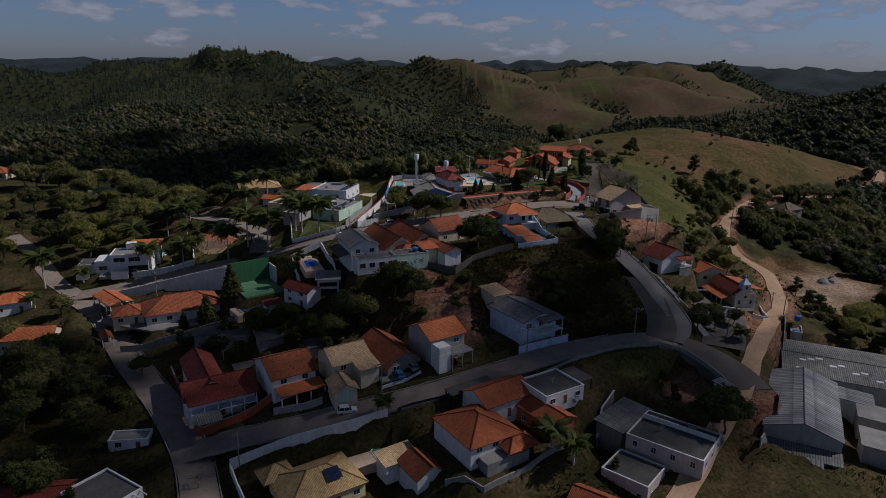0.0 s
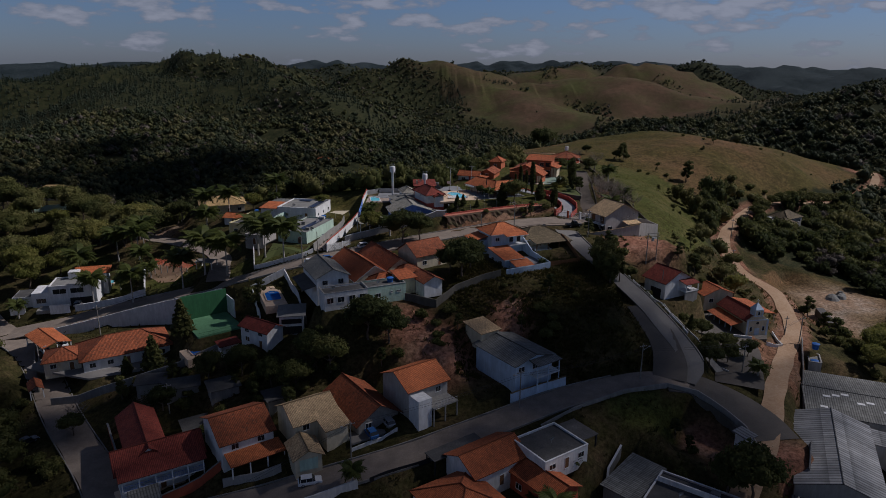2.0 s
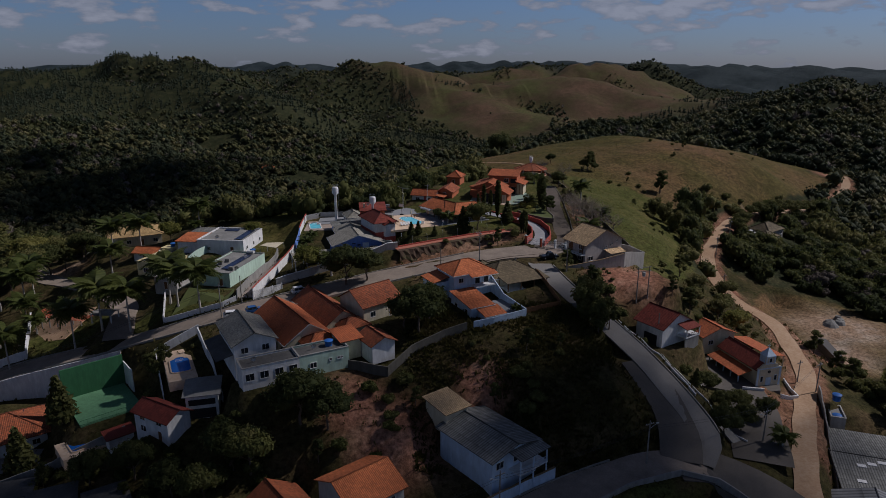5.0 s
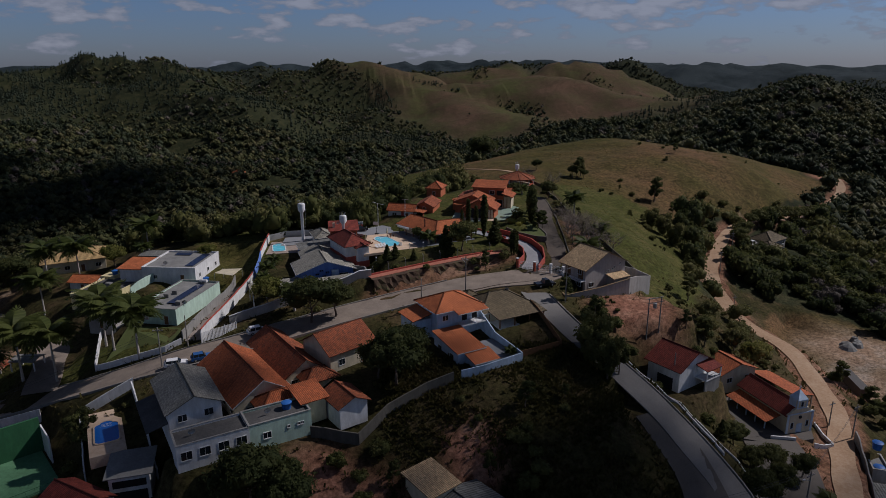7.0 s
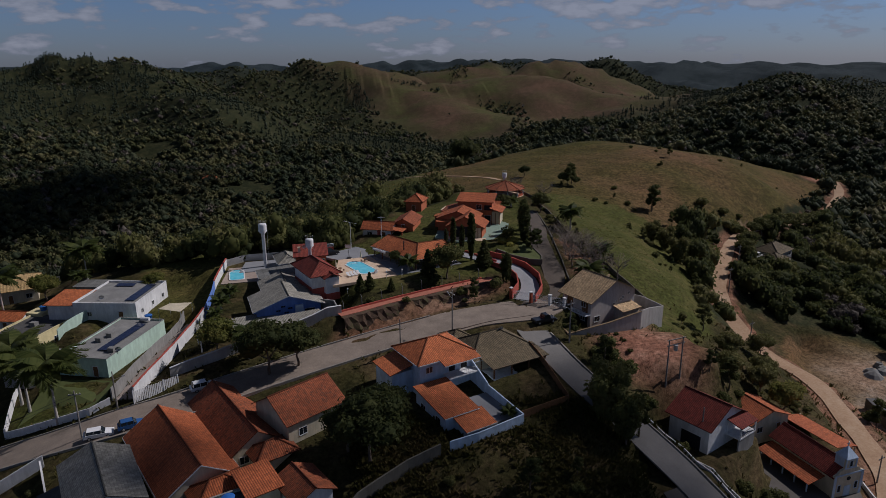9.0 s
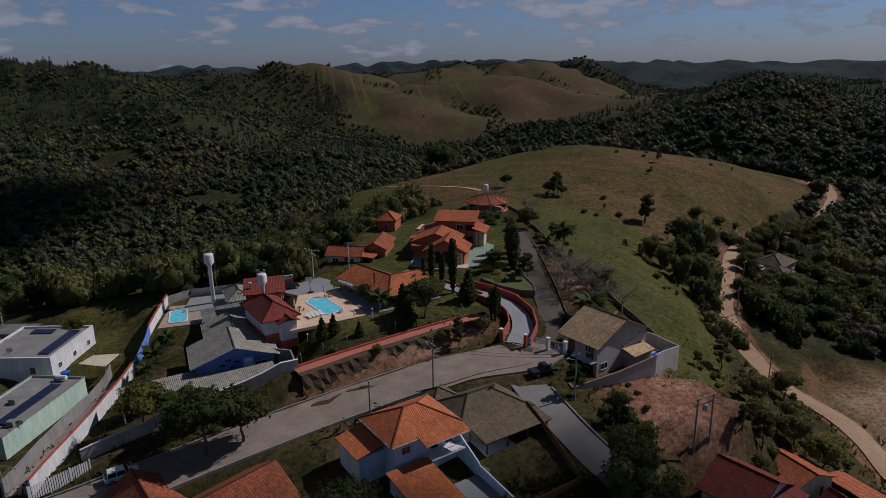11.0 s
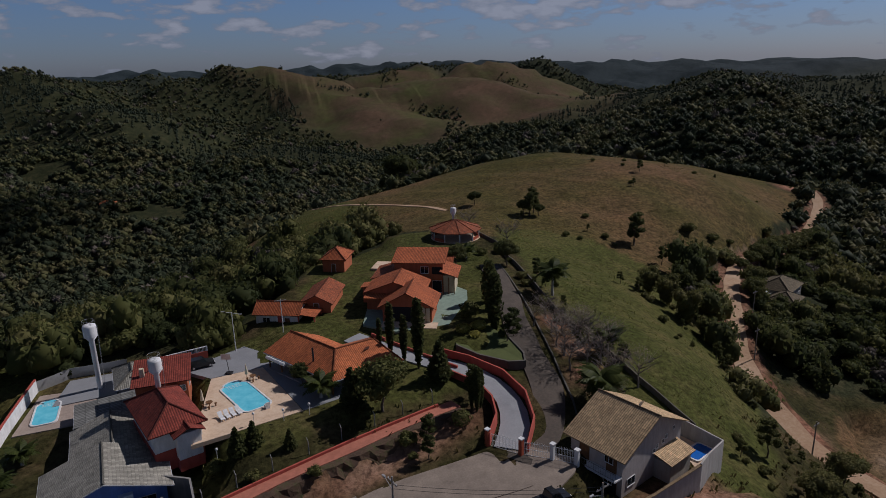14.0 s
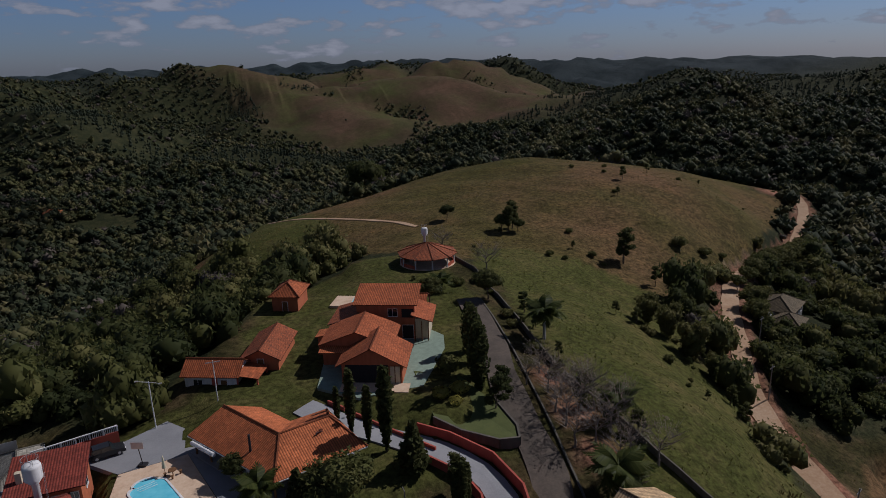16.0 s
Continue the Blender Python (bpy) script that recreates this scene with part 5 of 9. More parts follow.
house("small tan-tiled outbuilding behind the blue house", 14.5, 160.5, 23.2, 33, 5, 6, 2.8, "mono_s", 0.8, CREAM, CLAY_TAN, "")
wall_line("pale blue front wall with grey gates", [(19, 142.6), (26, 146.2), (32, 149)], 2.2, PALEBLUE, cap=CLAY_TAN)
h = house("white house with flat dark slab roof below the street", 24, 125.5, 15, 32, 10.5, 9, 3.0, "flat", 0, WHITE, FLATROOF, "se", win=(1.4, 1.0), gap=2.6)
canopy(h, 7.5, 0.5, 0, 4, 6, 2.6, "flat", 0, FLATROOF, IRON)
h = house("large white house with hipped orange tile roof", 7.2, 113.5, 10, 32, 11.5, 13, 4.9, "hip", 2.6, WHITE, CLAY, "se", 2)
slab_part(h, "terrace", -4, -9.5, -2.5, 6, -6.5, 2.4, BARE)
add_roof(h, 7, 4.5, 3.4, 1.4, "hip", CLAY, 0.4, at=(4.5, -7.5))
for px in (1.2, 4.4, 7.6):
    slab_part(h, "post", px - 0.15, -9.4, 2.3, px + 0.15, -9.1, 3.6, WHITE)
wall_line("concrete retaining wall under the terrace house", [(1, 103.5), (8, 101), (16, 106), (24, 111), (29, 115)], 1.2, BARE, 0.3)
h = house("white wing with orange tile roof beside the street", 12.2, 124, 12.5, 34, 12, 8.5, 4.0, "gable_x", 2, WHITE, CLAY, "s")
canopy(h, -3, 5.6, 0.5, 11, 2.6, 3, "mono_s", 0.2, FLATROOF, IRON)
h = house("low white wing under orange tiles by the terrace", 21.7, 119.5, 11, 36, 6.2, 11, 3.8, "gable_y", 1.4, BRICKRED, CLAY, "we")
h = house("yellow house with straw-coloured hipped tile roof", -23.5, 106.5, 3.5, 34, 15, 11, 3.3, "hip", 2.6, YELLOW, CLAY_STRAW, "sen")
add_roof(h, 6, 5, 3.6, 1.7, "hip", CLAY_STRAW, 0.4, at=(-6, 6))
solar_array(h, 2.2, -2.6, 4.75, 3, 2, 1.0, 1.3, 0.42)
swimming_pool("small green kidney pool on a tan terrace", -12.2, 116.2, 6.0, 30, 4.6, 2.6, 1.1, WATER_GREEN)
paving("tan pool terrace inside the white wall", [(-19, 114.5), (-9.5, 120), (-6.5, 115), (-16, 110.5)], 6.0, STONE, 1.5)
h = house("low poolside wing with tan tiles", -8.5, 111.5, 6, 34, 7, 4, 2.8, "mono_s", 0.7, WHITE, CLAY_TAN, "s")
h = house("small house with weathered orange tiles by the pool", -3.5, 108, 5.5, 33, 6, 7, 3.6, "gable_y", 1.8, WHITE, CLAY_OLD, "s")
wall_line("long white garden wall with buttresses along the street", [(-42, 112.2), (-31, 116), (-19, 118.6), (-11, 121)], 2.3, WHITE, 0.25, top=[7.0, 9.9, 12.2, 13.8])
wall_line("white garden wall down to the yellow house", [(-42, 112.2), (-36, 102), (-30, 95)], 2.0, WHITE, 0.25)
wall_line("slender iron fence with posts above the street wall", [(-9, 121.8), (2, 125.2)], 1.0, IRON, 0.06)
# lower right
h = house("pale flat-roofed building with dark slab roof", 48.1, 116.2, 5, -38, 15.5, 12, 6.4, "flat", 0, PINKWALL, FLATROOF, "se", 2, gap=3.0, win=(0.9, 1.2), trim=WHITE)
slab_part(h, "roof_upstand", -7.5, 2.4, 6.3, 7.5, 2.7, 7.3, WHITE)
slab_part(h, "roof_hatch", 1.5, 3.6, 6.0, 3.0, 5.0, 6.9, SLAB)
house("grey-roofed shed beside the pale building", 40, 124.5, 5, -43, 6, 12.5, 5.6, "mono_e", 0.5, BARE, FIBRO, "w")
h = house("low pale building with flat grey roof", 38, 109, 4, -40, 9.5, 8.5, 4.4, "flat", 0, PINKWALL, FLATROOF, "se", trim=WHITE, gap=2.6, win=(0.8, 1.2))
house("low house with orange tile roof at the yard's edge", 29, 100, 4, -35, 9, 6, 3.2, "gable_x", 1.5, WHITE, CLAY, "s")
wall_line("white-topped lane wall beside the shed", [(33.5, 120.5), (36, 127.5), (40, 133)], 2.2, BARE, 0.25, cap=WHITE)
wall_line("stained retaining wall at the back of the vacant lot", [(54, 147.2), (58.5, 145.6), (62, 142.6), (64.5, 139), (65.5, 134.5)], 7, OLDWALL, 0.3, top=[17.2, 16.4, 15.2, 14.0, 12.9])
wall_line("curved dark retaining wall round the vacant lot", [(24, 134), (32, 139.2), (44, 145), (54, 147.4), (60, 145.4), (64, 141), (66.5, 136), (66.8, 131.5)], 0.9, BARE, 0.3, top=[16.4, 17.3, 18.0, 18.1, 17.3, 15.8, 14.2, 12.8])
h = house("small white sentry hut with flat roof", 65, 133.5, 11.5, 30, 2.2, 2.6, 2.4, "mono_s", 0.3, WHITE, STEEL, "")
h = house("steel-roofed warehouse beside the dirt road", 84.5, 134, 2.8, -28, 15, 30, 6.2, "gable_y", 2.4, GREYWALL, STEEL, "", name="warehouse", category="warehouse", over=0.3)
canopy(h, 0, -17.5, 0, 15, 4.5, 3.2, "mono_s", 0.4, FIBRO, METAL)
for px in (-4.5, -1, 2.5):
    add_roof(h, 3, 4, 3.3, 0.3, "mono_s", CLAY_OLD if px == -1 else STEEL, 0.1, at=(px, -22))
h = house("long dark-roofed industrial shed with pale skylights", 109, 156, 2.8, -25, 32, 23, 5.2, "gable_x", 1.0, GREYWALL, FIBRO, "", name="warehouse", category="warehouse", over=0.3)
for k in range(12):
    px, py = -13 + (k * 5) % 27, -9 + (k * 7) % 9
    zz = 5.2 + 1.0 * (1 - abs(py) / 11.5) + 0.2
    slab_part(h, "skylight", px, py, zz - 0.1, px + 1.6, py + 1.0, zz + 0.03, WHITE)
house("low steel-roofed store beside the warehouse", 101, 141, 2.6, -28, 8, 6, 4.2, "mono_e", 0.6, WHITE, STEEL, "")
house("long store with pale sheet roof", 104, 132, 2.6, -28, 12, 7, 3.8, "mono_e", 0.6, GREYWALL, SLAB, "")
house("yard shed with pale sheet roof", 98, 121, 2.6, -28, 12, 8, 3.6, "mono_e", 0.6, GREYWALL, SLAB, "")
for px, py in ((104.4, 174.5), (105.6, 177)):
    tank_on("large blue plastic water tank on a stand", px, py, ground_z(px, py) + 2.2, 0.95, 1.5)
h = house("narrow tank stand with grey walls", 105, 175.8, ground_z(105, 175.8), -25, 3, 6, 2.2, "flat", 0, GREYWALL, SLAB, "")
wall_line("tall grey yard wall along the dirt road", [(66, 116), (75, 127), (84, 143), (91, 156), (99, 171), (104, 181)], 2.2, BARE, 0.25)
# left
h = house("large white house with hipped red tile roof", -76.5, 179, 11, 30, 20, 11.5, 3.5, "hip", 3.0, WHITE, CLAY_OLD, "s", door="s", over=0.9)
solar_array(h, 5.2, 2.2, 5.3, 4, 1, 0.9, 1.6, 0.0)
h = house("lower wing of the red-roofed house", -89.5, 174, 11, 22, 8, 8, 2.9, "hip", 1.8, CREAM, CLAY_OLD, "s")
h = thing("carport", -99.9, 186, 10.2, 47, "open carport with bright orange tile roof", "carport")
canopy(h, 0, 0, 0, 6.5, 13, 2.8, "gable_y", 0.9, CLAY_NEW, WHITE)
h = thing("gatehouse", -91.5, 164, 8, 35, "small tiled gate shelter beside the street", "gate shelter")
canopy(h, 0, 0, 0, 2.6, 5, 2.4, "gable_y", 0.9, CLAY_OLD, WHITE)
edge = [(x, float(np.interp(x, LINES["street_upper"][0][:, 0], LINES["street_upper"][0][:, 1])), float(np.interp(x, LINES["street_upper"][0][:, 0], LINES["street_upper"][0][:, 2]))) for x in range(-104, -55, 4)]
wall_line("tall white retaining wall below the upper street", [(x, y - 6.1) for x, y, z in edge], 9, WHITE, 0.3, top=[z + 0.45 for x, y, z in edge])
s = Shape()
for (x, y, z), (x1, y1, z1) in zip(edge[:-1], edge[1:]):
    s.slab([(x, y - 5.95, z + 0.02), (x1, y1 - 5.95, z1 + 0.02), (x1, y1 - 4.1, z1 + 0.02), (x, y - 4.1, z + 0.02)], 0.5)
tagged(part("pavement", s, DUST_VERGE), "narrow dusty verge above the white wall", "pavement", kind="structure")
wall_line("grey garden wall at the foot of the red-roofed house", [(-86, 160), (-72, 163), (-58, 166), (-46, 170)], 2.0, BARE, 0.25)
wall_line("white garden wall beside the left street", [(-108, 193), (-99, 177), (-92, 166)], 2.0, BARE, 0.25)
paving("grey paved yard of the red-roofed house", [(-98, 172), (-80, 166), (-62, 172), (-62, 178), (-96, 182)], 11.06, PAVER, 0.5)
w = thing("ball_court", -54, 181, 19, 35, "green ball court with tall painted end wall", "court")
slab_part(w, "end_wall", -6, 6.0, -1, 6, 6.35, 6.6, GREENWALL)
slab_part(w, "floor", -6, -7.4, -2.6, 5.6, 6.0, 0.06, plaster("pale_court_green", (0.12, 0.27, 0.14)))
rail(w, (-6, -7.3), (5.6, -7.3), 0.06, 1.0, GREENWALL, 1.2)
slab_part(w, "side_wall", 6.0, 0.5, -1, 6.25, 6.3, 5.0, WHITE)
swimming_pool("bright blue rectangular pool beside the court", -52.2, 170.8, 16.6, 37, 4.2, 8.6, 0.4, WATER_DEEP, rim=STONE)
paving("tan tiled terrace round the blue pool", [(-59, 169.5), (-47, 177), (-44, 172.5), (-55, 164)], 16.5, STONE, 2.0)
h = house("low poolside shelter with dark tile roof", -46.6, 168.6, 16.5, 37, 4.4, 2.4, 2.4, "mono_s", 0.5, WHITE, CLAY_RED, "")
h = house("white house with small red tile roofs beside the court", -37.8, 166.8, 19.6, -35, 9, 5, 4.6, "gable_x", 1.3, WHITE, CLAY_RED, "s", 2, foot=3)
for x, y, z, w, W, D in ((-54, 156.5, 12, 20, 7, 4), (-44, 154, 14, 28, 6, 4.5), (-62.5, 160.5, 10.6, 12, 6, 4), (-30.5, 147.5, 15.2, 30, 5, 4), (-47.5, 146.5, 10.5, 30, 6, 5)):
    house("rough shed with rusty sheet roof below the garden wall", x, y, ground_z(x, y), w, W, D, 2.3, "mono_s", 0.4, BARE, FLATROOF, "", category="shed", name="shed")
# modern house
h = house("modern white house of stacked flat-roofed blocks", -107, 216.5, 12.4, 14, 13, 9, 6.6, "flat", 0, WHITE, SLAB, "", 2)
for px in (-3.6, 1.2):
    window_on(h, "s", px, 4.1, 3.6, 1.5, 13, 9)
slab_part(h, "garage_opening", -1.0, -4.56, 0.05, 5.5, -4.5, 2.6, DARK)
slab_part(h, "side_block", -11.5, -4.0, -1, -6.5, 4, 4.6, WHITE)
window_on(h, "s", -9, 1.4, 2.6, 1.4, 13, 8)
slab_part(h, "low_wing", -17, -3, -1, -11.5, 4.5, 3.4, WHITE)
slab_part(h, "low_roof", -16.8, -2.8, 3.4, -11.6, 4.3, 3.5, FLATROOF)
slab_part(h, "gate_screen", -17, -6.2, -1, -13, -6, 1.8, WHITE)
slab_part(h, "roof_box", -2.5, 2.5, 6.5, 0.5, 5.5, 8.6, WHITE)
add_roof(h, 10, 4, 6.9, 1.2, "mono_s", CLAY_NEW, 0.4, at=(3.5, 7))
slab_part(h, "rear_block", -1.5, 4.5, -1, 8, 9, 6.8, WHITE)
slab_part(h, "front_screen", -5.5, -9.5, -0.5, -0.2, -9.2, 2.2, WHITE)
slab_part(h, "steps", -9.5, -8.5, -0.5, -5.8, -4.2, 0.5, BARE)
wall_line("white garden wall along the upper street", [(-104, 208.6), (-95, 210.2), (-84, 211.6)], 2.0, WHITE, 0.22, cap=WHITE)
wall_line("white side wall beside the park", [(-84, 211.6), (-88, 222), (-92, 232)], 1.9, WHITE, 0.22, cap=WHITE)
swimming_pool("small turquoise pool on a garden lawn", -103.5, 228.5, 14.3, 10, 3, 5, 0.8, WATER, rim=STONE)
t = thing("pergola", -80, 224, 19.5, -20, "dark red timber pergola over a sandy playground", "pergola")
for i in range(7):
    for j in range(2):
        s = Shape()
        s.box(-7.5 + i * 2.5 - 0.12, -2 + j * 4 - 0.12, -2, -7.5 + i * 2.5 + 0.12, -2 + j * 4 + 0.12, 2.6)
        part("post", s, GREYWOOD, t)
for i in range(20):
    s = Shape()
    s.box(-8 + i * 0.84, -2.6, 2.6, -7.88 + i * 0.84, 2.6, 2.78)
    part("rafter", s, BRICKRED, t)
paving("sandy red playground surface", [(-90, 219), (-76, 215), (-72, 226), (-86, 231)], [ground_z(-90, 219) + 0.15, ground_z(-76, 215) + 0.15, ground_z(-72, 226) + 0.15, ground_z(-86, 231) + 0.15], DIRT)
h = thing("shelter", -66, 216, ground_z(-66, 216), -10, "small white park shelter with rounded roof", "shelter")
canopy(h, 0, 0, 0, 5, 3.5, 2.3, "gable_x", 0.4, SLAB, WHITE)
house("orange-roofed house among trees", -232, 335, 22, 8, 17, 11, 3.6, "hip", 2.6, CREAM, CLAY, "s")
house("tan-roofed house among trees", -170, 325, 23, 10, 16, 11, 3.6, "hip", 2.6, CREAM, CLAY_STRAW, "s")
wall_line("long pale green garden wall among trees", [(-165, 296), (-152, 303), (-140, 308)], 2.4, MINT)
house("low house with orange tile roofs beside the street", -114, 166, 6, 12, 14, 8, 3.8, "gable_x", 2, CREAM, CLAY_NEW, "s")
house("second low house with orange tile roof", -136, 193, 6, 30, 11, 8, 3.6, "hip", 2, WHITE, CLAY_NEW, "s")
house("small white hut with flat roof by the corner", -66.5, 122.5, 3.2, 8, 8, 4, 2.6, "flat", 0, WHITE, BARE, "s")
h = house("flat-roofed building with white parapet and pergola", -62, 101.5, 1.5, -32, 11, 9, 6.0, "flat", 0, WHITE, FLATROOF, "s", 2)
for k in range(7):
    slab_part(h, "beam", 5.6, -4 + k * 1.3, 5.6, 7.6, -3.8 + k * 1.3, 5.8, WHITE)
house("low house with dark red tile roof by the corner", -76, 102, 1.5, 8, 13, 8, 4.2, "gable_x", 1.6, BRICKRED, CLAY_RED, "")
# ---- upper village ----
h = house("three-storey white building on the slope", -18.1, 167.6, 22.6, 22.5, 10.5, 5, 10.7, "flat", 0, WHITE, FLATROOF, "", 3, trim=BARE)
for px in (-3.9, -1.3, 1.4, 4.0):
    window_on(h, "s", px, 8.2, 1.5, 1.3, 10.5, 5)
for px in (-3.9, 0.6, 3.6):
    window_on(h, "s", px, 4.8, 1.3, 1.0, 10.5, 5)
h = house("mint-painted block beside the white building", -8.8, 171.5, 26.6, 22.5, 9.8, 5, 6.8, "flat", 0, MINT, FLATROOF, "", 2, trim=BARE)
window_on(h, "s", -2.2, 4.0, 1.2, 1.0, 9.8, 5)
for px in (1.2, 2.8, 3.4):
    window_on(h, "s", px, 4.8, 0.4, 0.4, 9.8, 5, DARK)
tank_on("blue plastic water tank on the flat roof", -7.2, 172.6, 33.1, 0.8, 1.1)
h = house("white house with stained grey tile roof", -23.8, 178.5, 28.6, 24, 8, 13, 6.0, "gable_y", 1.9, WHITE, CLAY_GREY, "s", 2)
add_roof(h, 3.0, 11, 3.0, 0.8, "mono_w", FLATROOF, 0.2, at=(-5.6, 0))
swimming_pool("dark blue pool in a narrow walled garden", -37.8, 180.3, 26.7, 20, 6.5, 3.6, 0.8, WATER_DEEP, 1.0, STONE)
paving("cream terrace round the dark blue pool", [(-43.5, 187), (-38.5, 189), (-33, 175), (-38, 173)], 26.6, STONE, 2.0)
wall_line("white walls of the narrow pool garden", [(-45, 188), (-40, 175)], 2.0, WHITE, 0.22)
wall_line("white wall between pool garden and grey-roofed house", [(-37, 192), (-31, 179), (-28.2, 173)], 2.0, WHITE, 0.22)
wall_line("white garden wall along the upper street by the pool", [(-46, 190), (-37, 193)], 2.0, WHITE, 0.22)
h = house("low white annex with shed roof above the slope", -31.4, 171.6, 20.8, 8, 5.8, 5.8, 5.0, "mono_s", 0.6, WHITE, SLAB, "", 2)
slab_part(h, "upper_opening", -2.4, -2.96, 3.0, 2.4, -2.88, 4.2, DARK)
slab_part(h, "lower_opening", -2.4, -2.96, 0.3, 2.4, -2.88, 2.3, DARK)
h = house("long house with orange tile roof beside the upper street", -16, 187, 29, 28, 10, 19, 3.2, "gable_y", 3.2, CREAM, CLAY, "sw", trim=WHITE)
add_roof(h, 7, 5, 3.2, 1.6, "hip", CLAY, 0.4, at=(1.5, -11.5))
slab_part(h, "front_wing", -1.8, -13.8, -1, 4.8, -9.4, 3.2, CREAM)
h = house("second long house with orange tiles by the upper street", -9.4, 195, 29.3, 27, 8.5, 19, 2.8, "gable_y", 2.8, CREAM, CLAY_OLD, "sw")
add_roof(h, 6, 4.5, 2.8, 1.4, "hip", CLAY_OLD, 0.4, at=(1.5, -11))
slab_part(h, "front_wing", -1.3, -13, -1, 4.3, -9.4, 2.8, CREAM)
h = house("house with weathered orange tiles under a large tree", 0.8, 193.5, 31.5, 36, 10, 9, 3.8, "gable_x", 2.7, CREAM, CLAY_OLD, "s")
house("small white house with dark orange tiles by the wall", 2, 174.8, 30.8, 28, 5, 6, 2.6, "gable_y", 1.2, WHITE, CLAY_OLD, "")
house("lean-to with orange tiles beside the mint block", -4, 176, 31, 26, 4, 5, 2.6, "mono_s", 0.7, CREAM, CLAY, "")
wall_line("grey concrete wall above the earth slope", [(-3.5, 170.2), (4, 169), (9, 174), (16, 178), (21, 180)], 2.0, OLDWALL, 0.25)
# pale blue house
h = house("two-storey pale blue house with hipped orange roof", 23.3, 200.7, 33, 22, 10, 8, 6.2, "hip", 2, PALEBLUE, CLAY_NEW, "", 2, trim=WHITE, over=0.7)
for px in (1.2, 3.6):
    window_on(h, "s", px, 3.2, 1.2, 2.1, 10, 8, DARK, WHITE, "door")
slab_part(h, "balcony_floor", -0.5, -6.2, 2.9, 5, -4, 3.1, WHITE)
rail(h, (-0.5, -6.1), (5, -6.1), 3.1, 0.9, WHITE)
add_roof(h, 6.5, 2.2, 5.6, 0.6, "mono_s", CLAY_NEW, 0.3, at=(1.9, -5.1), trim=WHITE)
window_on(h, "s", -3.2, 1.0, 1.2, 1.0, 10, 8)
window_on(h, "s", -3.2, 4.0, 1.2, 1.0, 10, 8)
add_roof(h, 4, 6, 4.0, 1.0, "mono_w", CLAY_NEW, 0.3, at=(-7, 1.5))
slab_part(h, "side_wing", -8.8, -1.5, -1, -5, 4.5, 4.0, PALEBLUE)
h = house("lower pale blue wing with orange tile roofs", 23.6, 190.5, 31.6, 22, 5.6, 9, 3.0, "mono_s", 1.1, PALEBLUE, CLAY_NEW, "sw", trim=WHITE, foot=2.5, over=0.4)
add_roof(h, 5.0, 3.6, 2.0, 0.8, "mono_s", CLAY_NEW, 0.3, at=(1.2, -6.3), trim=WHITE)
slab_part(h, "lower_room", -1.2, -8.0, -2, 3.4, -4.6, 2.0, PALEBLUE)
paving("grey tiled terrace of the pale blue house", [(27, 184), (34.5, 187), (31.5, 195), (24, 192)], 33.0, COURT, 1.5)
wall_line("pale blue parapet wall round the terrace", [(22.5, 180.6), (27, 181.8), (34.8, 185), (31.5, 194.5)], 1.6, PALEBLUE, 0.2, top=[33.6, 33.8, 34.2, 34.6])
wall_line("tall pale blue party wall", [(31.5, 194.5), (29.5, 199)], 2.5, PALEBLUE, 0.2, top=[34.8, 37.5])
# mossy roof house
h = house("house with broad mossy brown tile roof and veranda", 34.8, 207.4, 33.6, 20, 12.5, 8.6, 2.5, "hip", 2.3, CREAM, CLAY_MOSS, "", trim=WHITE, over=0.7)
canopy(h, 1.0, -6.3, 0, 11, 4.2, 2.0, "mono_s", 0.6, CLAY_MOSS, WOOD, 0.5)
add_roof(h, 5, 5, 2.4, 1.3, "hip", CLAY_MOSS, 0.4, at=(-3.5, 6))
slab_part(h, "rear_wing", -5.8, 3.9, -1, -1.2, 8.3, 2.4, CREAM)
slab_part(h, "veranda_floor", -4.6, -8.6, -0.4, 6.6, -4, 0.05, WHITE)
paving("clipped lawn below the veranda", [(33, 190), (43, 194), (40.5, 200), (31.5, 197)], [32.6, 32.9, 33.3, 33.1], rough_stuff("mown_lawn", [(0.3, (0.05, 0.065, 0.018)), (0.7, (0.10, 0.115, 0.036))], 0.4, 6), 1.0, "lawn")
wall_line("brown plank fence at the lawn's edge", [(35, 186.5), (44, 190), (43, 199), (42, 206)], 1.3, WOOD, 0.1)
# red-roofed house above the street
h = house("white house with dark red gable roof above the street", 69, 190, 23.4, 27, 9.8, 7.4, 5.0, "gable_y", 2.6, WHITE, CLAY_RED, "", 2, over=0.7)
slab_part(h, "garage_opening", -4.96, -2.3, 0.1, -4.88, 1.3, 2.7, DARK)
for px, pz in ((2.6, 4.6), (3.9, 4.7)):
    window_on(h, "s", px, pz - 1.2, 0.9, 1.2, 9.8, 7.4)
canopy(h, 2.7, -5.0, 2.3, 4.6, 2.4, 1.9, "mono_s", 0.7, CLAY_RED, WHITE)
slab_part(h, "veranda_floor", 0.2, -6.3, 2.05, 5.2, -3.7, 2.3, WHITE)
rail(h, (0.3, -6.2), (5.1, -6.2), 2.3, 0.9, IRON)
slab_part(h, "base_wall", 0.2, -6.2, -2, 5.1, -5.95, 2.05, BARE)
wall_line("white stepped wall beside the climbing street", [(56.8, 187), (60.5, 182.5), (63, 178), (64.5, 172), (66, 167)], 0.55, WHITE, 0.16)
wall_line("white-edged ramp wall below the house", [(61, 186), (64.6, 180), (67, 172.5), (70.5, 165.5), (74, 160)], 0.55, WHITE, 0.14)
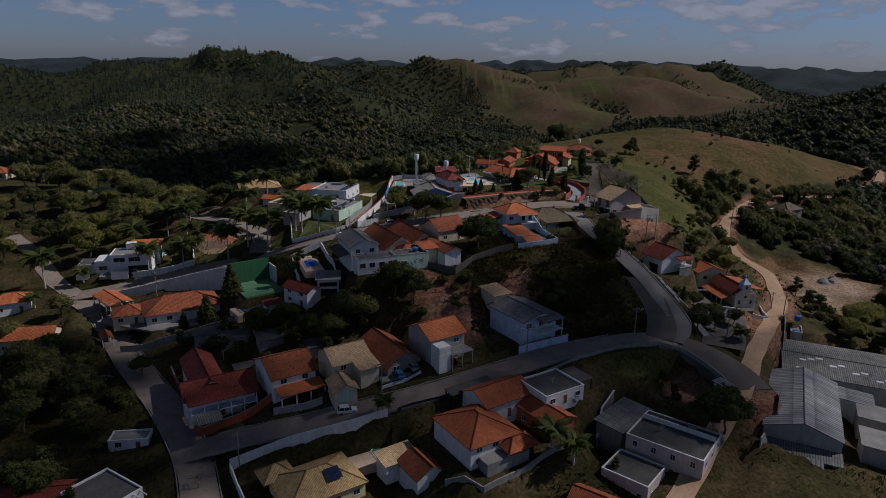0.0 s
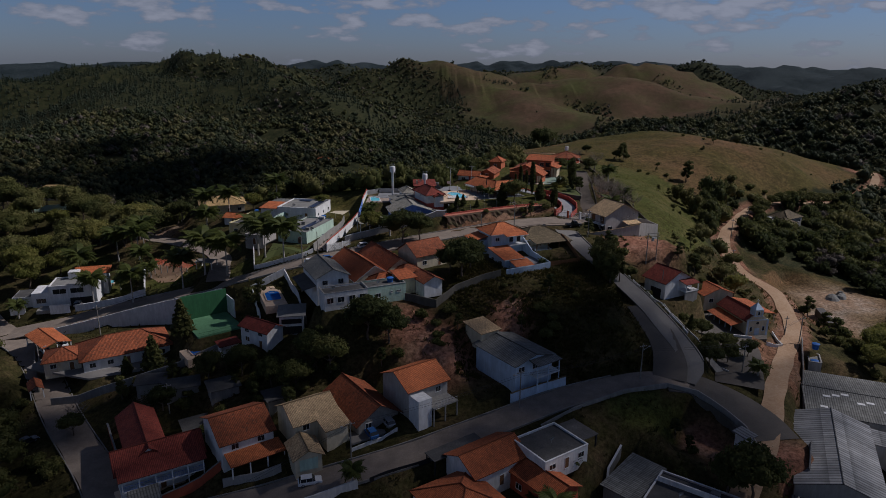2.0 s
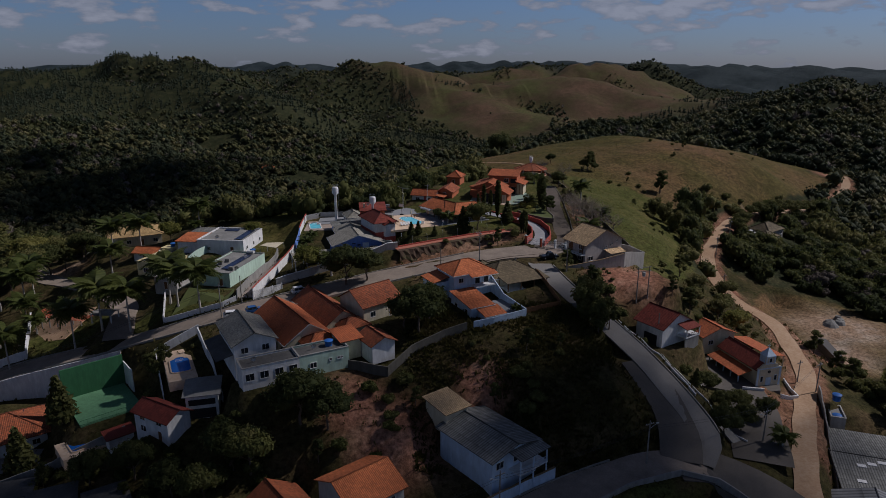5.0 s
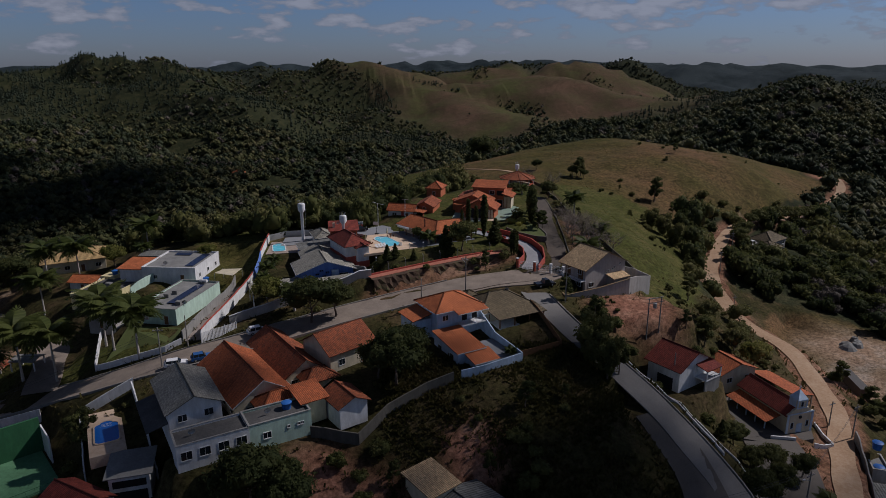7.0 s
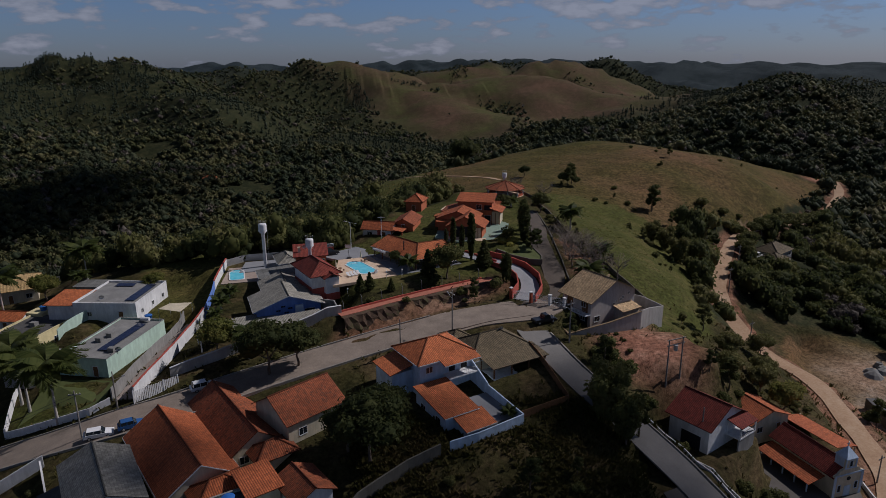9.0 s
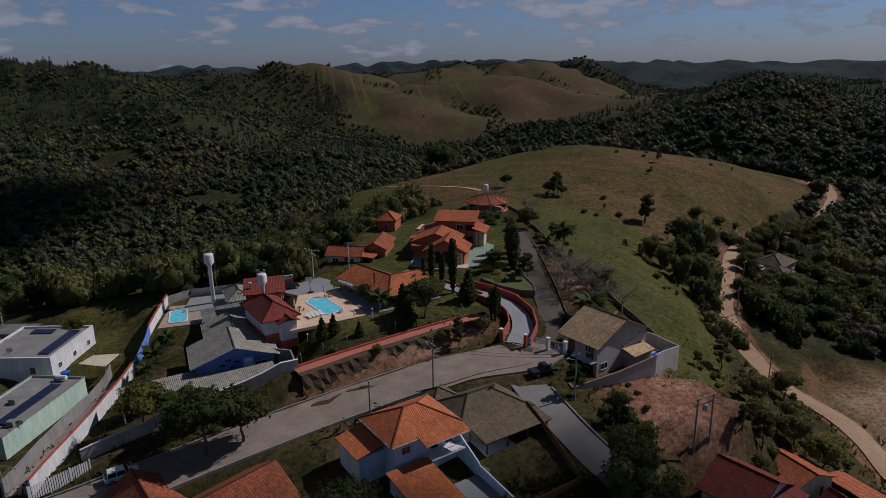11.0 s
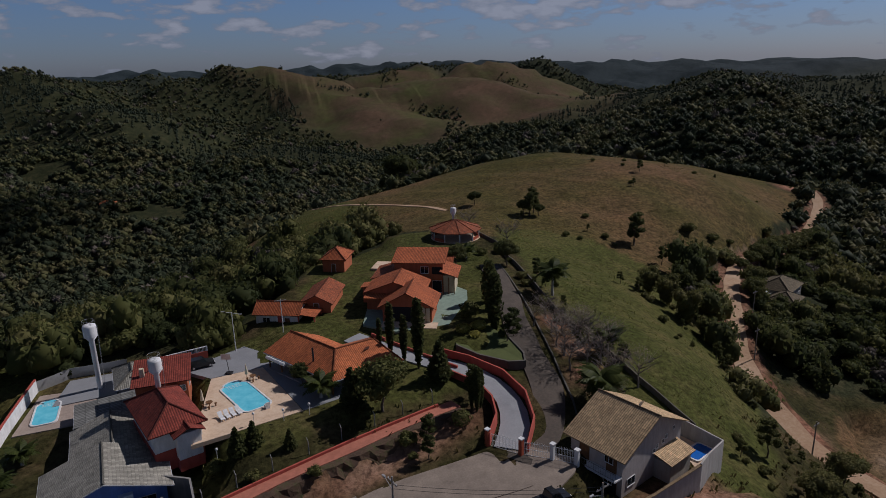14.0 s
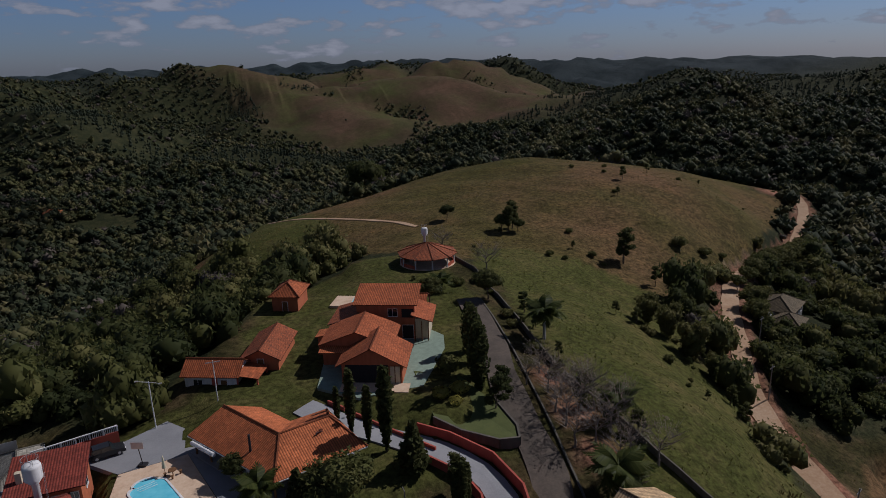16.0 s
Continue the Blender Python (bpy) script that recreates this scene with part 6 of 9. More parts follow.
paving("concrete ramp between white walls", [(60.7, 184), (62.4, 184.5), (66.2, 173), (73, 160.5), (71, 160), (64.6, 172)], [ground_z(60.7, 184) + 0.25, ground_z(62.4, 184.5) + 0.25, ground_z(66.2, 173) + 0.2, ground_z(73, 160.5) + 0.2, ground_z(71, 160) + 0.2, ground_z(64.6, 172) + 0.2], BARE)
# chapel
h = thing("chapel", 90.6, 189, 13.85, 9, "small blue and cream chapel with dark red tile roof", "chapel")
h.matrix_basis = h.matrix_basis @ Matrix.Diagonal((1.0, 1.0, 0.84, 1.0))
s = Shape()
walls(s, 6, 13.5, 5.2, 0.25, "y", 2.4, -1)
part("wall", s, CREAM, h)
add_roof(h, 6, 13.5, 5.2, 2.4, "gable_y", CLAY_RED, 0.35)
s = Shape()
front = [(-3.2, 0), (3.2, 0), (3.2, 5.6), (2.5, 5.9), (1.9, 6.6), (1.15, 6.9), (1.15, 8.9), (-1.15, 8.9), (-1.15, 6.9), (-1.9, 6.6), (-2.5, 5.9), (-3.2, 5.6)]
y0, y1 = -7.15, -6.75
s.face([(px, y0, pz) for px, pz in front])
s.face([(px, y1, pz) for px, pz in front][::-1])
for (a, za), (b2, zb) in zip(front, front[1:] + front[:1]):
    s.face([(a, y0, za), (a, y1, za), (b2, y1, zb), (b2, y0, zb)])
part("facade", s, CREAM, h, "cream facade with pale blue edging")
for q in ((-3.3, 0, -2.75, 5.6), (2.75, 0, 3.3, 5.6), (-3.3, 5.3, 3.3, 5.62), (-1.3, 6.7, 1.3, 6.95), (-1.3, 8.7, 1.3, 9.0), (-1.3, 6.95, -1.0, 8.7), (1.0, 6.95, 1.3, 8.7)):
    slab_part(h, "pilaster", q[0], y0 - 0.08, q[1], q[2], y0, q[3], PALEBLUE)
slab_part(h, "belfry", -1.15, -6.75, 6.9, 1.15, -5.0, 8.9, PALEBLUE)
s = Shape()
for i in range(4):
    q = [(-1.3, -7.3), (1.3, -7.3), (1.3, -4.9), (-1.3, -4.9)]
    a, b2 = q[i], q[(i + 1) % 4]
    s.face([(*a, 8.98), (*b2, 8.98), (0, -6.1, 11.2)])
part("spire", s, PALEBLUE, h)
slab_part(h, "cross", -0.06, -6.16, 11.1, 0.06, -6.04, 12.1, WHITE)
slab_part(h, "cross_arm", -0.3, -6.16, 11.6, 0.3, -6.04, 11.72, WHITE)
for px, pz, pw, ph, m in ((-1.9, 1.7, 0.65, 1.5, DARK), (1.9, 1.7, 0.65, 1.5, DARK), (0, 7.2, 0.6, 1.2, DARK)):
    window_on(h, "s", px, pz, pw, ph, 6, 14.3, m, PALEBLUE, "arched_opening")
window_on(h, "s", 0, 0.05, 1.3, 2.6, 6, 14.3, PALEBLUE, PALEBLUE, "door")
s = Shape()
s.tube((0, -7.22, 4.4), (0, -7.12, 4.4), 0.42, 0.42, 14)
part("round_window", s, DARK, h)
add_roof(h, 3.2, 11, 3.0, 1.2, "mono_w", CLAY, 0.3, at=(-4.6, 0.6))
for k in range(5):
    slab_part(h, "post", -6.1, -4.6 + k * 2.6, -0.8, -5.9, -4.4 + k * 2.6, 3.0, PALEBLUE)
add_roof(h, 2.4, 11, 3.0, 1.0, "mono_e", CLAY, 0.3, at=(4.2, 0.6))
for k in range(5):
    slab_part(h, "post", 5.2, -4.6 + k * 2.6, -0.8, 5.4, -4.4 + k * 2.6, 3.0, PALEBLUE)
paving("grey paved churchyard", [(75, 195), (85.5, 197), (96, 184), (93.5, 179.5), (84.5, 178.5), (75.5, 181.5), (72.5, 187)], [15.4, 14.8, 13.95, 13.95, 14.2, 15.2, 15.6], ASPHALT, 1.6)
wall_line("low white wall curving round the churchyard", [(82, 199), (76.5, 196), (72.8, 190), (72.6, 184), (75, 180.6)], 0.5, WHITE, 0.3, top=[17, 16.4, 16.3, 16, 15.7])
wall_line("white forecourt wall of the chapel", [(84.5, 180.2), (89, 178.8)], 0.8, WHITE, 0.25)
wall_line("white forecourt wall beside the chapel door", [(93, 178.6), (98, 179.4), (98.5, 186)], 0.8, WHITE, 0.25)
house("small house with orange tiles behind the chapel", 86.8, 201, 17, 12, 9.5, 7.5, 3.4, "gable_y", 1.8, CREAM, CLAY, "s")
h = thing("shelter", 98, 197, 13.6, 12, "long lean-to with orange tiles beside the chapel", "shelter")
canopy(h, 0, 0, 0, 5, 12, 2.8, "mono_e", 1.0, CLAY, CREAM)
# ---- house on the mound ----
h = house("two-storey grey house with tan tile roof", 62, 221.3, 34, 24, 13, 8, 5.9, "gable_y", 3.2, plaster("warm_grey_render", (0.52, 0.46, 0.42)), CLAY_TAN, "", 2, over=0.8)
for px, pz in ((-4.8, 1.2), (-4.9, 4.1)):
    window_on(h, "w", px * 0.4, pz, 1.2, 1.3, 13, 8)
window_on(h, "s", -4.6, 1.1, 1.6, 1.1, 13, 8)
for px, pz in ((0.2, 3.6), (0.9, 4.0), (2.2, 4.2), (2.9, 4.6), (4.6, 5.2)):
    window_on(h, "s", px, pz, 0.45, 0.5, 13, 8, DARK)
slab_part(h, "balcony_floor", -8.0, -4, 2.8, -6.5, 4, 3.0, WHITE)
rail(h, (-7.9, -4), (-7.9, 4), 3.0, 0.95, BARE)
for px in (-2.4, 1.8):
    window_on(h, "w", px, 3.1, 1.4, 2.1, 13, 8, WOOD, WOOD, "door")
    window_on(h, "w", px, 0.1, 1.6, 2.2, 13, 8, DARK, WOOD, "door")
add_roof(h, 5, 2.4, 2.8, 0.7, "mono_s", CLAY_TAN, 0.3, at=(2.8, -5.3))
slab_part(h, "lean_to", 0.4, -6.4, -1, 5.2, -4.05, 2.8, GREYWALL)
paving("tiled terrace inside the garden wall", [(52, 211), (69, 215), (75.3, 219.6), (73.2, 225), (70, 227), (55, 226)], 33.9, STONE, 2.5)
wall_line("tall grey garden wall round the house", [(50.6, 218.5), (51.2, 209.8), (60, 211.6), (68, 213.8)], 4.6, GREYWALL, 0.22, cap=CLAY_TAN, top=[36.2, 35.6, 36.4, 37.4])
wall_line("tall grey stepped wall round the pool yard", [(68, 213.8), (70.6, 215.8), (75.9, 219.5), (73.7, 225), (70.5, 228)], 4.6, GREYWALL, 0.22, top=[37.6, 37.2, 35.9, 36.3, 36.3])
swimming_pool("small blue pool behind the grey wall", 72.9, 220.6, 34.0, -66, 4.0, 2.2, 0.4, WATER_DEEP)
# gate of the estate
for i, (px, py) in enumerate(((44.2, 226.2), (47.6, 222.8), (51, 220.6), (53.4, 218.6))):
    s = thing("gate_post", px, py, ground_z(px, py) - 0.1, 30, "square white gate post with pale cap", "gate post", "estate gate posts")
    slab_part(s, "shaft", -0.25, -0.25, -0.4, 0.25, 0.25, 2.5, BRICKRED if i < 2 else WHITE)
    slab_part(s, "cap", -0.33, -0.33, 2.5, 0.33, 0.33, 2.65, WHITE)
for a, b2 in (((44.6, 225.9), (47.2, 223.2)), ((48, 222.6), (50.6, 220.8)), ((51.4, 220.3), (53.1, 218.9))):
    g = thing("iron_gate", *a, 37.3, 0, "white wrought-iron gate with scrolls", "gate", "estate gates")
    run = Vector((b2[0] - a[0], b2[1] - a[1], 0))
    for pz in (0.15, 1.0, 1.9):
        s = Shape()
        s.tube((0, 0, pz), (run.x, run.y, pz), 0.03, 0.03, 5)
        part("crossbar", s, WHITE, g)
    n = int(run.length / 0.2)
    for k in range(n + 1):
        q = run * (k / n)
        s = Shape()
        s.tube((q.x, q.y, 0.1), (q.x, q.y, 1.95 + 0.25 * math.sin(math.pi * k / n)), 0.018, 0.018, 5)
        part("bar", s, WHITE, g)

# ---- the estate on the ridge ----
paving("sandstone pool deck", [(6.8, 233.6), (21.2, 238), (16, 254), (8.2, 252.4)], 40.28, STONE, 0.6)
paving("grey concrete games court", [(8.2, 252.5), (16, 254.1), (21.3, 238.1), (27, 240), (21, 254), (13, 263.5), (3.5, 257)], 40.26, COURT, 0.6)
swimming_pool("large turquoise pool with curved steps", 13.4, 244.9, 40.28, 24, 9.2, 4.0, 0.9, WATER, 1.35)
h = thing("party_house", 27, 247.8, 40.3, 0, "open party house with broad orange tile roof", "house")
eave, crown_z = 2.6, 4.85
corner = {"back_left": (-10.7, 6.2, eave), "front": (-1.3, -7.6, eave), "right": (9.9, -4.2, eave), "right_back": (6.7, 6.4, eave), "inner": (1.77, 4.92, eave), "back_right": (-1.5, 10.0, eave), "bend": (0, -1.4, crown_z), "back_ridge": (-6.1, 8.1, crown_z), "ridge_end": (6.2, 0.5, crown_z)}
for names in ("back_left front bend back_ridge", "front right ridge_end bend", "right right_back ridge_end", "right_back inner bend ridge_end", "inner back_right back_ridge bend"):
    s = Shape()
    s.slab([corner[k] for k in names.split()], 0.14)
    part("roof_slope", s, CLAY_NEW, h)
for names in ("bend back_ridge", "bend ridge_end", "front bend", "ridge_end right", "ridge_end right_back"):
    a, b2 = (Vector(corner[k]) for k in names.split())
    n = max(3, int((a - b2).length / 0.42))
    s = Shape()
    for k in range(n):
        s.tube(a.lerp(b2, k / n), a.lerp(b2, (k + 1.12) / n), 0.15, 0.12, 6, False)
    part("ridge_tiles", s, CLAY_NEW, h)
for names in ("back_left front", "front right", "right right_back", "back_left back_ridge", "back_ridge back_right"):
    a, b2 = (Vector(corner[k]) for k in names.split())
    s = Shape()
    s.tube(a - Vector((0, 0, 0.12)), b2 - Vector((0, 0, 0.12)), 0.09, 0.09, 4, False)
    part("fascia", s, WHITE, h)
s = Shape()
s.slab([(corner[k][0], corner[k][1], 0.08) for k in ("back_left", "front", "right", "right_back", "inner", "back_right")], 0.5)
part("floor", s, COURT, h)
s = Shape()
s.slab([(-8.4, 6.6, 2.62), (-5.4, 2.2, 2.62), (-1.0, 4.6, 2.62), (-3.2, 8.4, 2.62)], 2.6)
part("back_room", s, CREAM, h)
s = Shape()
s.slab([(-4.2, -0.4, 1.0), (-3.6, -1.3, 1.0), (-0.8, 0.6, 1.0), (-1.4, 1.5, 1.0)], 1.0)
part("counter", s, WHITE, h)
middle = Vector((-1.0, 0.5, 0))
for names, n in (("back_left front", 5), ("front right", 4), ("right right_back", 3)):
    a, b2 = (Vector(corner[k]) for k in names.split())
    for k in range(n):
        q = a.lerp(b2, k / n)
        q = q + (middle - q) * 0.09
        s = Shape()
        s.tube((q.x, q.y, 0), (q.x, q.y, eave + 0.05), 0.13, 0.12, 8)
        part("post", s, WOOD, h)
for a, b2 in (((0, -1.4), (0, -1.4)), ((-3, 3.4), (-3, 3.4))):
    s = Shape()
    s.tube((*a, 0), (*b2, crown_z - 0.1), 0.13, 0.12, 8)
    part("post", s, WOOD, h)
s = Shape()
s.tube((-3.4, -1.6, 3.0), (-3.4, -1.6, 5.6), 0.16, 0.14, 10)
part("flue", s, IRON, h)
s = Shape()
s.tube((-10.2, 4.9, 2.2), (-7.6, 1.1, 2.2), 0.28, 0.28, 10)
part("awning_roll", s, WHITE, h)
h = house("white pool house with dark red hipped roof and red base", 3.2, 240, 39.4, 22, 6, 11.0, 3.3, "hip", 1.9, WHITE, CLAY_RED, "", over=0.7)
slab_part(h, "plinth", -3.08, -5.58, -2.5, 3.08, 5.58, 0.3, REDWALL)
add_roof(h, 3.4, 1.8, 2.6, 0.8, "gable_y", CLAY_RED, 0.3, at=(1.0, -6.2))
slab_part(h, "porch_block", -0.5, -6.9, -2.5, 2.5, -5.5, 2.6, WHITE)
slab_part(h, "porch_plinth", -0.58, -6.98, -2.5, 2.58, -5.5, -0.9, REDWALL)
for py in (-2.5, -1.2, 0.1):
    window_on(h, "w", py, 2.0, 0.35, 0.5, 6, 11.0, DARK)
h = house("low house with dark red tile roof beside the court", 1.8, 250.3, 40, 3, 7.0, 6.1, 3.1, "mono_s", 1.2, TERRA, CLAY_RED, "e")
s = Shape()
s.box(-2.9, -1.2, 3.0, -2.3, -0.6, 4.9)
part("chimney", s, CREAM, h)
for px, w in ((1.2, 1.3), (2.7, 0.9)):
    window_on(h, "s", px, 1.5, w, 0.8, 7.0, 6.1)
wall_line("red terrace wall behind the games court", [(-2.2, 258.6), (2.0, 259.9), (7.2, 261.6)], 1.2, REDWALL, 0.25, top=[41.2, 41.2, 41.2])
bal = thing("balustrade", -2.2, 258.6, 41.2, 17.7, "white open balustrade on the red terrace wall", "balustrade")
slab_part(bal, "handrail", 0, -0.09, 0.72, 9.9, 0.09, 0.84, WHITE)
for k in range(7):
    slab_part(bal, "pier", k * 1.62, -0.1, 0, k * 1.62 + 0.2, 0.1, 0.72, WHITE)
for k in range(44):
    if (k * 0.22) % 1.62 > 0.2:
        slab_part(bal, "baluster", k * 0.22 + 0.05, -0.05, 0, k * 0.22 + 0.14, 0.05, 0.72, WHITE)
water_tower("tall white steel water tower with ladder", -10, 262.6, 36.6, 11.2, 1.02, 0.42, 1.7)
water_tower("short white water tower through the roofs", 1.9, 245.4, 39.5, 8.3, 0.92, 0.36, 1.4)
water_tower("white water tank behind the gazebo", 68.5, 322.5, 41.5, 6.6, 0.8, 0.3, 1.2)
# blue house
h = house("blue house with broad grey tile roof", -3.2, 232.2, 34.8, 12, 13, 8.5, 3.6, "gable_y", 2.3, BLUE, CLAY_GREY, "", trim=WHITE, over=0.8)
window_on(h, "s", 4.2, 1.2, 2.0, 1.3, 13, 8.5)
for px, pz in ((-2.2, 2.6), (-1.2, 3.4), (0.2, 2.9), (-0.6, 2.0)):
    window_on(h, "s", px, pz, 0.9, 0.35, 13, 8.5, DARK, BLUE)
slab_part(h, "front_bay", 1.2, -5.0, -1, 2.8, -4.2, 3.7, PALEBLUE)
h = house("rear wing of the blue house under grey tiles", -4.2, 242.5, 34.8, 12, 9.5, 9, 3.4, "gable_y", 1.7, BLUE, CLAY_GREY, "", trim=WHITE)
h = house("grey flat-roofed outbuilding with blue wall", -5.8, 251, 35.2, 12, 9, 6.5, 3.2, "mono_w", 0.5, BLUE, FIBRO, "", trim=WHITE)
h = house("grey hipped outbuilding by the water tower", -4.6, 261, 36, 12, 4.6, 8, 3.0, "hip", 1.3, WHITE, CLAY_GREY, "", trim=WHITE)
paving("grey concrete apron below the water tower", [(-16, 258), (-7, 259.5), (-7.5, 268), (-15.5, 267)], 36.7, COURT, 0.6)
h = thing("veranda", -11.5, 222.5, 33.2, 18, "long low veranda with grey tile roof", "veranda")
canopy(h, 0, 1.8, 0, 15, 4.5, 2.9, "mono_s", 0.9, CLAY_GREY, WHITE)
h = thing("veranda", -2.5, 221.8, 33.6, 18, "front veranda with grey tile roof beside the street", "veranda")
canopy(h, 1, 1.6, 0, 13, 4, 2.9, "mono_s", 0.8, CLAY_GREY, WHITE)
slab_part(h, "back_wall", -5.5, 3.4, -0.5, 7.5, 3.6, 2.8, GREYWALL)
swimming_pool("turquoise pool with curved steps in a stone terrace", -16.3, 256.3, 36.6, 8, 7, 3.2, 0.9, WATER, 1.2)
paving("stone terrace round the turquoise pool", [(-19.3, 250.5), (-9.5, 251.5), (-10, 263), (-19, 263)], 36.55, rough_stuff("pinkish_stone", [(0.25, (0.22, 0.17, 0.14)), (0.6, (0.36, 0.29, 0.24))], 0.8, 4.0), 0.8)
wall_line("white boundary wall with red coping", [(-27.4, 206.4), (-25.2, 216), (-23, 227), (-20.7, 236)], 2.6, WHITE, 0.22, cap=REDWALL)
wall_line("blue and white panelled boundary fence", [(-20.7, 236), (-20.2, 248)], 2.2, BLUE, 0.16)
wall_line("white boundary wall beside the turquoise pool", [(-20.2, 248), (-19.9, 265)], 2.2, WHITE, 0.22, cap=REDWALL)
wall_line("grey front wall of the blue house", [(-22.5, 211.5), (-13, 215.5), (-3, 218.6), (8.2, 221.6)], 2.0, GREYWALL, 0.22, cap=WHITE)
wall_line("dark boundary wall beside the bank", [(8.2, 221.6), (6.8, 229), (2, 231.5)], 2.2, BARE, 0.25, top=[37.6, 39, 40])
wall_line("white wire-topped fence below the tower", [(-19.9, 265), (-15.8, 268.5), (-7, 269.5)], 1.8, METAL, 0.06)
# the red path above the cut bank
path = LINES["red_path"][0]
ribbon("pavement", path, 0.95, plaster("red_path", (0.46, 0.17, 0.11)), "red painted path above the earth bank", 0.08)
BANK = rough_stuff("cut_earth_bank", [(0.3, (0.030, 0.022, 0.014)), (0.5, (0.085, 0.052, 0.034)), (0.62, (0.060, 0.062, 0.022)), (0.8, (0.16, 0.095, 0.065))], 0.55, 3.0, bump=0.8, dist=0.15)
bank, rows = Shape(), []
for k in range(2 * len(path) - 1):
    p = path[k // 2] if k % 2 == 0 else (path[k // 2] + path[k // 2 + 1]) / 2
    foot = ground_z(p[0] + 1.6, p[1] - 4.0) - 0.4
    rows.append([Vector((p[0] + 0.38 * o + 0.25 * math.sin(k * 1.7 + j), p[1] - 0.92 * o - 0.22 * math.cos(k * 2.3 + 2 * j), p[2] + 0.02 if j == 0 else (p[2] * (1 - f) + foot * f))) for j, (o, f) in enumerate(((0.9, 0), (1.9, 0.05), (2.25, 0.4), (2.6, 0.75), (3.1, 1.0)))])
for a, b2 in zip(rows[:-1], rows[1:]):
    for j in range(4):
        bank.face([a[j], a[j + 1], b2[j + 1], b2[j]])
tagged(part("earth_bank", bank, BANK), "steep dark cut bank of earth and weeds below the red path", "bank", kind="structure")
p2 = [(px - 0.4, py + 0.9) for px, py, pz in path[::3]]
wall_line("low red kerb wall beside the path", p2, 0.4, REDWALL, 0.25, top=[pz + 0.45 for px, py, pz in path[::3]])
for k, (px, py, pz) in enumerate(path[1::2]):
    s = thing("fence_post", px - 0.9, py + 2.1, ground_z(px - 0.9, py + 2.1) - 0.1, 25, "slim concrete fence post with bent top", "fence post", "bank fence posts")
    sh = Shape()
    sh.tube((0, 0, -0.3), (0, 0, 1.9), 0.07, 0.06, 6)
    sh.tube((0, 0, 1.9), (0, 0.35, 2.3), 0.06, 0.05, 6)
    part("shaft", sh, BARE, s)
for px, py in ((14.6, 236.4), (18.5, 236.2), (22, 236.8), (27, 237.8), (34, 240.5), (9.8, 233), (40.5, 251), (37.2, 254.4)):
    s = thing("garden_lamp", px, py, ground_z(px, py), 0, "short white garden lamp with globe", "lamp", "garden lamps")
    sh = Shape()
    sh.tube((0, 0, -0.2), (0, 0, 1.5), 0.04, 0.035, 6)
    part("stem", sh, WHITE, s)
    sh = Shape()
    sh.lathe([(0.05, 1.5), (0.16, 1.6), (0.18, 1.72), (0.12, 1.86), (0.02, 1.9)], (0, 0, 0), 10)
    part("globe", sh, WHITE, s, smooth=True)
# curved red walls of the drive
drive = LINES["drive_estate"][0]
dd = np.gradient(drive[:, :2], axis=0)
dd /= np.linalg.norm(dd, axis=1, keepdims=True)
out_w = [(drive[k, 0] + dd[k, 1] * 2.6, drive[k, 1] - dd[k, 0] * 2.6) for k in range(0, len(drive) - 6, 2)]
in_w = [(drive[k, 0] - dd[k, 1] * 2.6, drive[k, 1] + dd[k, 0] * 2.6) for k in range(0, 12, 2)]
wall_line("curved red wall round the drive", out_w, 1.5, REDWALL, 0.25, top=[drive[k, 2] + 1.4 for k in range(0, len(drive) - 6, 2)])
wall_line("tall red gate wall with rounded end", in_w, 1.9, REDWALL, 0.25, top=[drive[k, 2] + 1.9 - 0.12 * k for k in range(0, 12, 2)])
for k in range(5):
    px, py = 34.4 + k * 2.3, 258.2 - k * 3.0
    wall_line("scalloped red garden wall", [(px, py), (px + 1.9, py - 2.4)], 0.7, REDWALL, 0.25)
island = [(46.8, 248.6), (49.5, 245.2), (53.5, 242.2), (56.2, 242.0), (57.0, 244.5), (56.6, 250)]
wall_line("low dark retaining wall of the garden island", island, 1.0, OLDWALL, 0.3, top=[42.0, 41.4, 40.9, 40.7, 40.9, 41.4])
paving("mown lawn on the raised garden island", [(47, 248.8), (49.7, 245.5), (53.6, 242.6), (56, 242.4), (56.7, 244.6), (56.3, 250), (54, 258), (48, 262)], [41.7, 41.1, 40.6, 40.5, 40.7, 41.2, 41.9, 42.1], MATS["mown_lawn"], 1.2, "lawn")
wall_line("long dark boundary wall beside the lane", [(78, 228), (76.3, 231.3), (73.7, 237.5), (71.6, 247), (70, 258), (70.4, 268), (73, 288), (75, 306), (70, 326)], 1.1, OLDWALL, 0.22)
wall_line("dark mossy kerb along the lane", [(58.8, 229), (59.6, 232), (61.9, 243.7), (63.6, 254), (65.6, 265.2), (67.6, 278), (68.8, 287)], 0.35, OLDWALL, 0.25, name="lane_kerb", category="kerb")
# terracotta house
h = house("terracotta house with orange gabled porch", 42.6, 263.6, 42, -23, 8.9, 6.5, 3.2, "gable_y", 2.4, TERRA, CLAY, "", over=0.8)
slab_part(h, "porch_opening", -3.9, -3.3, 0.05, 2.4, -3.24, 2.9, DARK)
slab_part(h, "glazed_side", 2.7, -3.34, 0.05, 4.2, -3.24, 2.7, CREAM)
for px in (2.55, 3.4, 4.2):
    slab_part(h, "mullion", px - 0.06, -3.42, 0, px + 0.06, -3.34, 2.8, WOOD)
slab_part(h, "porch_step", -4.4, -6.0, -0.3, 5.6, -3.3, 0.09, STONE)
h = house("middle range of the terracotta house", 41.9, 270.6, 42, -23, 10.6, 7.5, 3.6, "gable_y", 2.0, TERRA, CLAY, "")
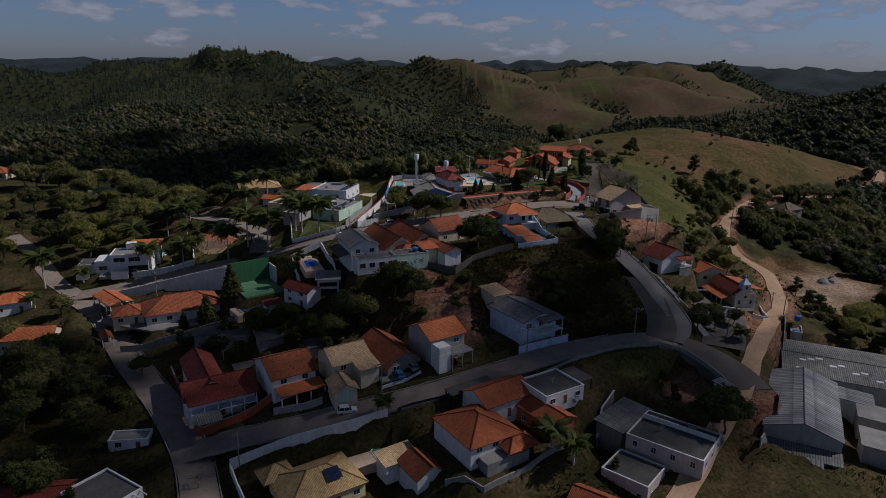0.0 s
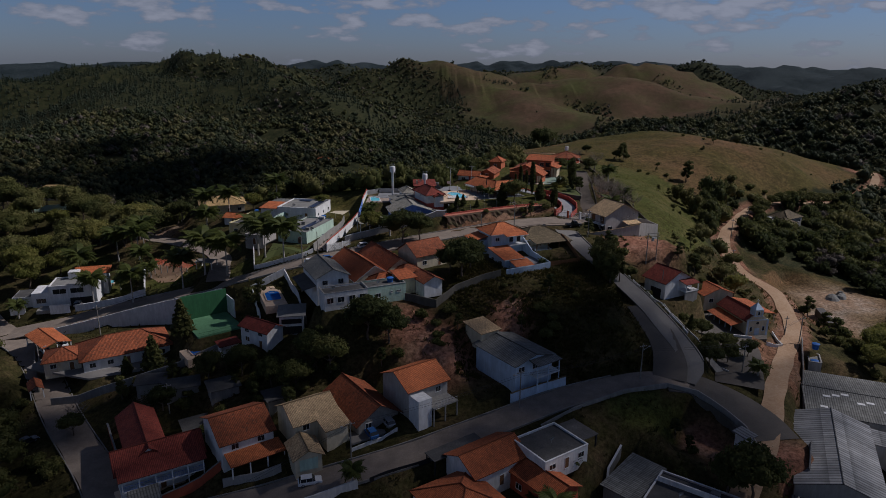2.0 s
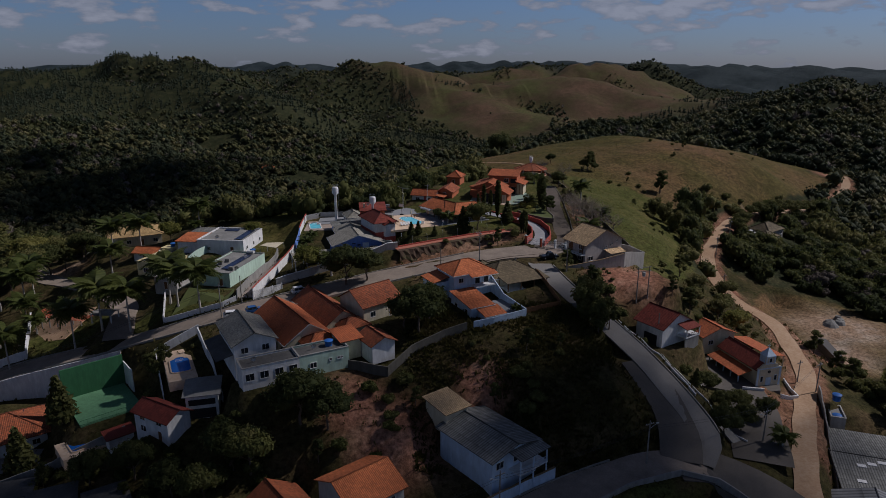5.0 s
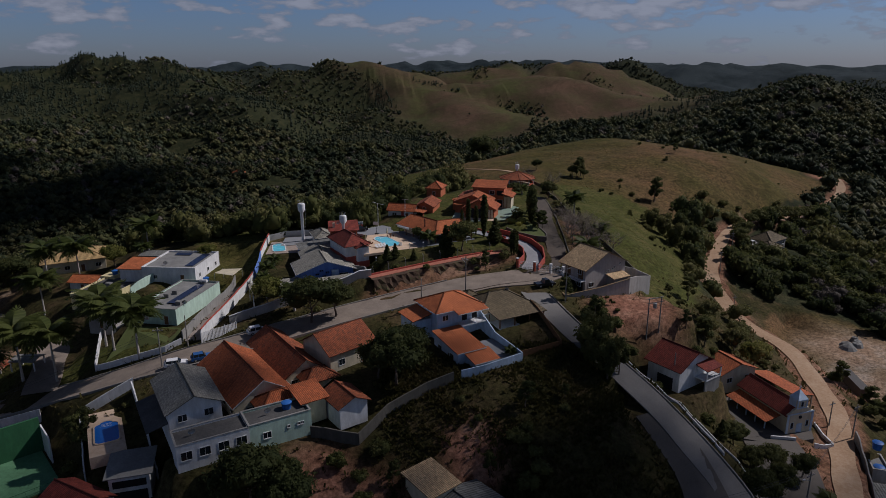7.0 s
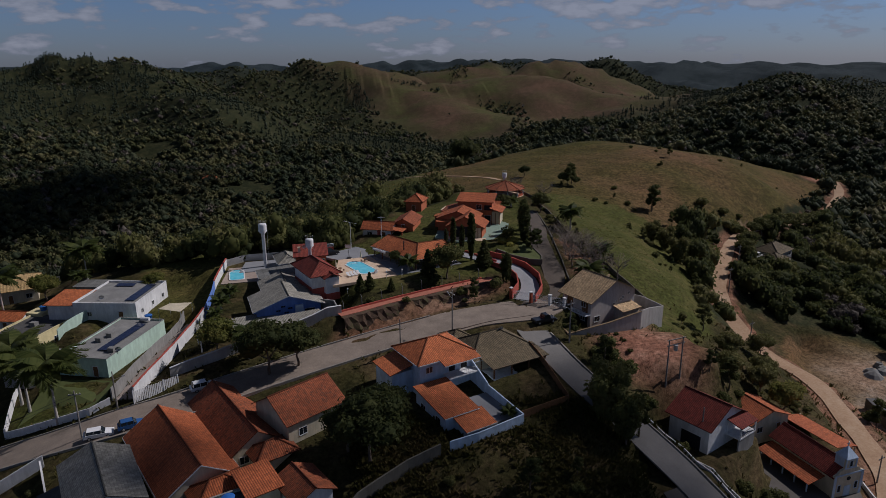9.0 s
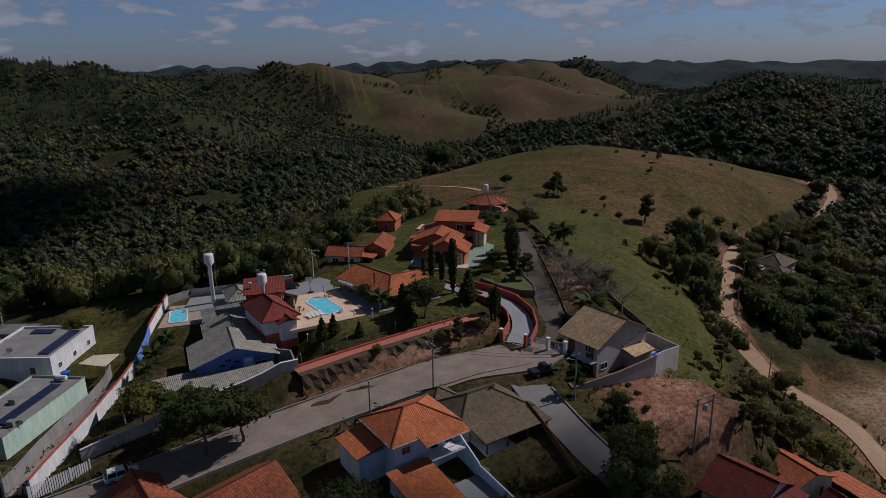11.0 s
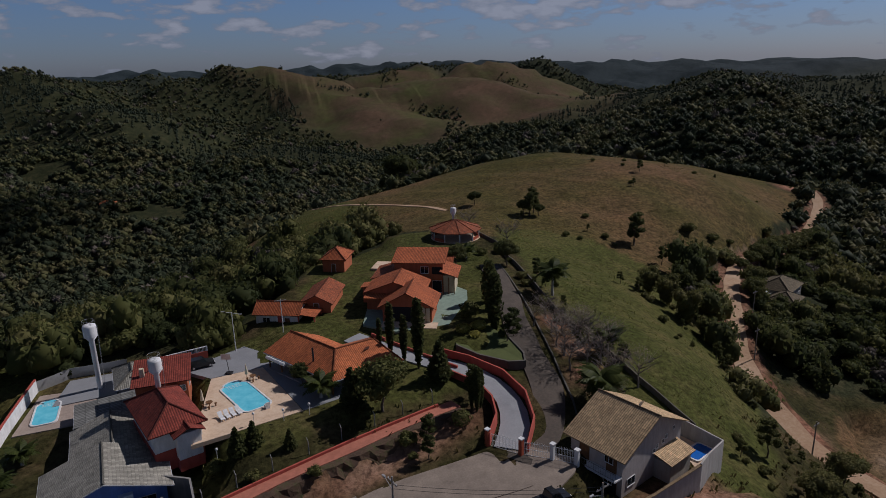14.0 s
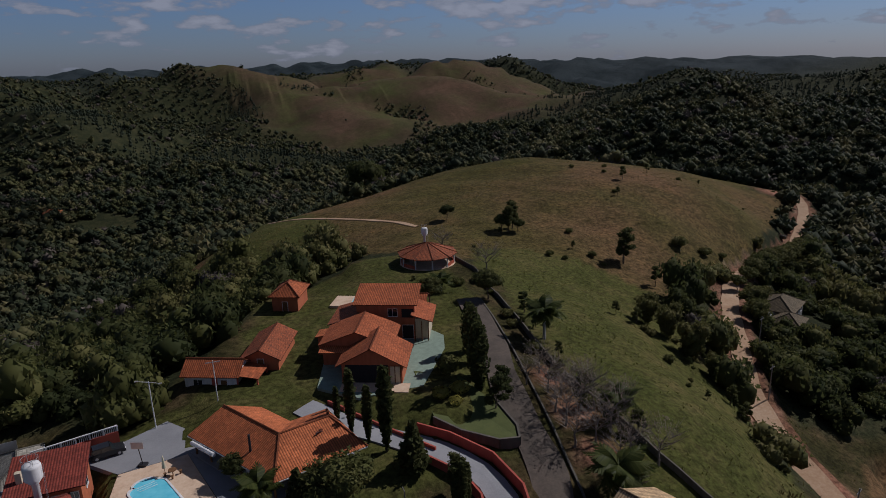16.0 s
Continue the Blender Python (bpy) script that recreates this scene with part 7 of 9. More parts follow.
add_roof(h, 3.6, 1.8, 2.9, 0.3, "mono_s", CLAY_NEW, 0.25, at=(-3.4, -4.7))
add_roof(h, 1.8, 2.6, 3.0, 0.4, "mono_w", CLAY_NEW, 0.2, at=(-6.3, 1.2))
slab_part(h, "side_porch", -7.0, 0, 0, -5.3, 2.4, 3.0, TERRA)
h = house("two-storey rear of the terracotta house", 48.3, 278, 42, -23, 9.8, 6, 6.2, "mono_s", 1.3, TERRA, CLAY, "", 2, trim=CLAY)
window_on(h, "s", 1.2, 4.1, 1.5, 1.3, 9.8, 6)
window_on(h, "s", 3.7, 0.1, 1.8, 2.4, 9.8, 6, DARK, WHITE, "door")
slab_part(h, "balcony_recess", 2.7, -3.06, 3.5, 4.7, -2.98, 5.4, DARK)
slab_part(h, "balcony_parapet", 2.6, -3.2, 3.1, 4.8, -3.02, 3.9, TERRA)
add_roof(h, 2.8, 7.0, 3.6, 1.2, "mono_e", CLAY, 0.4, at=(6.2, -0.6))
slab_part(h, "side_wing", 4.9, -2.9, 0, 7.2, 2.6, 3.6, CREAM)
for px in (5.0, 6.1, 7.2):
    slab_part(h, "wing_post", px - 0.07, -3.9, 0, px + 0.07, -3.76, 3.5, WOOD)
add_roof(h, 4.2, 8, 3.4, 1.4, "mono_w", CLAY_OLD, 0.4, at=(-6.9, -1.2))
slab_part(h, "west_wing", -8.6, -4.4, 0, -4.9, 2.4, 3.4, TERRA)
add_roof(h, 7, 5, 3.8, 0.9, "gable_x", CLAY, 0.3, at=(2.4, 6.2))
slab_part(h, "rear_wing", -0.8, 3.05, 0, 5.6, 8.4, 3.8, TERRA)
paving("pale green paving round the terracotta house", [(33.5, 262), (38.5, 257), (48, 257), (55, 268), (56.5, 273), (51, 286), (40, 286)], 42.04, plaster("green_grey_paving", (0.26, 0.34, 0.27)), 0.4)
swimming_pool("small blue pool behind the terracotta house", 46.5, 294, 42.05, -23, 6, 3.4, 0.5, WATER, rim=STONE)
paving("cream terrace round the small blue pool", [(40.5, 294.5), (49.5, 289.6), (52.5, 295), (43, 299.5)], 42.05, STONE, 0.5)
house("small terracotta house with hipped orange roof", 33.6, 299, 41.4, -23, 5, 6.5, 3.4, "hip", 1.7, TERRA, CLAY, "s")
h = house("low outbuilding with weathered orange tile roof", 28, 276.5, 41.4, -20, 5.5, 10, 2.3, "gable_y", 1.4, TERRA, CLAY_OLD, "s")
h = house("small white cottage with orange tile roof", 19.8, 272.0, 40.2, -23, 8, 4.6, 3.0, "gable_x", 1.4, WHITE, CLAY, "s", foot=3)
slab_part(h, "pilaster", 0.2, -2.42, -2, 1.0, -2.3, 3.0, REDWALL)
canopy(h, 5.6, -0.3, 0, 3, 4, 2.4, "mono_e", 0.5, CLAY, REDWALL)
rail(h, (4.2, -2.4), (7.4, -2.4), 0.1, 0.9, WHITE)
g = thing("gazebo", 66.5, 314, 42, 11, "large octagonal gazebo with red tile roof", "gazebo")
n = 10
for k in range(n):
    a, b2 = 2 * math.pi * k / n, 2 * math.pi * (k + 1) / n
    s = Shape()
    s.slab([(7.0 * math.cos(a), 7.0 * math.sin(a), 2.5), (7.0 * math.cos(b2), 7.0 * math.sin(b2), 2.5), (0, 0, 4.9)], 0.14)
    part("roof_slope", s, CLAY_OLD, g)
    s = Shape()
    s.tube((7.0 * math.cos(a), 7.0 * math.sin(a), 2.52), (0, 0, 4.92), 0.13, 0.1, 6, False)
    part("ridge_tiles", s, CLAY, g)
    s = Shape()
    s.tube((6.2 * math.cos(a), 6.2 * math.sin(a), -0.5), (6.2 * math.cos(a), 6.2 * math.sin(a), 2.6), 0.16, 0.16, 8)
    part("column", s, WHITE, g)
    if k not in (6, 7):
        s = Shape()
        p, q = Vector((6.2 * math.cos(a), 6.2 * math.sin(a), 0)), Vector((6.2 * math.cos(b2), 6.2 * math.sin(b2), 0))
        nrm = Vector((math.cos((a + b2) / 2), math.sin((a + b2) / 2), 0)) * 0.08
        s.slab([p + nrm + Vector((0, 0, 0.8)), q + nrm + Vector((0, 0, 0.8)), q - nrm + Vector((0, 0, 0.8)), p - nrm + Vector((0, 0, 0.8))], 1.2)
        part("parapet", s, BRICKRED, g)
s = Shape()
s.lathe([(6.5, -0.6), (6.5, 0.06)], (0, 0, 0), 20)
part("floor", s, STONE, g)
# loose things by the pool
for px, py in ((7.6, 243.8), (13.6, 250.4)):
    u = thing("parasol", px, py, 40.28, 0, "closed tan parasol on a slim pole", "parasol", "poolside parasols")
    s = Shape()
    s.tube((0, 0, 0), (0, 0, 2.6), 0.025, 0.025, 6)
    part("pole", s, WOOD, u)
    s = Shape()
    s.lathe([(0.26, 0.95), (0.2, 1.5), (0.1, 2.3), (0.02, 2.65)], (0, 0, 0), 10)
    part("canopy", s, CREAM, u, smooth=True)
    tb = thing("picnic_table", px + 0.9, py - 0.4, 40.28, 20, "dark wooden round table with stools", "table", "poolside tables")
    s = Shape()
    s.lathe([(0.06, 0), (0.06, 0.7), (0.5, 0.7), (0.5, 0.76)], (0, 0, 0), 12)
    part("tabletop", s, WOOD, tb)
    for k in range(4):
        st = thing("stool", px + 0.9 + 0.85 * math.cos(k * 1.57), py - 0.4 + 0.85 * math.sin(k * 1.57), 40.28, 0, "dark wooden stool beside the table", "stool", "poolside stools")
        s = Shape()
        s.lathe([(0.1, 0), (0.12, 0.4), (0.2, 0.4), (0.2, 0.46)], (0, 0, 0), 8)
        part("seat", s, WOOD, st)
for k in range(4):
    c = thing("sun_lounger", 10.4 + k * 0.75, 239.0 + k * 0.34, 40.28, 22, "white plastic sun lounger beside the pool", "lounger", "poolside loungers")
    slab_part(c, "bed", -0.3, -0.6, 0.28, 0.3, 0.6, 0.34, WHITE)
    s = Shape()
    s.slab([(-0.3, 0.6, 0.34), (0.3, 0.6, 0.34), (0.3, 1.15, 0.8), (-0.3, 1.15, 0.8)], 0.06)
    part("backrest", s, WHITE, c)
    for px in (-0.26, 0.26):
        for py in (-0.5, 0.5):
            slab_part(c, "leg", px - 0.03, py - 0.03, 0, px + 0.03, py + 0.03, 0.28, WHITE)
c = thing("slide_block", 16.4, 240.4, 40.3, 22, "small white diving block at the pool's edge", "diving block")
slab_part(c, "body", -0.3, -0.35, 0, 0.3, 0.35, 0.5, WHITE)
slab_part(c, "back", -0.3, -0.35, 0.5, 0.3, -0.25, 0.95, WHITE)
hoop = thing("basketball_hoop", 10.9, 253.4, 40.28, -20, "portable basketball hoop on a black base", "hoop")
slab_part(hoop, "base", -0.5, -0.4, 0, 0.5, 0.4, 0.25, IRON)
s = Shape()
s.tube((0, 0, 0.2), (0, -0.5, 3.0), 0.06, 0.05, 6)
part("pole", s, IRON, hoop)
s = Shape()
s.box(-0.75, -0.62, 2.7, 0.75, -0.56, 3.6)
part("backboard", s, METAL, hoop)
lp = thing("street_lamp", 11.7, 262.2, 40.2, 0, "tall double-armed lamp post beside the court", "lamp")
s = Shape()
s.tube((0, 0, -0.3), (0, 0, 7), 0.09, 0.06, 8)
part("pole", s, WHITE, lp)
for sg in (-1, 1):
    s = Shape()
    s.tube((0, 0, 6.9), (sg * 1.4, -0.3, 7.4 if sg < 0 else 6.6), 0.035, 0.03, 5)
    arm = part("arm", s, WHITE, lp)
    s = Shape()
    s.box(sg * 1.4 - 0.22, -0.42, 7.36 if sg < 0 else 6.56, sg * 1.4 + 0.22, -0.18, 7.46 if sg < 0 else 6.66)
    part("lamp_head", s, METAL, arm)
lp = thing("street_lamp", 19.8, 264.6, 40.2, 0, "slim pale lamp post beside the cottage", "lamp")
s = Shape()
s.tube((0, 0, -0.3), (0, 0, 7.5), 0.09, 0.06, 8)
part("pole", s, WHITE, lp)
s = Shape()
s.box(-1.0, -0.05, 7.2, 1.0, 0.05, 7.3)
part("arm", s, METAL, lp)
# left houses above the street
h = house("house with tan hipped tile roof at the wood's edge", -78, 276, 28, 20, 16, 12.5, 3.6, "hip", 2.4, CREAM, CLAY_STRAW, "s", over=0.8)
h = house("low white house with flat roof and solar panels", -41, 250, 32.4, -12, 14, 15, 4, "flat", 0, WHITE, SLAB, "se", win=(0.9, 0.9), gap=4.5)
solar_array(h, 4.6, 0, 3.95, 2, 6, 1.1, 1.8, 0.0)
solar_array(h, -1.5, 5, 3.95, 4, 1, 1.1, 1.8, 0.05)
add_roof(h, 7, 8, 3.0, 0.7, "mono_s", CLAY_NEW, 0.3, at=(-10.5, -2.5))
slab_part(h, "side_wing", -13.8, -6, -1, -7.1, 1.4, 3.0, WHITE)
h = house("long pale green house with flat grey roof", -37, 229.5, 30, -18, 10, 19.5, 3.8, "flat", 0, MINT, SLAB, "s", trim=SLAB)
solar_array(h, 1.6, 0.5, 3.8, 2, 8, 1.0, 1.65, 0.0)
s = Shape()
s.tube((0.5, 8.6, 4.2), (2.4, 8.6, 4.2), 0.4, 0.4, 10)
part("solar_heater", s, WHITE, h)
for px, py in ((-1.8, -2), (-1.2, 0.5), (3.6, -6)):
    slab_part(h, "vent_box", px - 0.6, py - 0.5, 3.5, px + 0.6, py + 0.5, 4.4, SLAB)
tank_on("blue plastic water tank on the pale green house", -32.6, 238.4, 33.6, 0.75, 1.0)
sl = thing("shade_sail", -27.8, 241, 32.4, -18, "pale cloth shade sail over a back yard", "shade sail")
s = Shape()
s.slab([(-2.5, -2, 2.9), (2.5, -2, 2.5), (2.8, 2.4, 3.0), (-2.4, 2.2, 2.6)], 0.04)
part("cloth", s, CREAM, sl)
for px, py in ((-2.5, -2), (2.5, -2), (2.8, 2.4), (-2.4, 2.2)):
    sh = Shape()
    sh.tube((px, py, -0.5), (px, py, 2.9), 0.05, 0.05, 6)
    part("post", sh, METAL, sl)
h = house("yellow house with flat dark roof", -57.5, 243, 28.2, -19, 10.5, 14, 4.0, "flat", 0, YELLOW, FLATROOF, "se", trim=YELLOW)
slab_part(h, "vent_box", -1, 0, 3.6, 0.4, 1.2, 4.6, SLAB)
slab_part(h, "roof_tank_stand", -6.5, 5.5, 0, -2.5, 9, 4.4, YELLOW)
tank_on("blue plastic water tank on the yellow house", -58.5, 251.5, 32.6, 0.75, 1.0)
wall_line("tall grey wall along the passage", [(-31.5, 208), (-30.2, 218), (-28, 230), (-26, 241)], 2.4, BARE, 0.22)
paving("worn concrete passage between garden walls", [(-31, 207.6), (-27.6, 207), (-25.4, 216), (-22.6, 230), (-21.6, 236), (-25.6, 240), (-27.8, 230), (-30, 218)], [ground_z(px, py) + 0.2 for px, py in ((-31, 207.6), (-27.6, 207), (-25.4, 216), (-22.6, 230), (-21.6, 236), (-25.6, 240), (-27.8, 230), (-30, 218))], plaster("worn_passage_concrete", (0.36, 0.30, 0.26)), 0.6)
gt = thing("slatted_gate", -27, 204.8, ground_z(-24, 207) - 0.1, 38, "wide white slatted metal gate beside the street", "gate")
for k in range(4):
    slab_part(gt, "gate_post", k * 2.6 - 0.08, -0.08, -0.4, k * 2.6 + 0.08, 0.08, 2.4, WHITE)
for k in range(26):
    slab_part(gt, "slat", 0.12 + k * 0.3, -0.025, 0.1, 0.12 + k * 0.3 + 0.2, 0.025, 2.2, WHITE)
wall_line("pale wall round the corner lawn", [(-49.5, 208.5), (-40, 206.4), (-34.5, 205.6), (-31.5, 207)], 1.3, WHITE, 0.2)
wall_line("pale green wall between two houses", [(-50, 236), (-45.5, 246)], 2.4, MINT, 0.2)
wall_line("white wall with gate posts beside the yellow house", [(-53, 223), (-50.5, 213), (-49.5, 208.5)], 1.6, WHITE, 0.22)
wall_line("grey garden wall at the wood's edge", [(-98, 285), (-88, 289), (-70, 291)], 1.8, BARE, 0.2)
paving("mown lawn before the pale green house", [(-48, 209.5), (-33, 207.6), (-34, 217), (-46, 220)], [ground_z(-48, 209.5) + 0.12, ground_z(-33, 207.6) + 0.12, ground_z(-34, 217) + 0.12, ground_z(-46, 220) + 0.12], MATS["mown_lawn"], 0.6, "lawn")
house("small orange-roofed house down in the valley", -104, 728, ground_z(-104, 728), 10, 12, 8, 4.5, "hip", 2.2, WHITE, CLAY_NEW, "s")
house("dark-roofed farmhouse among trees by the road", 170, 310, 14.5, 30, 12, 9, 3.2, "hip", 2.6, BARE, CLAY_MOSS, "s")
house("small dark-roofed farm annex by the road", 165, 302, 14, 30, 8, 7, 2.8, "hip", 1.8, BARE, CLAY_MOSS, "s")
house("low grey-roofed annex beside the yellow house", -51.5, 227, 28.6, -18, 6.5, 8, 3.2, "flat", 0, GREYWALL, FLATROOF, "s")
house("small orange-tiled store behind the yellow house", -66.5, 254, 28, -15, 7, 5, 2.8, "gable_x", 1.1, WHITE, CLAY_NEW, "s")
house("low grey shed behind the flat-roofed house", -50, 262, 32, -12, 9, 3.5, 2.6, "mono_s", 0.4, BARE, FIBRO, "")


def dish(x, y, z, yaw, r=0.55):
    t = thing("satellite_dish", x, y, z, yaw, "small pale satellite dish on a roof", "dish", "satellite dishes")
    s = Shape()
    s.tube((0, 0, -0.3), (0, 0, 0.6), 0.03, 0.03, 6)
    part("mast", s, METAL, t)
    s = Shape()
    rings = [(r * q, 0.22 * q * q) for q in (0.15, 0.5, 0.8, 1.0)]
    k = len(s.v)
    for rr, d in rings:
        for i in range(14):
            w = 2 * math.pi * i / 14
            s.v.append((rr * math.cos(w), -d * 1.0 - 0.35 * rr * math.sin(w), 0.75 + 0.93 * rr * math.sin(w)))
    for a in range(3):
        for i in range(14):
            j = (i + 1) % 14
            s.f.append((k + a * 14 + i, k + a * 14 + j, k + a * 14 + 14 + j, k + a * 14 + 14 + i))
            s.uv.append(None)
    part("reflector", s, METAL, t, smooth=True)
    s = Shape()
    s.tube((0, 0, 0.7), (0, -0.5, 0.95), 0.015, 0.015, 5)
    part("feed_arm", s, IRON, t)
    return t


for x, y, z, yaw in ((31.5, 246, 43.9, 30), (0.4, 250.5, 43.9, 20), (-34, 222, 33.6, 10), (-44, 246, 36.0, 15), (24, 124.5, 18.7, 30), (46, 118, 11.3, 0), (-20.5, 166.8, 33.0, 20), (-10, 171, 33.2, 20), (63.5, 221, 42.2, 24), (37, 208, 37.9, 20)):
    dish(x, y, z, yaw)
# yard below the chapel
ct = thing("shipping_container", 134, 216.5, 3.1, -16, "long grey shipping container on bare earth", "container")
slab_part(ct, "body", -1.25, -7, 0, 1.25, 7, 2.6, plain("container_grey", (0.085, 0.08, 0.075), 0.75))
for k in range(30):
    for sx in (-1.28, 1.25):
        slab_part(ct, "rib", sx, -6.9 + k * 0.47, 0.1, sx + 0.03, -6.7 + k * 0.47, 2.5, MATS["container_grey"])
pile = Shape()
for k in range(5):
    pile.lathe([(2.6 - 0.3 * k, 0), (1.6 - 0.2 * k, 0.9 + 0.1 * k), (0.5, 1.5 - 0.1 * k), (0.1, 1.7 - 0.1 * k)], (k * 1.9 - 4, 1.2 * math.sin(k * 2), -0.1), 9)
gp = tagged(part("gravel_pile", pile, SLAB), "grey gravel heaps on the bare yard", "gravel", kind="stuff")
gp.matrix_basis = pose(152, 238, ground_z(152, 238), 0, 0, 30)
# poles
for x, y, hh, yaw, arm, lamp, ld in ((20.6, 140.4, 9, 25, True, True, -1), (49.2, 150.9, 9, 20, True, True, 1), (-12.9, 128.6, 8.5, 20, True, True, -1), (-40.2, 112.6, 8, 20, True, False, 1), (-89.8, 193.5, 9, 20, True, True, 1), (-97, 176, 8, 40, False, True, 1), (-33, 197.6, 8.5, 0, True, False, 1), (-29.8, 205, 7, 0, False, True, 1), (28.9, 212.8, 9, 110, True, True, 1), (18.4, 208, 7.5, 20, False, False, 1), (50.2, 206.8, 8.5, 20, True, True, -1), (102.5, 186.5, 6, 20, True, False, 1), (103.8, 181.5, 8, 20, True, False, 1), (66, 186.2, 8, 20, False, False, 1), (77.2, 160, 7.5, 20, True, True, -1), (110, 236, 8, 20, True, False, 1), (124.5, 268, 8, 20, True, False, 1), (140, 287, 8, 20, True, False, 1), (-55.4, 151.5, 7.5, 20, True, False, 1)):
    pole(x, y, hh, yaw, arm, lamp, lampdir=ld)
hf = thing("transformer_frame", 66.2, 196.8, ground_z(66.2, 196.8) - 0.1, 15, "twin-pole timber transformer frame on red earth", "pole frame")
for px in (-1.6, 1.6):
    s = Shape()
    s.tube((px, 0, -0.6), (px, 0, 8.6), 0.15, 0.11, 8)
    part("shaft", s, GREYWOOD, hf)
for pz in (7.4, 8.4):
    slab_part(hf, "crossarm", -2.1, -0.07, pz, 2.1, 0.07, pz + 0.14, GREYWOOD)
s = Shape()
s.tube((0, 0, 6.3), (0, 0, 7.3), 0.4, 0.4, 10)
part("transformer", s, METAL, hf)


def cable(a, b2, sag=0.5, lift=8.0):
    za, zb = ground_z(*a) + lift, ground_z(*b2) + lift
    s = Shape()
    n = 10
    pts = [Vector((a[0] + (b2[0] - a[0]) * k / n, a[1] + (b2[1] - a[1]) * k / n, za + (zb - za) * k / n - sag * 4 * (k / n) * (1 - k / n))) for k in range(n + 1)]
    s.pipe(pts, 0.025, 4)
    return tagged(part("power_cable", s, IRON), "black overhead cable between poles", "cable", "overhead cables")


for a, b2 in (((20.6, 140.4), (49.2, 150.9)), ((20.6, 140.4), (-12.9, 128.6)), ((-12.9, 128.6), (-40.2, 112.6)), ((49.2, 150.9), (77.2, 160)), ((28.9, 212.8), (50.2, 206.8)), ((77.2, 160), (103.8, 181.5)), ((-33, 197.6), (-89.8, 193.5))):
    for k in (0.0, -0.5):
        cable(a, b2, 0.6, 7.9 + k)
# cars
CARWHITE, CARBLACK = plain("car_white", (0.75, 0.75, 0.75), 0.25, 0, 0.5), plain("car_black", (0.02, 0.021, 0.024), 0.2, 0, 0.5)
CARBLUE, CARGREY = plain("car_blue", (0.03, 0.10, 0.28), 0.25, 0, 0.5), plain("car_grey", (0.42, 0.43, 0.44), 0.25, 0.2, 0.5)
car("white compact utility car parked by the wall", -19.9, 123.4, 14, CARWHITE, 4.3, 1.8, 1.65)
car("blue saloon car in a forecourt", -9.6, 134.2, 118, CARBLUE, z=14.4)
car("silver saloon car in a forecourt", -6.4, 137.2, 118, CARGREY, z=14.95)
car("white estate car parked on the upper street", -16, 206.4, 22, CARWHITE, 4.4, 1.75, 1.6)
car("white saloon car parked on the upper street", -30.2, 196.8, 12, CARWHITE, 4.3, 1.75, 1.45)
car("dark blue hatchback parked on the upper street", -25.6, 197.6, 20, CARBLUE, 3.9, 1.7, 1.5)
car("black pickup parked before the gate", 47.4, 213.4, 12, CARBLACK, 4.9, 1.85, 1.75, pickup=True)
car("black hatchback on the games court", 6.4, 257.4, 15, CARBLACK, 4.2, 1.75, 1.55, z=40.3)
car("dark car in an open garage", -99.5, 183, 47 + 90, CARGREY, z=10.35)
car("pale car in an open garage", -97, 187, 47 + 90, CARWHITE, z=10.35)
car("dark car parked on the descending street", -84, 146.5, 55, CARBLACK)
car("white van by the farmhouse", 161, 306, 30, CARWHITE, 4.3, 1.8, 1.9)
car("dark car under the modern house", -104.5, 211.6, 104, CARGREY, z=12.6)

# ---- plants ----
RNG = np.random.default_rng(7)


def card_cloud(n, radii, size, centre=(0, 0, 0), shell=0.62, flat=0.45):
    """n leaf clumps, each one quad, round the surface of an uneven ellipsoid."""
    d = RNG.normal(size=(n, 3))
    d /= np.linalg.norm(d, axis=1, keepdims=True)
    lump = 1 + 0.16 * np.sin(d[:, 0] * 5 + centre[0]) * np.cos(d[:, 1] * 4 + centre[2]) + 0.12 * np.sin(d[:, 2] * 7)
    r = (shell + (1 - shell) * RNG.random(n) ** 0.6) * lump
    c = d * r[:, None] * np.array(radii) + np.array(centre)
    nrm = d * (1 - flat) + RNG.normal(size=(n, 3)) * flat
    nrm /= np.linalg.norm(nrm, axis=1, keepdims=True)
    a = np.cross(nrm, RNG.normal(size=(n, 3)))
    a /= np.linalg.norm(a, axis=1, keepdims=True)
    b2 = np.cross(nrm, a)
    s = size * (0.6 + 0.8 * RNG.random((n, 1)))
    k = 0.55 + 0.3 * RNG.random((n, 1))
    v = np.stack([c + a * s, c + b2 * s * k, c - a * s * (0.8 + 0.3 * RNG.random((n, 1))), c - b2 * s * k], 1).reshape(-1, 3)
    return v, np.arange(4 * n).reshape(n, 4)


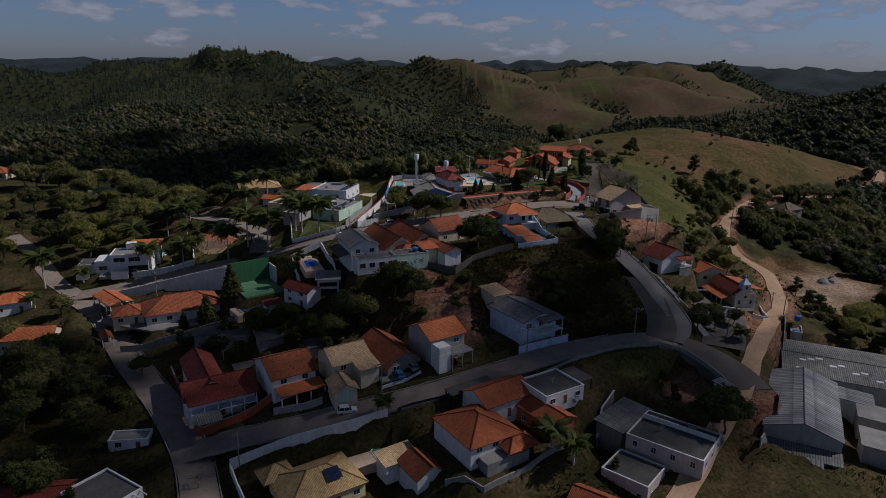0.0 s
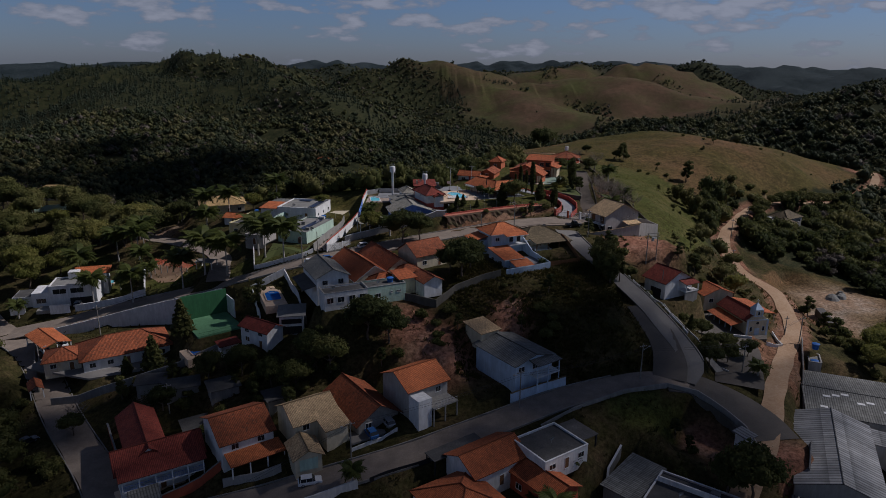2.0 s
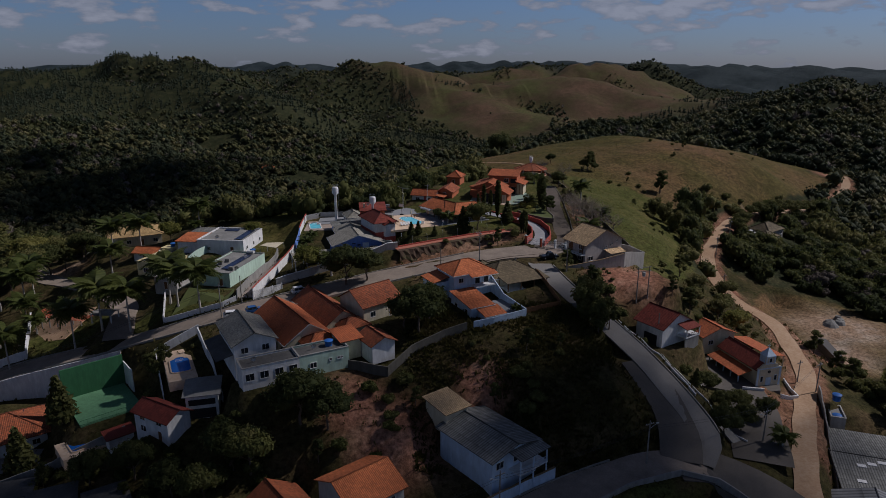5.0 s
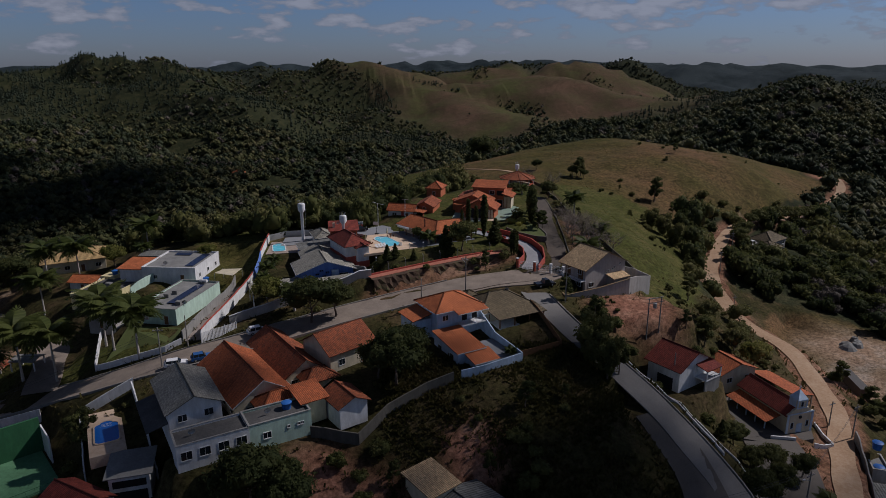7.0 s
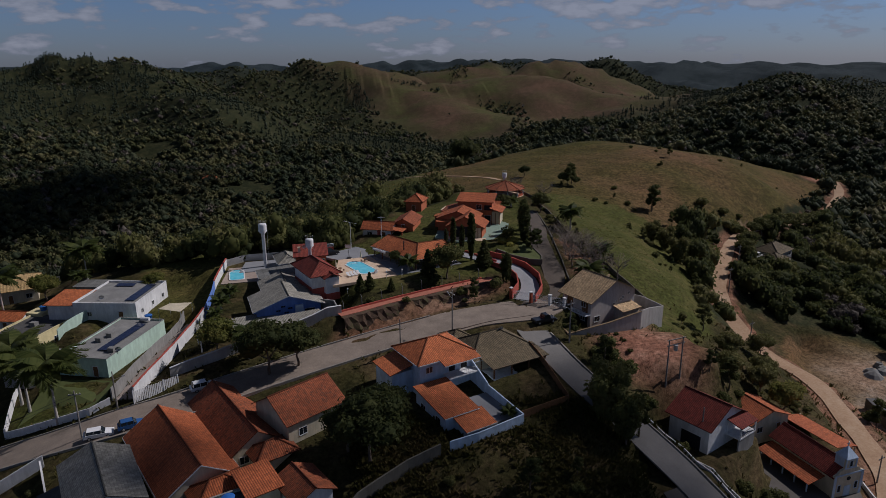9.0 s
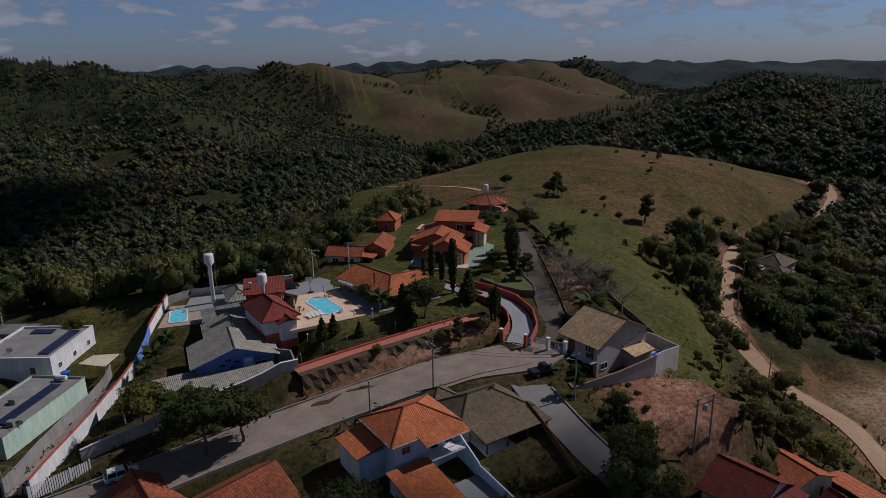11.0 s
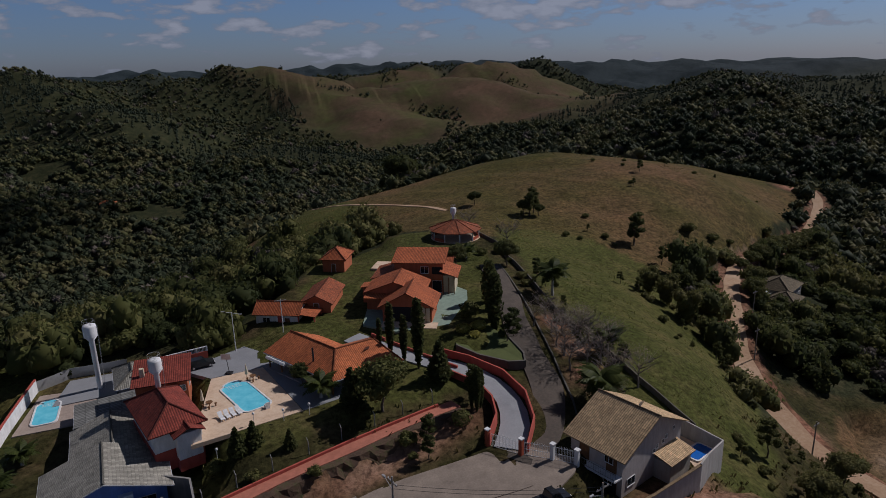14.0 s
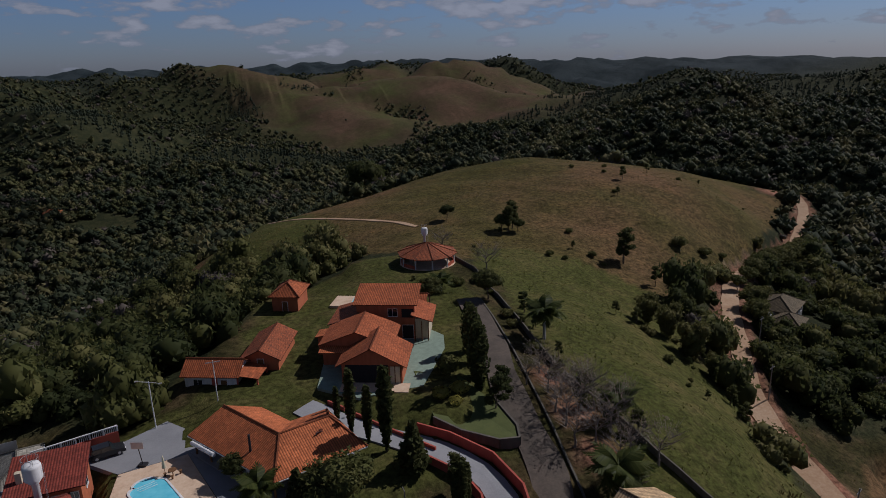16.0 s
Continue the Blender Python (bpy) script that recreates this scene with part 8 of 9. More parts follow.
def leaf_cloud(n, radii, size, centre=(0, 0, 0), shell=0.88, flat=0.35, core=6):
    """A lumpy inner mass with n small leaf sprays standing off it, all of triangles."""
    ph = RNG.random(4) * 6

    def lump(d):
        return 1 + 0.20 * np.sin(d[:, 0] * 4 + ph[0]) * np.cos(d[:, 1] * 4 + ph[1]) + 0.14 * np.sin(d[:, 2] * 5 + ph[2]) * np.cos(d[:, 0] * 6 + ph[3])
    d = RNG.normal(size=(n, 3))
    d[:, 2] = np.where(d[:, 2] < -0.4, -d[:, 2], d[:, 2])
    d /= np.linalg.norm(d, axis=1, keepdims=True)
    c = d * ((shell + (1.24 - shell) * RNG.random(n) ** 1.5) * lump(d))[:, None] * np.array(radii) + np.array(centre)
    nrm = d * (1 - flat) + RNG.normal(size=(n, 3)) * flat
    nrm /= np.linalg.norm(nrm, axis=1, keepdims=True)
    a = np.cross(nrm, RNG.normal(size=(n, 3)))
    a /= np.linalg.norm(a, axis=1, keepdims=True)
    b2 = np.cross(nrm, a)
    s = size * (0.6 + 0.8 * RNG.random((n, 1)))
    k = 0.45 + 0.35 * RNG.random((n, 1))
    v = np.stack([c + a * s * 1.2, c - a * s * 0.6 + b2 * s * k, c - a * s * 0.6 - b2 * s * k], 1).reshape(-1, 3)
    f = np.arange(3 * n).reshape(n, 3)
    m, rings = core, max(2, core // 2)
    cd = [(0, 0, 1.0)]
    for i in range(1, rings):
        e = math.pi * i / rings
        cd += [(math.sin(e) * math.cos(2 * math.pi * (j + 0.5 * i) / m), math.sin(e) * math.sin(2 * math.pi * (j + 0.5 * i) / m), math.cos(e)) for j in range(m)]
    cd = np.array(cd + [(0, 0, -1.0)])
    cv = cd * (0.93 * lump(cd))[:, None] * np.array(radii) + np.array(centre)
    cf = [(0, 1 + j, 1 + (j + 1) % m) for j in range(m)]
    for i in range(rings - 2):
        p, q = 1 + i * m, 1 + (i + 1) * m
        for j in range(m):
            cf += [(p + j, q + j, p + (j + 1) % m), (p + (j + 1) % m, q + j, q + (j + 1) % m)]
    last, p = len(cd) - 1, 1 + (rings - 2) * m
    cf += [(last, p + (j + 1) % m, p + j) for j in range(m)]
    return np.vstack([v, cv]), np.vstack([f, np.array(cf) + len(v)])


def join(chunks):
    vs, fs, k = [], [], 0
    for v, f in chunks:
        vs.append(v)
        fs.append(f + k)
        k += len(v)
    return np.vstack(vs), np.vstack(fs)


def trunk_shape(h, r, limbs, lean=0.0, reach=0.5):
    s = Shape()
    pts = [Vector((0, 0, -0.6))]
    for k in range(1, 5):
        pts.append(Vector((lean * h * (k / 4) ** 2 + 0.04 * h * math.sin(k * 2.1), 0.03 * h * math.cos(k * 1.7), h * k / 4)))
    for k in range(4):
        s.tube(pts[k], pts[k + 1], r * (1 - 0.2 * k), r * (0.8 - 0.2 * k), 7, False)
    for k in range(limbs):
        w = k * 2.4
        p = pts[2 + k % 2].lerp(pts[3 + k % 2], 0.4)
        q = p + Vector((math.cos(w) * h * reach, math.sin(w) * h * reach, h * (0.28 + 0.1 * (k % 3))))
        mid = p.lerp(q, 0.5) + Vector((0, 0, 0.05 * h))
        s.tube(p, mid, r * 0.42, r * 0.28, 5, False)
        s.tube(mid, q, r * 0.28, r * 0.08, 5, False)
    return s


def tree_proto(name, label, kind):
    t = thing(name, 0, 0, -500, 0, label, "tree" if name != "bush" else "bush")
    if kind in ("broad", "dark", "light"):
        part("trunk", trunk_shape(3.6, 0.22, 7), TREAD, t)
        ch = []
        for k in range(9):
            w, q = k * 2.4, 1.9 if k else 0
            ch.append(leaf_cloud(300, (1.55 + 0.5 * math.sin(k * 3), 1.55 + 0.4 * math.cos(k * 2), 1.15), 0.21, (q * math.cos(w), q * math.sin(w), 4.6 + 0.75 * math.sin(k * 1.9) + (1.0 if k == 0 else 0))))
        mat = {"broad": LEAF, "dark": LEAF_DARK, "light": LEAF_LIGHT}[kind]
    elif kind == "slim":
        part("trunk", trunk_shape(4.2, 0.16, 5, 0.05, 0.25), TREAD, t)
        ch = [leaf_cloud(150, (0.75 + 0.35 * math.sin(k * 2), 0.75, 0.6 + 0.2 * math.cos(k * 3)), 0.17, ((1.25 - 0.1 * k) * math.cos(k * 2.2), (1.25 - 0.1 * k) * math.sin(k * 2.2), 2.6 + k * 0.5), 0.8, 0.5) for k in range(8)]
        mat = LEAF_DARK
    elif kind == "cypress":
        part("trunk", trunk_shape(1.2, 0.13, 0), TREAD, t)
        ch = [card_cloud(150, (0.52 * math.sin(math.pi * min(1, 0.18 + 0.82 * (1 - k / 10))) ** 0.7 + 0.06, 0.6 * math.sin(math.pi * min(1, 0.18 + 0.82 * (1 - k / 10))) ** 0.7 + 0.06, 0.6), 0.2, (0, 0, 0.7 + k * 0.66)) for k in range(11)]
        mat = LEAF_DARK
    elif kind == "column":
        part("trunk", trunk_shape(1.4, 0.16, 0), TREAD, t)
        ch = [card_cloud(170, (1.15 * math.sin(math.pi * (0.14 + 0.8 * (1 - k / 9))) ** 0.6 + 0.08, 1.1 * math.sin(math.pi * (0.14 + 0.8 * (1 - k / 9))) ** 0.6 + 0.08, 0.75), 0.22, (0.1 * math.sin(k * 2), 0.1 * math.cos(k * 3), 0.8 + k * 0.78), 0.7) for k in range(10)]
        mat = LEAF_DARK
    elif kind == "conifer":
        part("trunk", trunk_shape(2.0, 0.17, 0), TREAD, t)
        ch = [card_cloud(230 - 22 * k, (1.9 * (1 - k / 8.6), 1.9 * (1 - k / 8.6), 0.55), 0.3, (0, 0, 0.9 + k * 0.62), 0.5) for k in range(8)]
        mat = LEAF_DARK
    elif kind == "bush":
        part("stem", trunk_shape(0.7, 0.08, 4), TREAD, t)
        ch = [leaf_cloud(120, (0.8, 0.75, 0.65), 0.15, (0.55 * math.cos(k * 2.1), 0.55 * math.sin(k * 2.1), 0.65 + 0.2 * math.sin(k)), 0.88, 0.5) for k in range(4)]
        mat = LEAF
    elif kind == "ball":
        part("stem", trunk_shape(0.5, 0.08, 0), TREAD, t)
        ch = [card_cloud(600, (1.0, 1.0, 0.8), 0.13, (0, 0, 0.9), 0.92, 0.2)]
        mat = LEAF
    elif kind == "gold":
        part("stem", trunk_shape(0.4, 0.08, 0), TREAD, t)
        ch = [card_cloud(600, (1.0, 1.0, 0.55), 0.13, (0, 0, 0.6), 0.92, 0.2)]
        mat = leafy("leaf_golden", [(0.15, (0.13, 0.12, 0.02)), (0.6, (0.26, 0.24, 0.05)), (1.0, (0.36, 0.33, 0.09))])
    elif kind == "bamboo":
        s = Shape()
        for k in range(26):
            w, q = k * 2.4, 0.9 * math.sqrt(k / 26)
            p = Vector((q * math.cos(w), q * math.sin(w), -0.3))
            s.tube(p, p + Vector((math.cos(w) * 1.2, math.sin(w) * 1.2, 5)), 0.06, 0.03, 5, False)
        part("stems", s, LEAF_LIGHT, t)
        ch = [leaf_cloud(170, (1.2, 1.2, 1.3), 0.24, (1.7 * math.cos(k * 2.4) * (0.3 + 0.07 * k), 1.7 * math.sin(k * 2.4) * (0.3 + 0.07 * k), 1.6 + 0.36 * k), 0.8, 0.6) for k in range(12)]
        mat = LEAF
    else:
        s = trunk_shape(3.0, 0.16, 8, 0.06, 0.45)
        for k in range(60):
            w, e = k * 2.4, 0.3 + 0.9 * ((k * 7) % 10) / 10
            p = Vector((math.cos(w) * 1.1, math.sin(w) * 1.1, 2.6 + 1.3 * ((k * 3) % 7) / 7))
            s.tube(p, p + Vector((math.cos(w + 0.5) * e * 1.6, math.sin(w + 0.5) * e * 1.6, e * 1.3)), 0.03, 0.008, 3, False)
        part("trunk", s, rough_stuff("bare_twig_bark", [(0.3, (0.12, 0.10, 0.085)), (0.7, (0.24, 0.21, 0.18))], 1.5, 9), t)
        ch = [card_cloud(160, (2.2, 2.2, 1.5), 0.10, (0, 0, 4.0), 0.4, 0.8)]
        mat = LEAF_DRY
    v, f = join(ch)
    crown = new("crown", raw_mesh("crown", v, f, mat))
    crown.parent = t
    return t


def palm_proto(name, label, h, fronds, length, group):
    t = thing(name, 0, 0, -500, 0, label, "palm tree", group)
    s = Shape()
    prof = [(0.30, -0.5), (0.27, 0.4), (0.2, h * 0.3), (0.17, h * 0.7), (0.14, h)]
    s.lathe(prof, (0, 0, 0), 9)
    part("trunk", s, PALMBARK, t, smooth=True)
    if h > 5:
        s = Shape()
        s.lathe([(0.14, h - 0.05), (0.19, h + 0.3), (0.13, h + 1.0), (0.06, h + 1.3)], (0, 0, 0), 8)
        part("crownshaft", s, LEAF_LIGHT, t, "smooth green crownshaft", True)
    top = h + (0.9 if h > 5 else 0.0)
    s = Shape()
    n = 11
    for k in range(n):
        x0, x1 = k / n, (k + 1) / n
        rise = lambda q: length * (0.42 * q - 0.62 * q * q)
        a, b2 = Vector((length * 0.85 * x0, 0, rise(x0))), Vector((length * 0.85 * x1, 0, rise(x1)))
        wid = 0.72 * math.sin(math.pi * min(0.94, x0 + 0.14)) * length * 0.27
        s.tube(a, b2, 0.035 * (1.1 - x0), 0.035 * (1.1 - x1), 3, False)
        for sg in (-1, 1):
            for j in range(2):
                p = a.lerp(b2, j * 0.5)
                p2 = a.lerp(b2, j * 0.5 + 0.55)
                tip = p + Vector((0.13 * length, sg * wid * 1.4, -0.8 * wid))
                s.face([p, p2, tip + Vector((0.05 * length, 0, 0)), tip])
    me = s.mesh("frond", PALMLEAF)
    for k in range(fronds):
        fr = new("frond", me)
        fr.parent = t
        fr.matrix_basis = pose(0, 0, top, 0, -34 + 66 * ((k * 5) % fronds) / fronds, k * 360 / fronds + 9 * math.sin(k))
    return t


PROTO = {
    "broad": tree_proto("tree", "broad leafy green tree with a rounded crown", "broad"),
    "dark": tree_proto("tree", "dense dark green tree with spreading crown", "dark"),
    "light": tree_proto("tree", "pale green tree with a loose crown", "light"),
    "slim": tree_proto("tree", "slender tree with open green foliage", "slim"),
    "cypress": tree_proto("cypress", "narrow dark green cypress", "cypress"),
    "conifer": tree_proto("conifer", "dark conical garden conifer", "conifer"),
    "column_tree": tree_proto("conifer", "broad columnar dark green conifer on lawn", "column"),
    "bush": tree_proto("bush", "leafy green bush on rough grass", "bush"),
    "ball": tree_proto("bush", "clipped round dark green bush", "ball"),
    "gold": tree_proto("bush", "clipped golden-leaved mound on lawn", "gold"),
    "bamboo": tree_proto("bamboo_clump", "tall feathery bamboo clump", "bamboo"),
    "bare": tree_proto("tree", "leafless grey tree with fine twigs", "bare"),
    "royal": palm_proto("palm_tree", "tall royal palm with pale smooth trunk", 9.5, 22, 6.2, "royal palms along the upper street"),
    "small_palm": palm_proto("palm_tree", "short garden palm with arching fronds", 2.2, 15, 2.9, "garden palms"),
    "fan_palm": palm_proto("palm_tree", "middle-sized palm with drooping fronds", 4.6, 18, 3.6, "fan palms"),
}


def plant(kind, x, y, size=1.0, tall=1.0, sink=0.05):
    z = ground_z(x, y) - sink
    return copy_thing(PROTO[kind], pose(x, y, z, 0, 0, (x * 37 + y * 17) % 360) @ Matrix.Diagonal((size, size, size * tall, 1)))


# kind: x, y, size
GROVES = {
    "royal": [(-40, 206.5, 1.1), (-58, 210, 1.1), (-65, 211, 1.15), (-50, 217, 1.1), (-72, 211, 1.0), (-47, 213, 1.05), (-96, 238, 1.05), (-104, 240, 1.0), (-112, 229, 1.05), (-132, 205, 1.1), (-90, 226, 0.8), (-80, 262, 1.0), (-70, 258, 1.0), (-97, 245, 1.0), (-74, 244, 0.95), (-55, 270, 0.9), (-100, 212, 0.9), (-86, 207.5, 0.95)],
    "fan_palm": [(-86, 222, 1.0), (-98, 226, 0.8), (-120, 207, 1.0), (-128, 192, 0.9), (63.5, 231, 1.3), (73, 268, 1.2), (72, 244, 0.9), (80, 158, 0.9), (-12, 121.5, 0.8), (22, 110, 1.2), (26, 109, 1.1), (-55, 265, 0.9), (-9, 214, 1.1)],
    "small_palm": [(24, 241, 1.1), (-16.5, 245, 0.9), (-17.5, 238, 1.0), (-18, 233, 0.8), (63, 294, 1.1), (-31, 184, 0.8), (-29.5, 175, 0.7), (33, 187, 0.6), (28, 124, 0.7), (20, 117, 0.7)],
    "dark": [(70.5, 287, 0.85), (58.8, 288, 0.75), (21.7, 246, 0.5), (99.5, 346.5, 0.75), (104, 345, 0.6), (88.5, 364, 0.7), (-5, 207.5, 1.5), (0, 209, 1.2), (11, 181, 1.5), (13.5, 186, 1.25), (8, 184, 1.1), (92, 501, 3.0), (84, 498, 1.6), (-12, 161, 1.5), (-7, 159, 1.25), (60, 119.5, 1.5), (56.5, 121.5, 1.1), (69.5, 161, 0.9), (74.2, 176.8, 0.75), (77.8, 170.3, 0.8), (82.4, 167.8, 0.7), (73.5, 170, 0.65), (76, 165, 0.75), (-33, 153, 1.0), (-41, 159, 1.1), (-49, 160, 1.0), (-24, 157, 1.2), (-57, 152, 0.9), (-100, 262, 1.5), (-92, 270, 1.3), (-108, 256, 1.3)],
    "broad": [(150, 299, 1.0), (156, 306, 1.15), (163, 319.5, 0.7), (171, 324, 0.9), (178, 328.5, 1.1), (185, 332.5, 1.2), (193, 337.5, 1.1), (201, 341, 1.2), (209, 345.5, 1.1), (217, 350.5, 1.0), (225, 355, 1.0), (-20, 154, 1.3), (-27, 150, 1.1), (-115, 184, 1.0), (-118, 270, 1.5), (-126, 282, 1.6), (-140, 290, 1.5), (-150, 300, 1.6), (-132, 262, 1.4), (-120, 246, 1.2), (-145, 255, 1.4), (-158, 275, 1.5), (-178, 300, 1.5), (-196, 312, 1.6), (-112, 292, 1.4), (-99, 147, 1.3), (-89, 146, 1.2), (-84, 137, 1.3), (-96, 136, 1.4), (-106, 152, 1.3), (-93, 128, 1.2), (-80, 128, 1.1), (-110, 140, 1.3), (-120, 165, 1.2), (-75, 148, 0.8), (93, 208, 0.85), (97, 213, 0.8), (86, 209, 0.75), (104, 224, 0.9), (90, 216, 0.85), (32, 235.5, 1.15), (-190, 260, 1.5), (-215, 290, 1.5), (-170, 240, 1.4)],
    "light": [(-15, 216.5, 1.05), (-128, 228, 1.6), (-136, 238, 1.7), (-122, 236, 1.3), (128, 184, 1.3), (134, 190, 1.2), (122, 176, 1.1), (140, 196, 1.2), (95, 203, 1.0), (-62, 262, 1.0), (-160, 228, 1.4), (-36, 258, 0.8)],
    "slim": [(101, 345, 1.2), (103.5, 348, 1.3), (128, 326, 1.6), (129, 327.5, 1.1), (130, 314, 0.9), (56, 249, 0.9), (58, 251.5, 0.8), (90, 226, 1.0), (166, 385, 0.8), (77, 197, 1.0), (82, 203, 1.1), (109, 262, 0.6), (107, 256, 0.6), (50, 181, 1.2), (53, 183, 1.1), (45.5, 236, 0.8)],
    "cypress": [(34.8, 252.7, 0.75), (36.2, 250.4, 1.2), (37.9, 247.9, 1.05), (39.7, 245.6, 1.5), (45, 232.8, 0.9), (45.8, 233.6, 0.8), (44.4, 233.4, 0.75)],
    "conifer": [(41.8, 241.3, 1.15), (28, 237, 1.05), (12.5, 231, 0.7), (14.5, 232, 0.65), (-60.2, 176.5, 1.7), (-65.4, 169.5, 1.6), (-72, 169, 0.8), (70, 174.5, 0.7), (19, 230.5, 0.5)],
    "column_tree": [(55.6, 254.5, 1.25), (56.4, 258, 1.2), (57.4, 262, 1.15), (58.4, 266, 1.0)],
    "ball": [(52.6, 259.6, 1.7), (66, 300, 0.7), (60, 303, 0.6), (9.6, 231.4, 1.3), (57, 289, 0.8), (85, 172, 0.9), (42, 230.5, 1.3), (-4, 213, 0.8)],
    "gold": [(52.4, 253.8, 1.3), (49.4, 253.2, 1.25), (50.8, 250.9, 0.95)],
    "bamboo": [(48.6, 186, 1.3), (50.8, 189.5, 1.15), (50.4, 182.6, 1.1), (112, 277, 1.2), (111, 284, 1.1), (113, 271, 0.8), (109, 289, 1.0), (-40, 330, 1.8), (-46, 336, 1.7), (-34, 337, 1.6)],
    "bare": [(63.9, 244, 1.3), (69.7, 242, 1.4), (65.3, 251.6, 1.2), (73, 236, 1.3), (68, 247, 1.4), (71, 252, 1.1), (66.4, 257, 1.1), (67, 236, 1.2), (70, 247, 1.2), (63, 240, 1.2), (66, 240, 1.3), (64, 247, 1.2), (70, 238, 1.2), (67, 251, 1.1), (63, 254, 1.0), (74, 246, 1.1), (-76, 152, 1.2), (-47, 108, 1.0), (66, 232, 1.1), (78, 306, 1.6), (74, 326, 1.3), (-170, 262, 1.2), (140, 186, 1.2), (-60, 152, 1.0)],
}
for k in range(70):
    x, y = -215 + 125 * RNG.random(), 238 + 100 * RNG.random()
    if math.hypot(x + 170, y - 322) > 13 and math.hypot(x + 80, y - 275) > 16 and not (-118 < x < -70 and y < 250):
        GROVES[("broad", "light", "dark", "slim", "broad")[k % 5]].append((x, y, 1.1 + 0.7 * RNG.random()))
for k in range(30):
    x, y = -128 + 70 * RNG.random(), 96 + 60 * RNG.random()
    if x < -64 - 0.55 * (y - 122) - 8:
        GROVES[("broad", "dark", "slim")[k % 3]].append((x, y, 0.9 + 0.6 * RNG.random()))
for kind, spots in GROVES.items():
    for x, y, s in spots:
        plant(kind, x, y, s)
# bushes over the rough slopes: a stretch of ground, how many, size
THICKETS = [((18, 42), (158, 178), 12, 1.1), ((56, 74), (198, 214), 9, 0.45), ((-14, 12), (152, 168), 16, 1.1), ((47, 60), (192, 208), 12, 1.2), ((80, 104), (203, 232), 30, 0.7), ((-46, -41), (178, 190), 8, 1.2), ((94, 108), (240, 268), 7, 0.6), ((118, 132), (172, 214), 26, 1.6), ((-62, -18), (144, 164), 46, 1.2), ((-74, -58), (146, 166), 10, 1.1), ((60, 84), (176, 200), 12, 0.9), ((12, 40), (224, 233), 9, 0.9), ((67, 77), (232, 300), 30, 0.85), ((84, 150), (318, 345), 10, 0.8), ((150, 240), (360, 420), 9, 0.8), ((107, 112), (240, 300), 8, 0.55), ((40, 56), (196, 208), 5, 1.0), ((126, 150), (276, 300), 10, 1.6), ((150, 196), (312, 340), 16, 1.7), ((-112, -70), (120, 160), 24, 1.5), ((50, 62), (122, 140), 9, 1.2), ((100, 116), (268, 300), 14, 0.8), ((20, 36), (108, 116), 6, 0.8), ((-40, -32), (180, 190), 4, 0.9)]
for (x0, x1), (y0, y1), n, s in THICKETS:
    for k in range(n):
        x, y = x0 + (x1 - x0) * RNG.random(), y0 + (y1 - y0) * RNG.random()
        if min(np.min(np.hypot(line[:, 0] - x, line[:, 1] - y)) - hw for line, hw in LINES.values()) < 1.2:
            continue
        if any(abs((x - px) * math.cos(radians(w)) + (y - py) * math.sin(radians(w))) < hw2 + 0.5 and abs(-(x - px) * math.sin(radians(w)) + (y - py) * math.cos(radians(w))) < hd + 0.5 for px, py, pz, w, hw2, hd in PLOTS):
            continue
        plant("bush" if k % 4 else "slim", x, y, s * (0.6 + 0.7 * RNG.random()) * (1 if k % 4 else 0.6))
for t in PROTO.values():
    for o in (t, *t.children_recursive):
        bpy.data.objects.remove(o)


# ---- tall grass and scrub ----
def tufts(name, label, x, y, size, material, blades=5, tall=1.0):
    """Clumps of leaning blades, all of one mesh."""
    z = ground_zs(x, y)
    n = len(x)
    w = RNG.random((n, blades)) * 2 * math.pi
    s = size * (0.5 + 0.9 * RNG.random((n, 1))) * (0.7 + 0.6 * RNG.random((n, blades)))
    bx, by = x[:, None] + 0.35 * s * np.cos(w), y[:, None] + 0.35 * s * np.sin(w)
    tx, ty = bx + 0.5 * s * np.cos(w), by + 0.5 * s * np.sin(w)
    px, py = -np.sin(w) * 0.22 * s, np.cos(w) * 0.22 * s
    lo, hi = np.broadcast_to(z[:, None] - 0.1, s.shape), z[:, None] + s * tall * (0.6 + 0.5 * RNG.random((n, blades)))
    v = np.stack([np.stack([bx - px, by - py, lo], -1), np.stack([bx + px, by + py, lo], -1), np.stack([tx + px * 0.8, ty + py * 0.8, hi], -1), np.stack([tx - px * 0.6, ty - py * 0.6, hi * 0.97 + lo * 0.03], -1)], 2).reshape(-1, 3)
    return tagged(new(name, raw_mesh(name, v, np.arange(len(v)).reshape(-1, 4), material)), label, "grass", kind="stuff")


def open_ground(x0, x1, y0, y1, n, gap=0.8):
    x, y = x0 + (x1 - x0) * RNG.random(n), y0 + (y1 - y0) * RNG.random(n)
    keep = np.ones(n, bool)
    for line, hw in LINES.values():
        keep &= np.min(np.hypot(x[:, None] - line[None, ::2, 0], y[:, None] - line[None, ::2, 1]), axis=1) > hw + gap
    for px, py, pz, w, hw2, hd in PLOTS:
        u, v = (x - px) * math.cos(radians(w)) + (y - py) * math.sin(radians(w)), -(x - px) * math.sin(radians(w)) + (y - py) * math.cos(radians(w))
        keep &= ~((abs(u) < hw2 + 0.3) & (abs(v) < hd + 0.3))
    return x[keep], y[keep]


